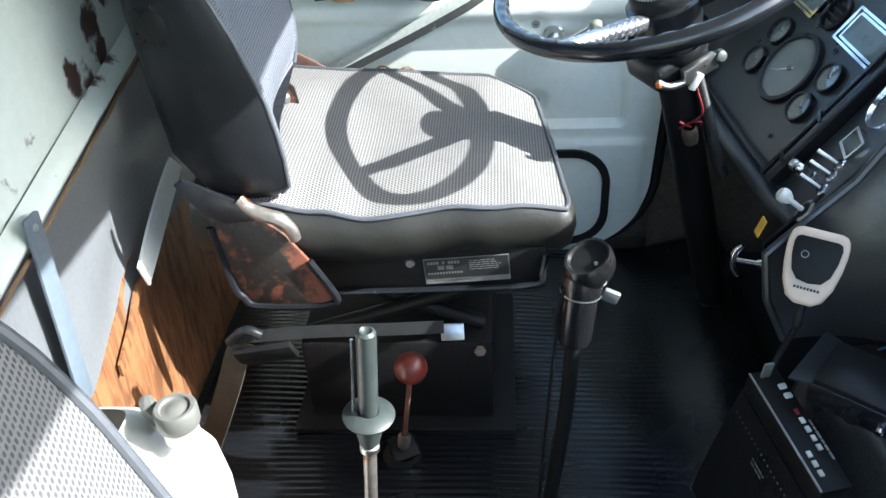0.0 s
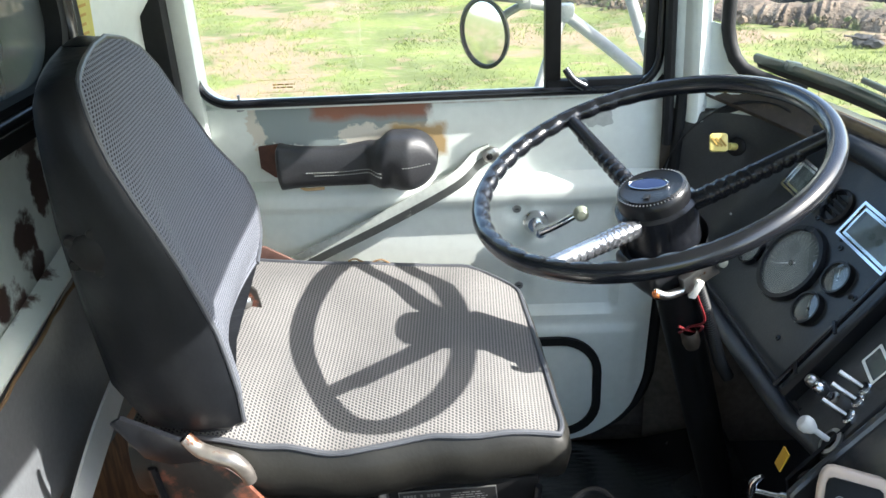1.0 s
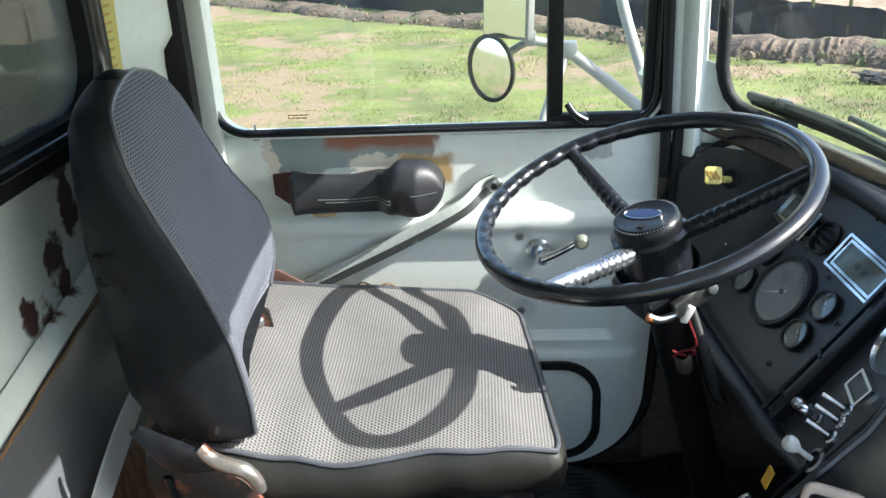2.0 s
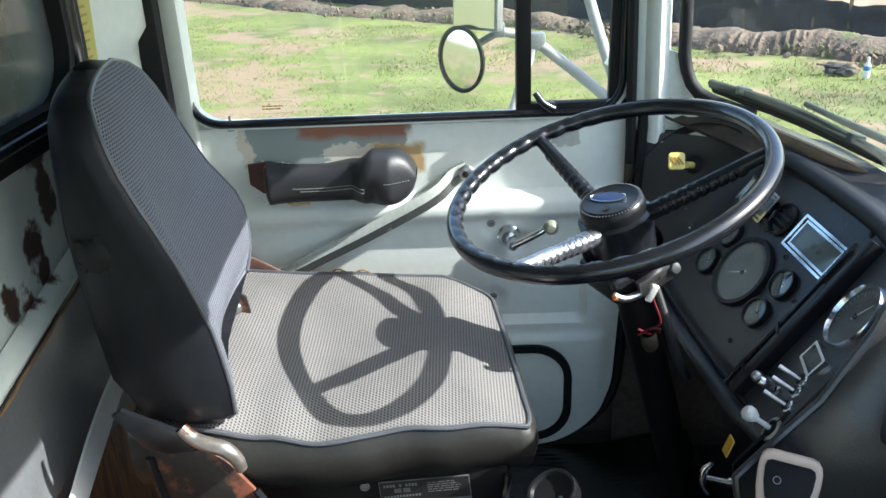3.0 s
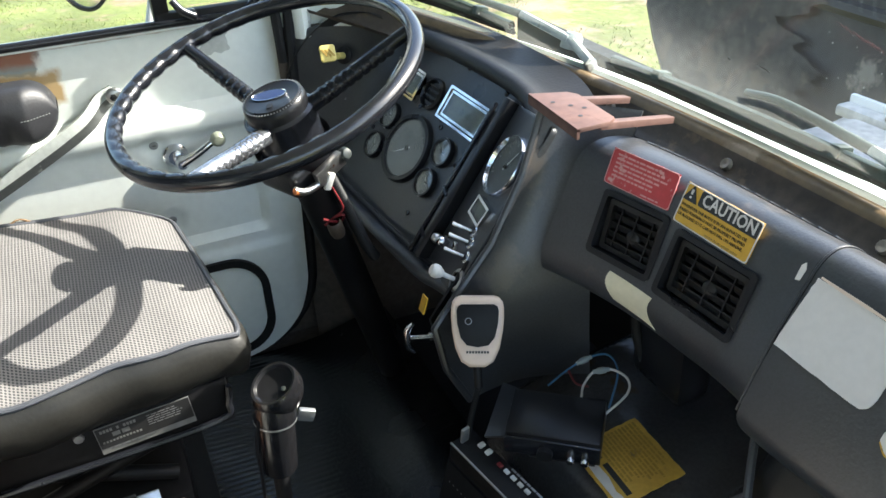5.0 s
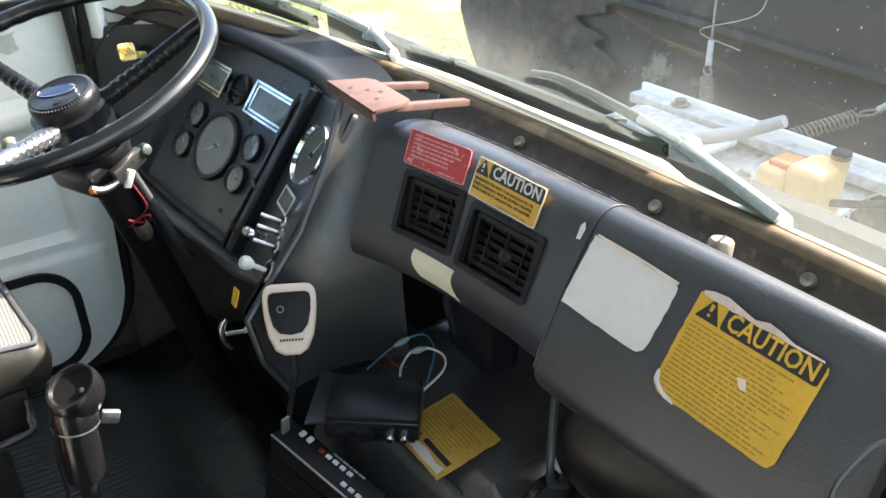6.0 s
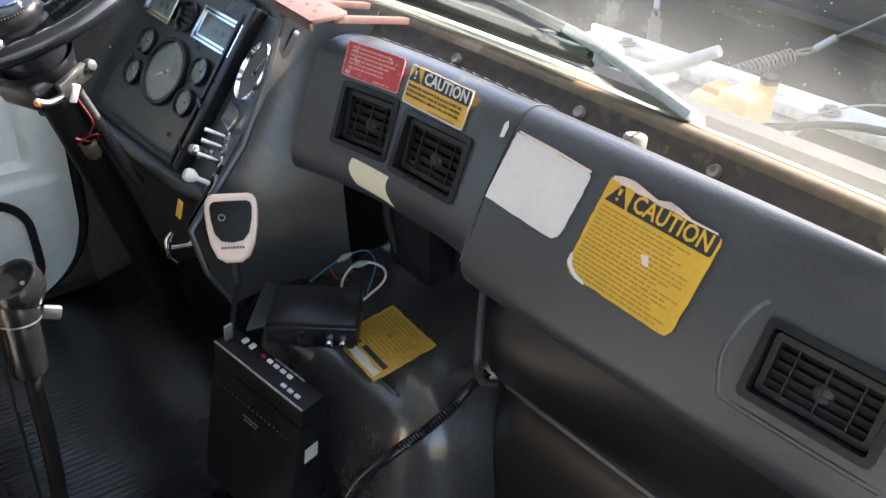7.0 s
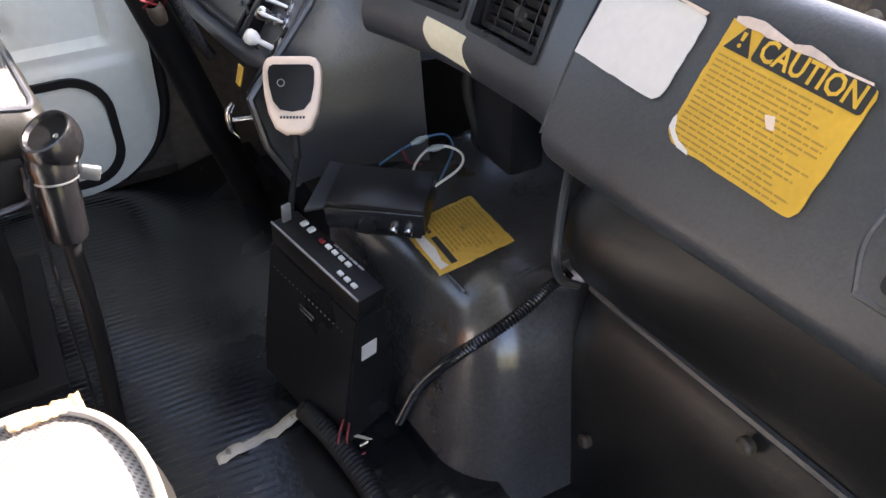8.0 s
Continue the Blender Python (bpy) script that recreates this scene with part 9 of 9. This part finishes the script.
    part("lever", tube([(0.325, DOOR_Y - 0.022, 0.704), (0.307, DOOR_Y - 0.026, 0.716), (0.294, DOOR_Y - 0.024, 0.734)], lambda k: 0.0075 - 0.0015 * k, n=10), GLOSS_BLACK, la)
    scar = thing("bracket_scar", (0.365, 1.63, 0.635), "scuffed bare patch with adhesive on the door", "mark")
    part("patch", slab(ragged(0.046, 0.030, 61, 0.004, 6), 0.0012, axes((0.352, DOOR_Y - 0.0015, 0.648), (1, 0, 0), (0, 0, 1), (0, -1, 0))), STRAP_PAINT, scar)
    decal = thing("window_decal", (-0.17, 1.66, 0.71), "small clear printed decal low on the window", "sticker")
    ring = [(-0.172 + 0.040 * x, DOOR_Y + 0.0165, 0.716 + 0.0105 * z) for x, z in ((-1, -1), (1, -1), (1, 1), (-1, 1))]
    part("outline", tube(ring, 0.0003, n=5, steps=0, closed=True), INK_BROWN, decal)
    part("mark", text_bars(0.045, 0.010, 2, 63, axes((-0.165, DOOR_Y + 0.0165, 0.716), (1, 0, 0), (0, 0, 1), (0, -1, 0))), INK_BROWN, decal)


build_door_fittings()


# ---- passenger seat and jug ----
def build_passenger_seat():
    s = thing("passenger_seat", (0.0, 0.27, 0.0), "passenger seat in worn grey patterned cloth, torn at a corner", "seat")

    def top(u, v):
        x = lerp(-0.20, 0.248, u)
        y = lerp(0.04, 0.515, v)
        if u > 0.86 and v > 0.80:
            d = Vector(((u - 0.86) / 0.14, (v - 0.80) / 0.20))
            if d.length > 1:
                k = 1 / d.length
                x = lerp(-0.20, 0.248, 0.86 + 0.14 * d.x * k)
                y = lerp(0.04, 0.515, 0.80 + 0.20 * d.y * k)
        e = min(v, 1 - v, 1 - u)
        return Vector((x, y, 0.472 + 0.026 * smooth01(e / 0.25) - 0.02 * (1 - u)))
    part("cushion", grid(steps(0, 1, 30), steps(0, 1, 30), top), CLOTH_PALE, s, smooth=80)
    loop = [top(1, v) for v in steps(0, 1, 30)] + [top(u, 1) for u in steps(1, 0, 30)[1:]]
    part("piping", tube([p + Vector((0, 0, 0.004)) for p in loop[12:38]], 0.0032, n=8, steps=0), PIPING_PALE, s)
    part("loose_piping", tube([loop[38] + Vector((0, 0, 0.004)), loop[40] + Vector((0, 0.004, 0.010)), loop[42] + Vector((0, 0.002, 0.013)), loop[45] + Vector((0, 0, 0.003))], 0.0032, n=8), PIPING_PALE, s, "loose end of the piping")
    prof = [(0, 0), (0.008, -0.02), (0.008, -0.06), (0.0, -0.09), (-0.03, -0.10)]

    def skirt(i, k):
        p = loop[i]
        d = loop[min(i + 1, len(loop) - 1)] - loop[max(i - 1, 0)]
        out = Vector((d.y, -d.x, 0)).normalized()
        return p + out * prof[k][0] + Vector((0, 0, prof[k][1]))
    part("skirt", grid(list(range(len(loop))), list(range(len(prof))), skirt), VINYL_SEAT, s, smooth=80)
    part("torn_foam", grid(steps(0, 1, 16), steps(0, 1, 6), lambda u, v: (lerp(0.222, 0.180, u), 0.502 + 0.016 * v + 0.002 * noise.noise((u * 9, v * 5, 3)), 0.476 + 0.009 * math.sin(math.pi * min(v * 1.2, 1)) - 0.018 * v * v + 0.004 * noise.noise((u * 12, v * 4, 0))), thick=0.006), FOAM, s, "exposed yellow foam")
    part("base", box((0.36, 0.40, 0.33), at(0.02, 0.27, 0.172), 0.02), MATTE_BLACK, s)
    # backrest
    edge = [(0.42, -0.020), (0.50, -0.034), (0.565, -0.052), (0.663, -0.084), (0.717, -0.108), (0.78, -0.140), (0.84, -0.175), (0.885, -0.215)]

    def bx(z):
        for (a, xa), (b, xb) in zip(edge, edge[1:]):
            if z <= b:
                return lerp(xa, xb, (z - a) / (b - a))
        return edge[-1][1]

    def wide(z):
        return 0.205 * math.sqrt(max(1 - max(0.0, (z - 0.68) / 0.215) ** 2.2, 0.0))

    zs = steps(0.42, 0.885, 30)
    part("backrest", grid(zs, steps(-1, 1, 26), lambda z, v: (bx(z) + 0.012 * (1 - v ** 4) - 0.006, 0.272 + wide(z) * v, z)), CLOTH_SIDE, s, "grey dotted backrest cloth", smooth=80)
    rim = [Vector((bx(z) - 0.004, 0.272 + wide(z), z)) for z in zs]
    part("backrest_piping", tube(rim, 0.0042, n=8, steps=0), PIPING, s)

    def shell(z, k):
        w = wide(z)
        t = [0, 0.3, 0.7, 1.0, 1.0, 0.7, 0.3, 0][k]
        sg = 1 if k < 4 else -1
        return (bx(z) - 0.004 - 0.085 * t, 0.272 + sg * (w + 0.006 - 0.03 * t * t), z)
    part("backrest_shell", grid(zs, list(range(8)), shell), VINYL_BACK, s, smooth=80)


build_passenger_seat()

jug = thing("plastic_jug", (-0.20, 0.72, 0.0), "white plastic jug with a grey screw cap", "jug")
JC = Vector((-0.178, 0.722, 0.0))


def jug_body(k, j):
    prof = [(0.0, 0.10), (0.012, 0.115), (0.25, 0.118), (0.30, 0.112), (0.345, 0.090), (0.378, 0.055), (0.395, 0.030)]
    z, r = prof[k]
    a = 2 * math.pi * j
    c, s = math.cos(a), math.sin(a)
    n = 0.55
    return (JC.x - 0.088 + r * 0.88 * math.copysign(abs(c) ** n, c), JC.y + r * 0.80 * math.copysign(abs(s) ** n, s), 0.004 + z)


part("body", grid(list(range(7)), steps(0, 1, 36), jug_body), WHITE_PLASTIC, jug, smooth=60)
part("neck", lathe([(0.018, 0.385), (0.018, 0.412)], at(JC.x, JC.y, 0), 20), WHITE_PLASTIC, jug)
part("cap", lathe([(0.021, 0.404), (0.022, 0.407), (0.022, 0.424), (0.020, 0.427), (0.016, 0.427), (0.0145, 0.424), (0.010, 0.424), (0.008, 0.4255), (0, 0.4255)], at(JC.x, JC.y, 0), 28), CAP_GREY, jug, "grey ribbed screw cap")
part("spout", box((0.016, 0.022, 0.040), at(JC.x - 0.034, JC.y + 0.018, 0.402) @ pose(0, 0, 0, 12, -14, 20), 0.008), CAP_GREY, jug)

# unseen visor board, added to keep the sun off the upper backrest
visor = thing("visor_shade", (0.55, 1.35, 1.05), "unseen plain grey board added to shade the driver's backrest", "sun visor")
part("board", slab(rounded(0.84, SHADE_DROP, 0.02, 4), 0.016, axes((0.545, 1.170, 1.225 - SHADE_DROP / 2), (0, 1, 0), (0, 0, 1), (1, 0, 0)), 0.004), ROOF_LINING, visor)
part("rod", tube([(0.545, 0.76, 1.225), (0.545, 1.58, 1.225)], 0.005, steps=1), STEEL, visor)
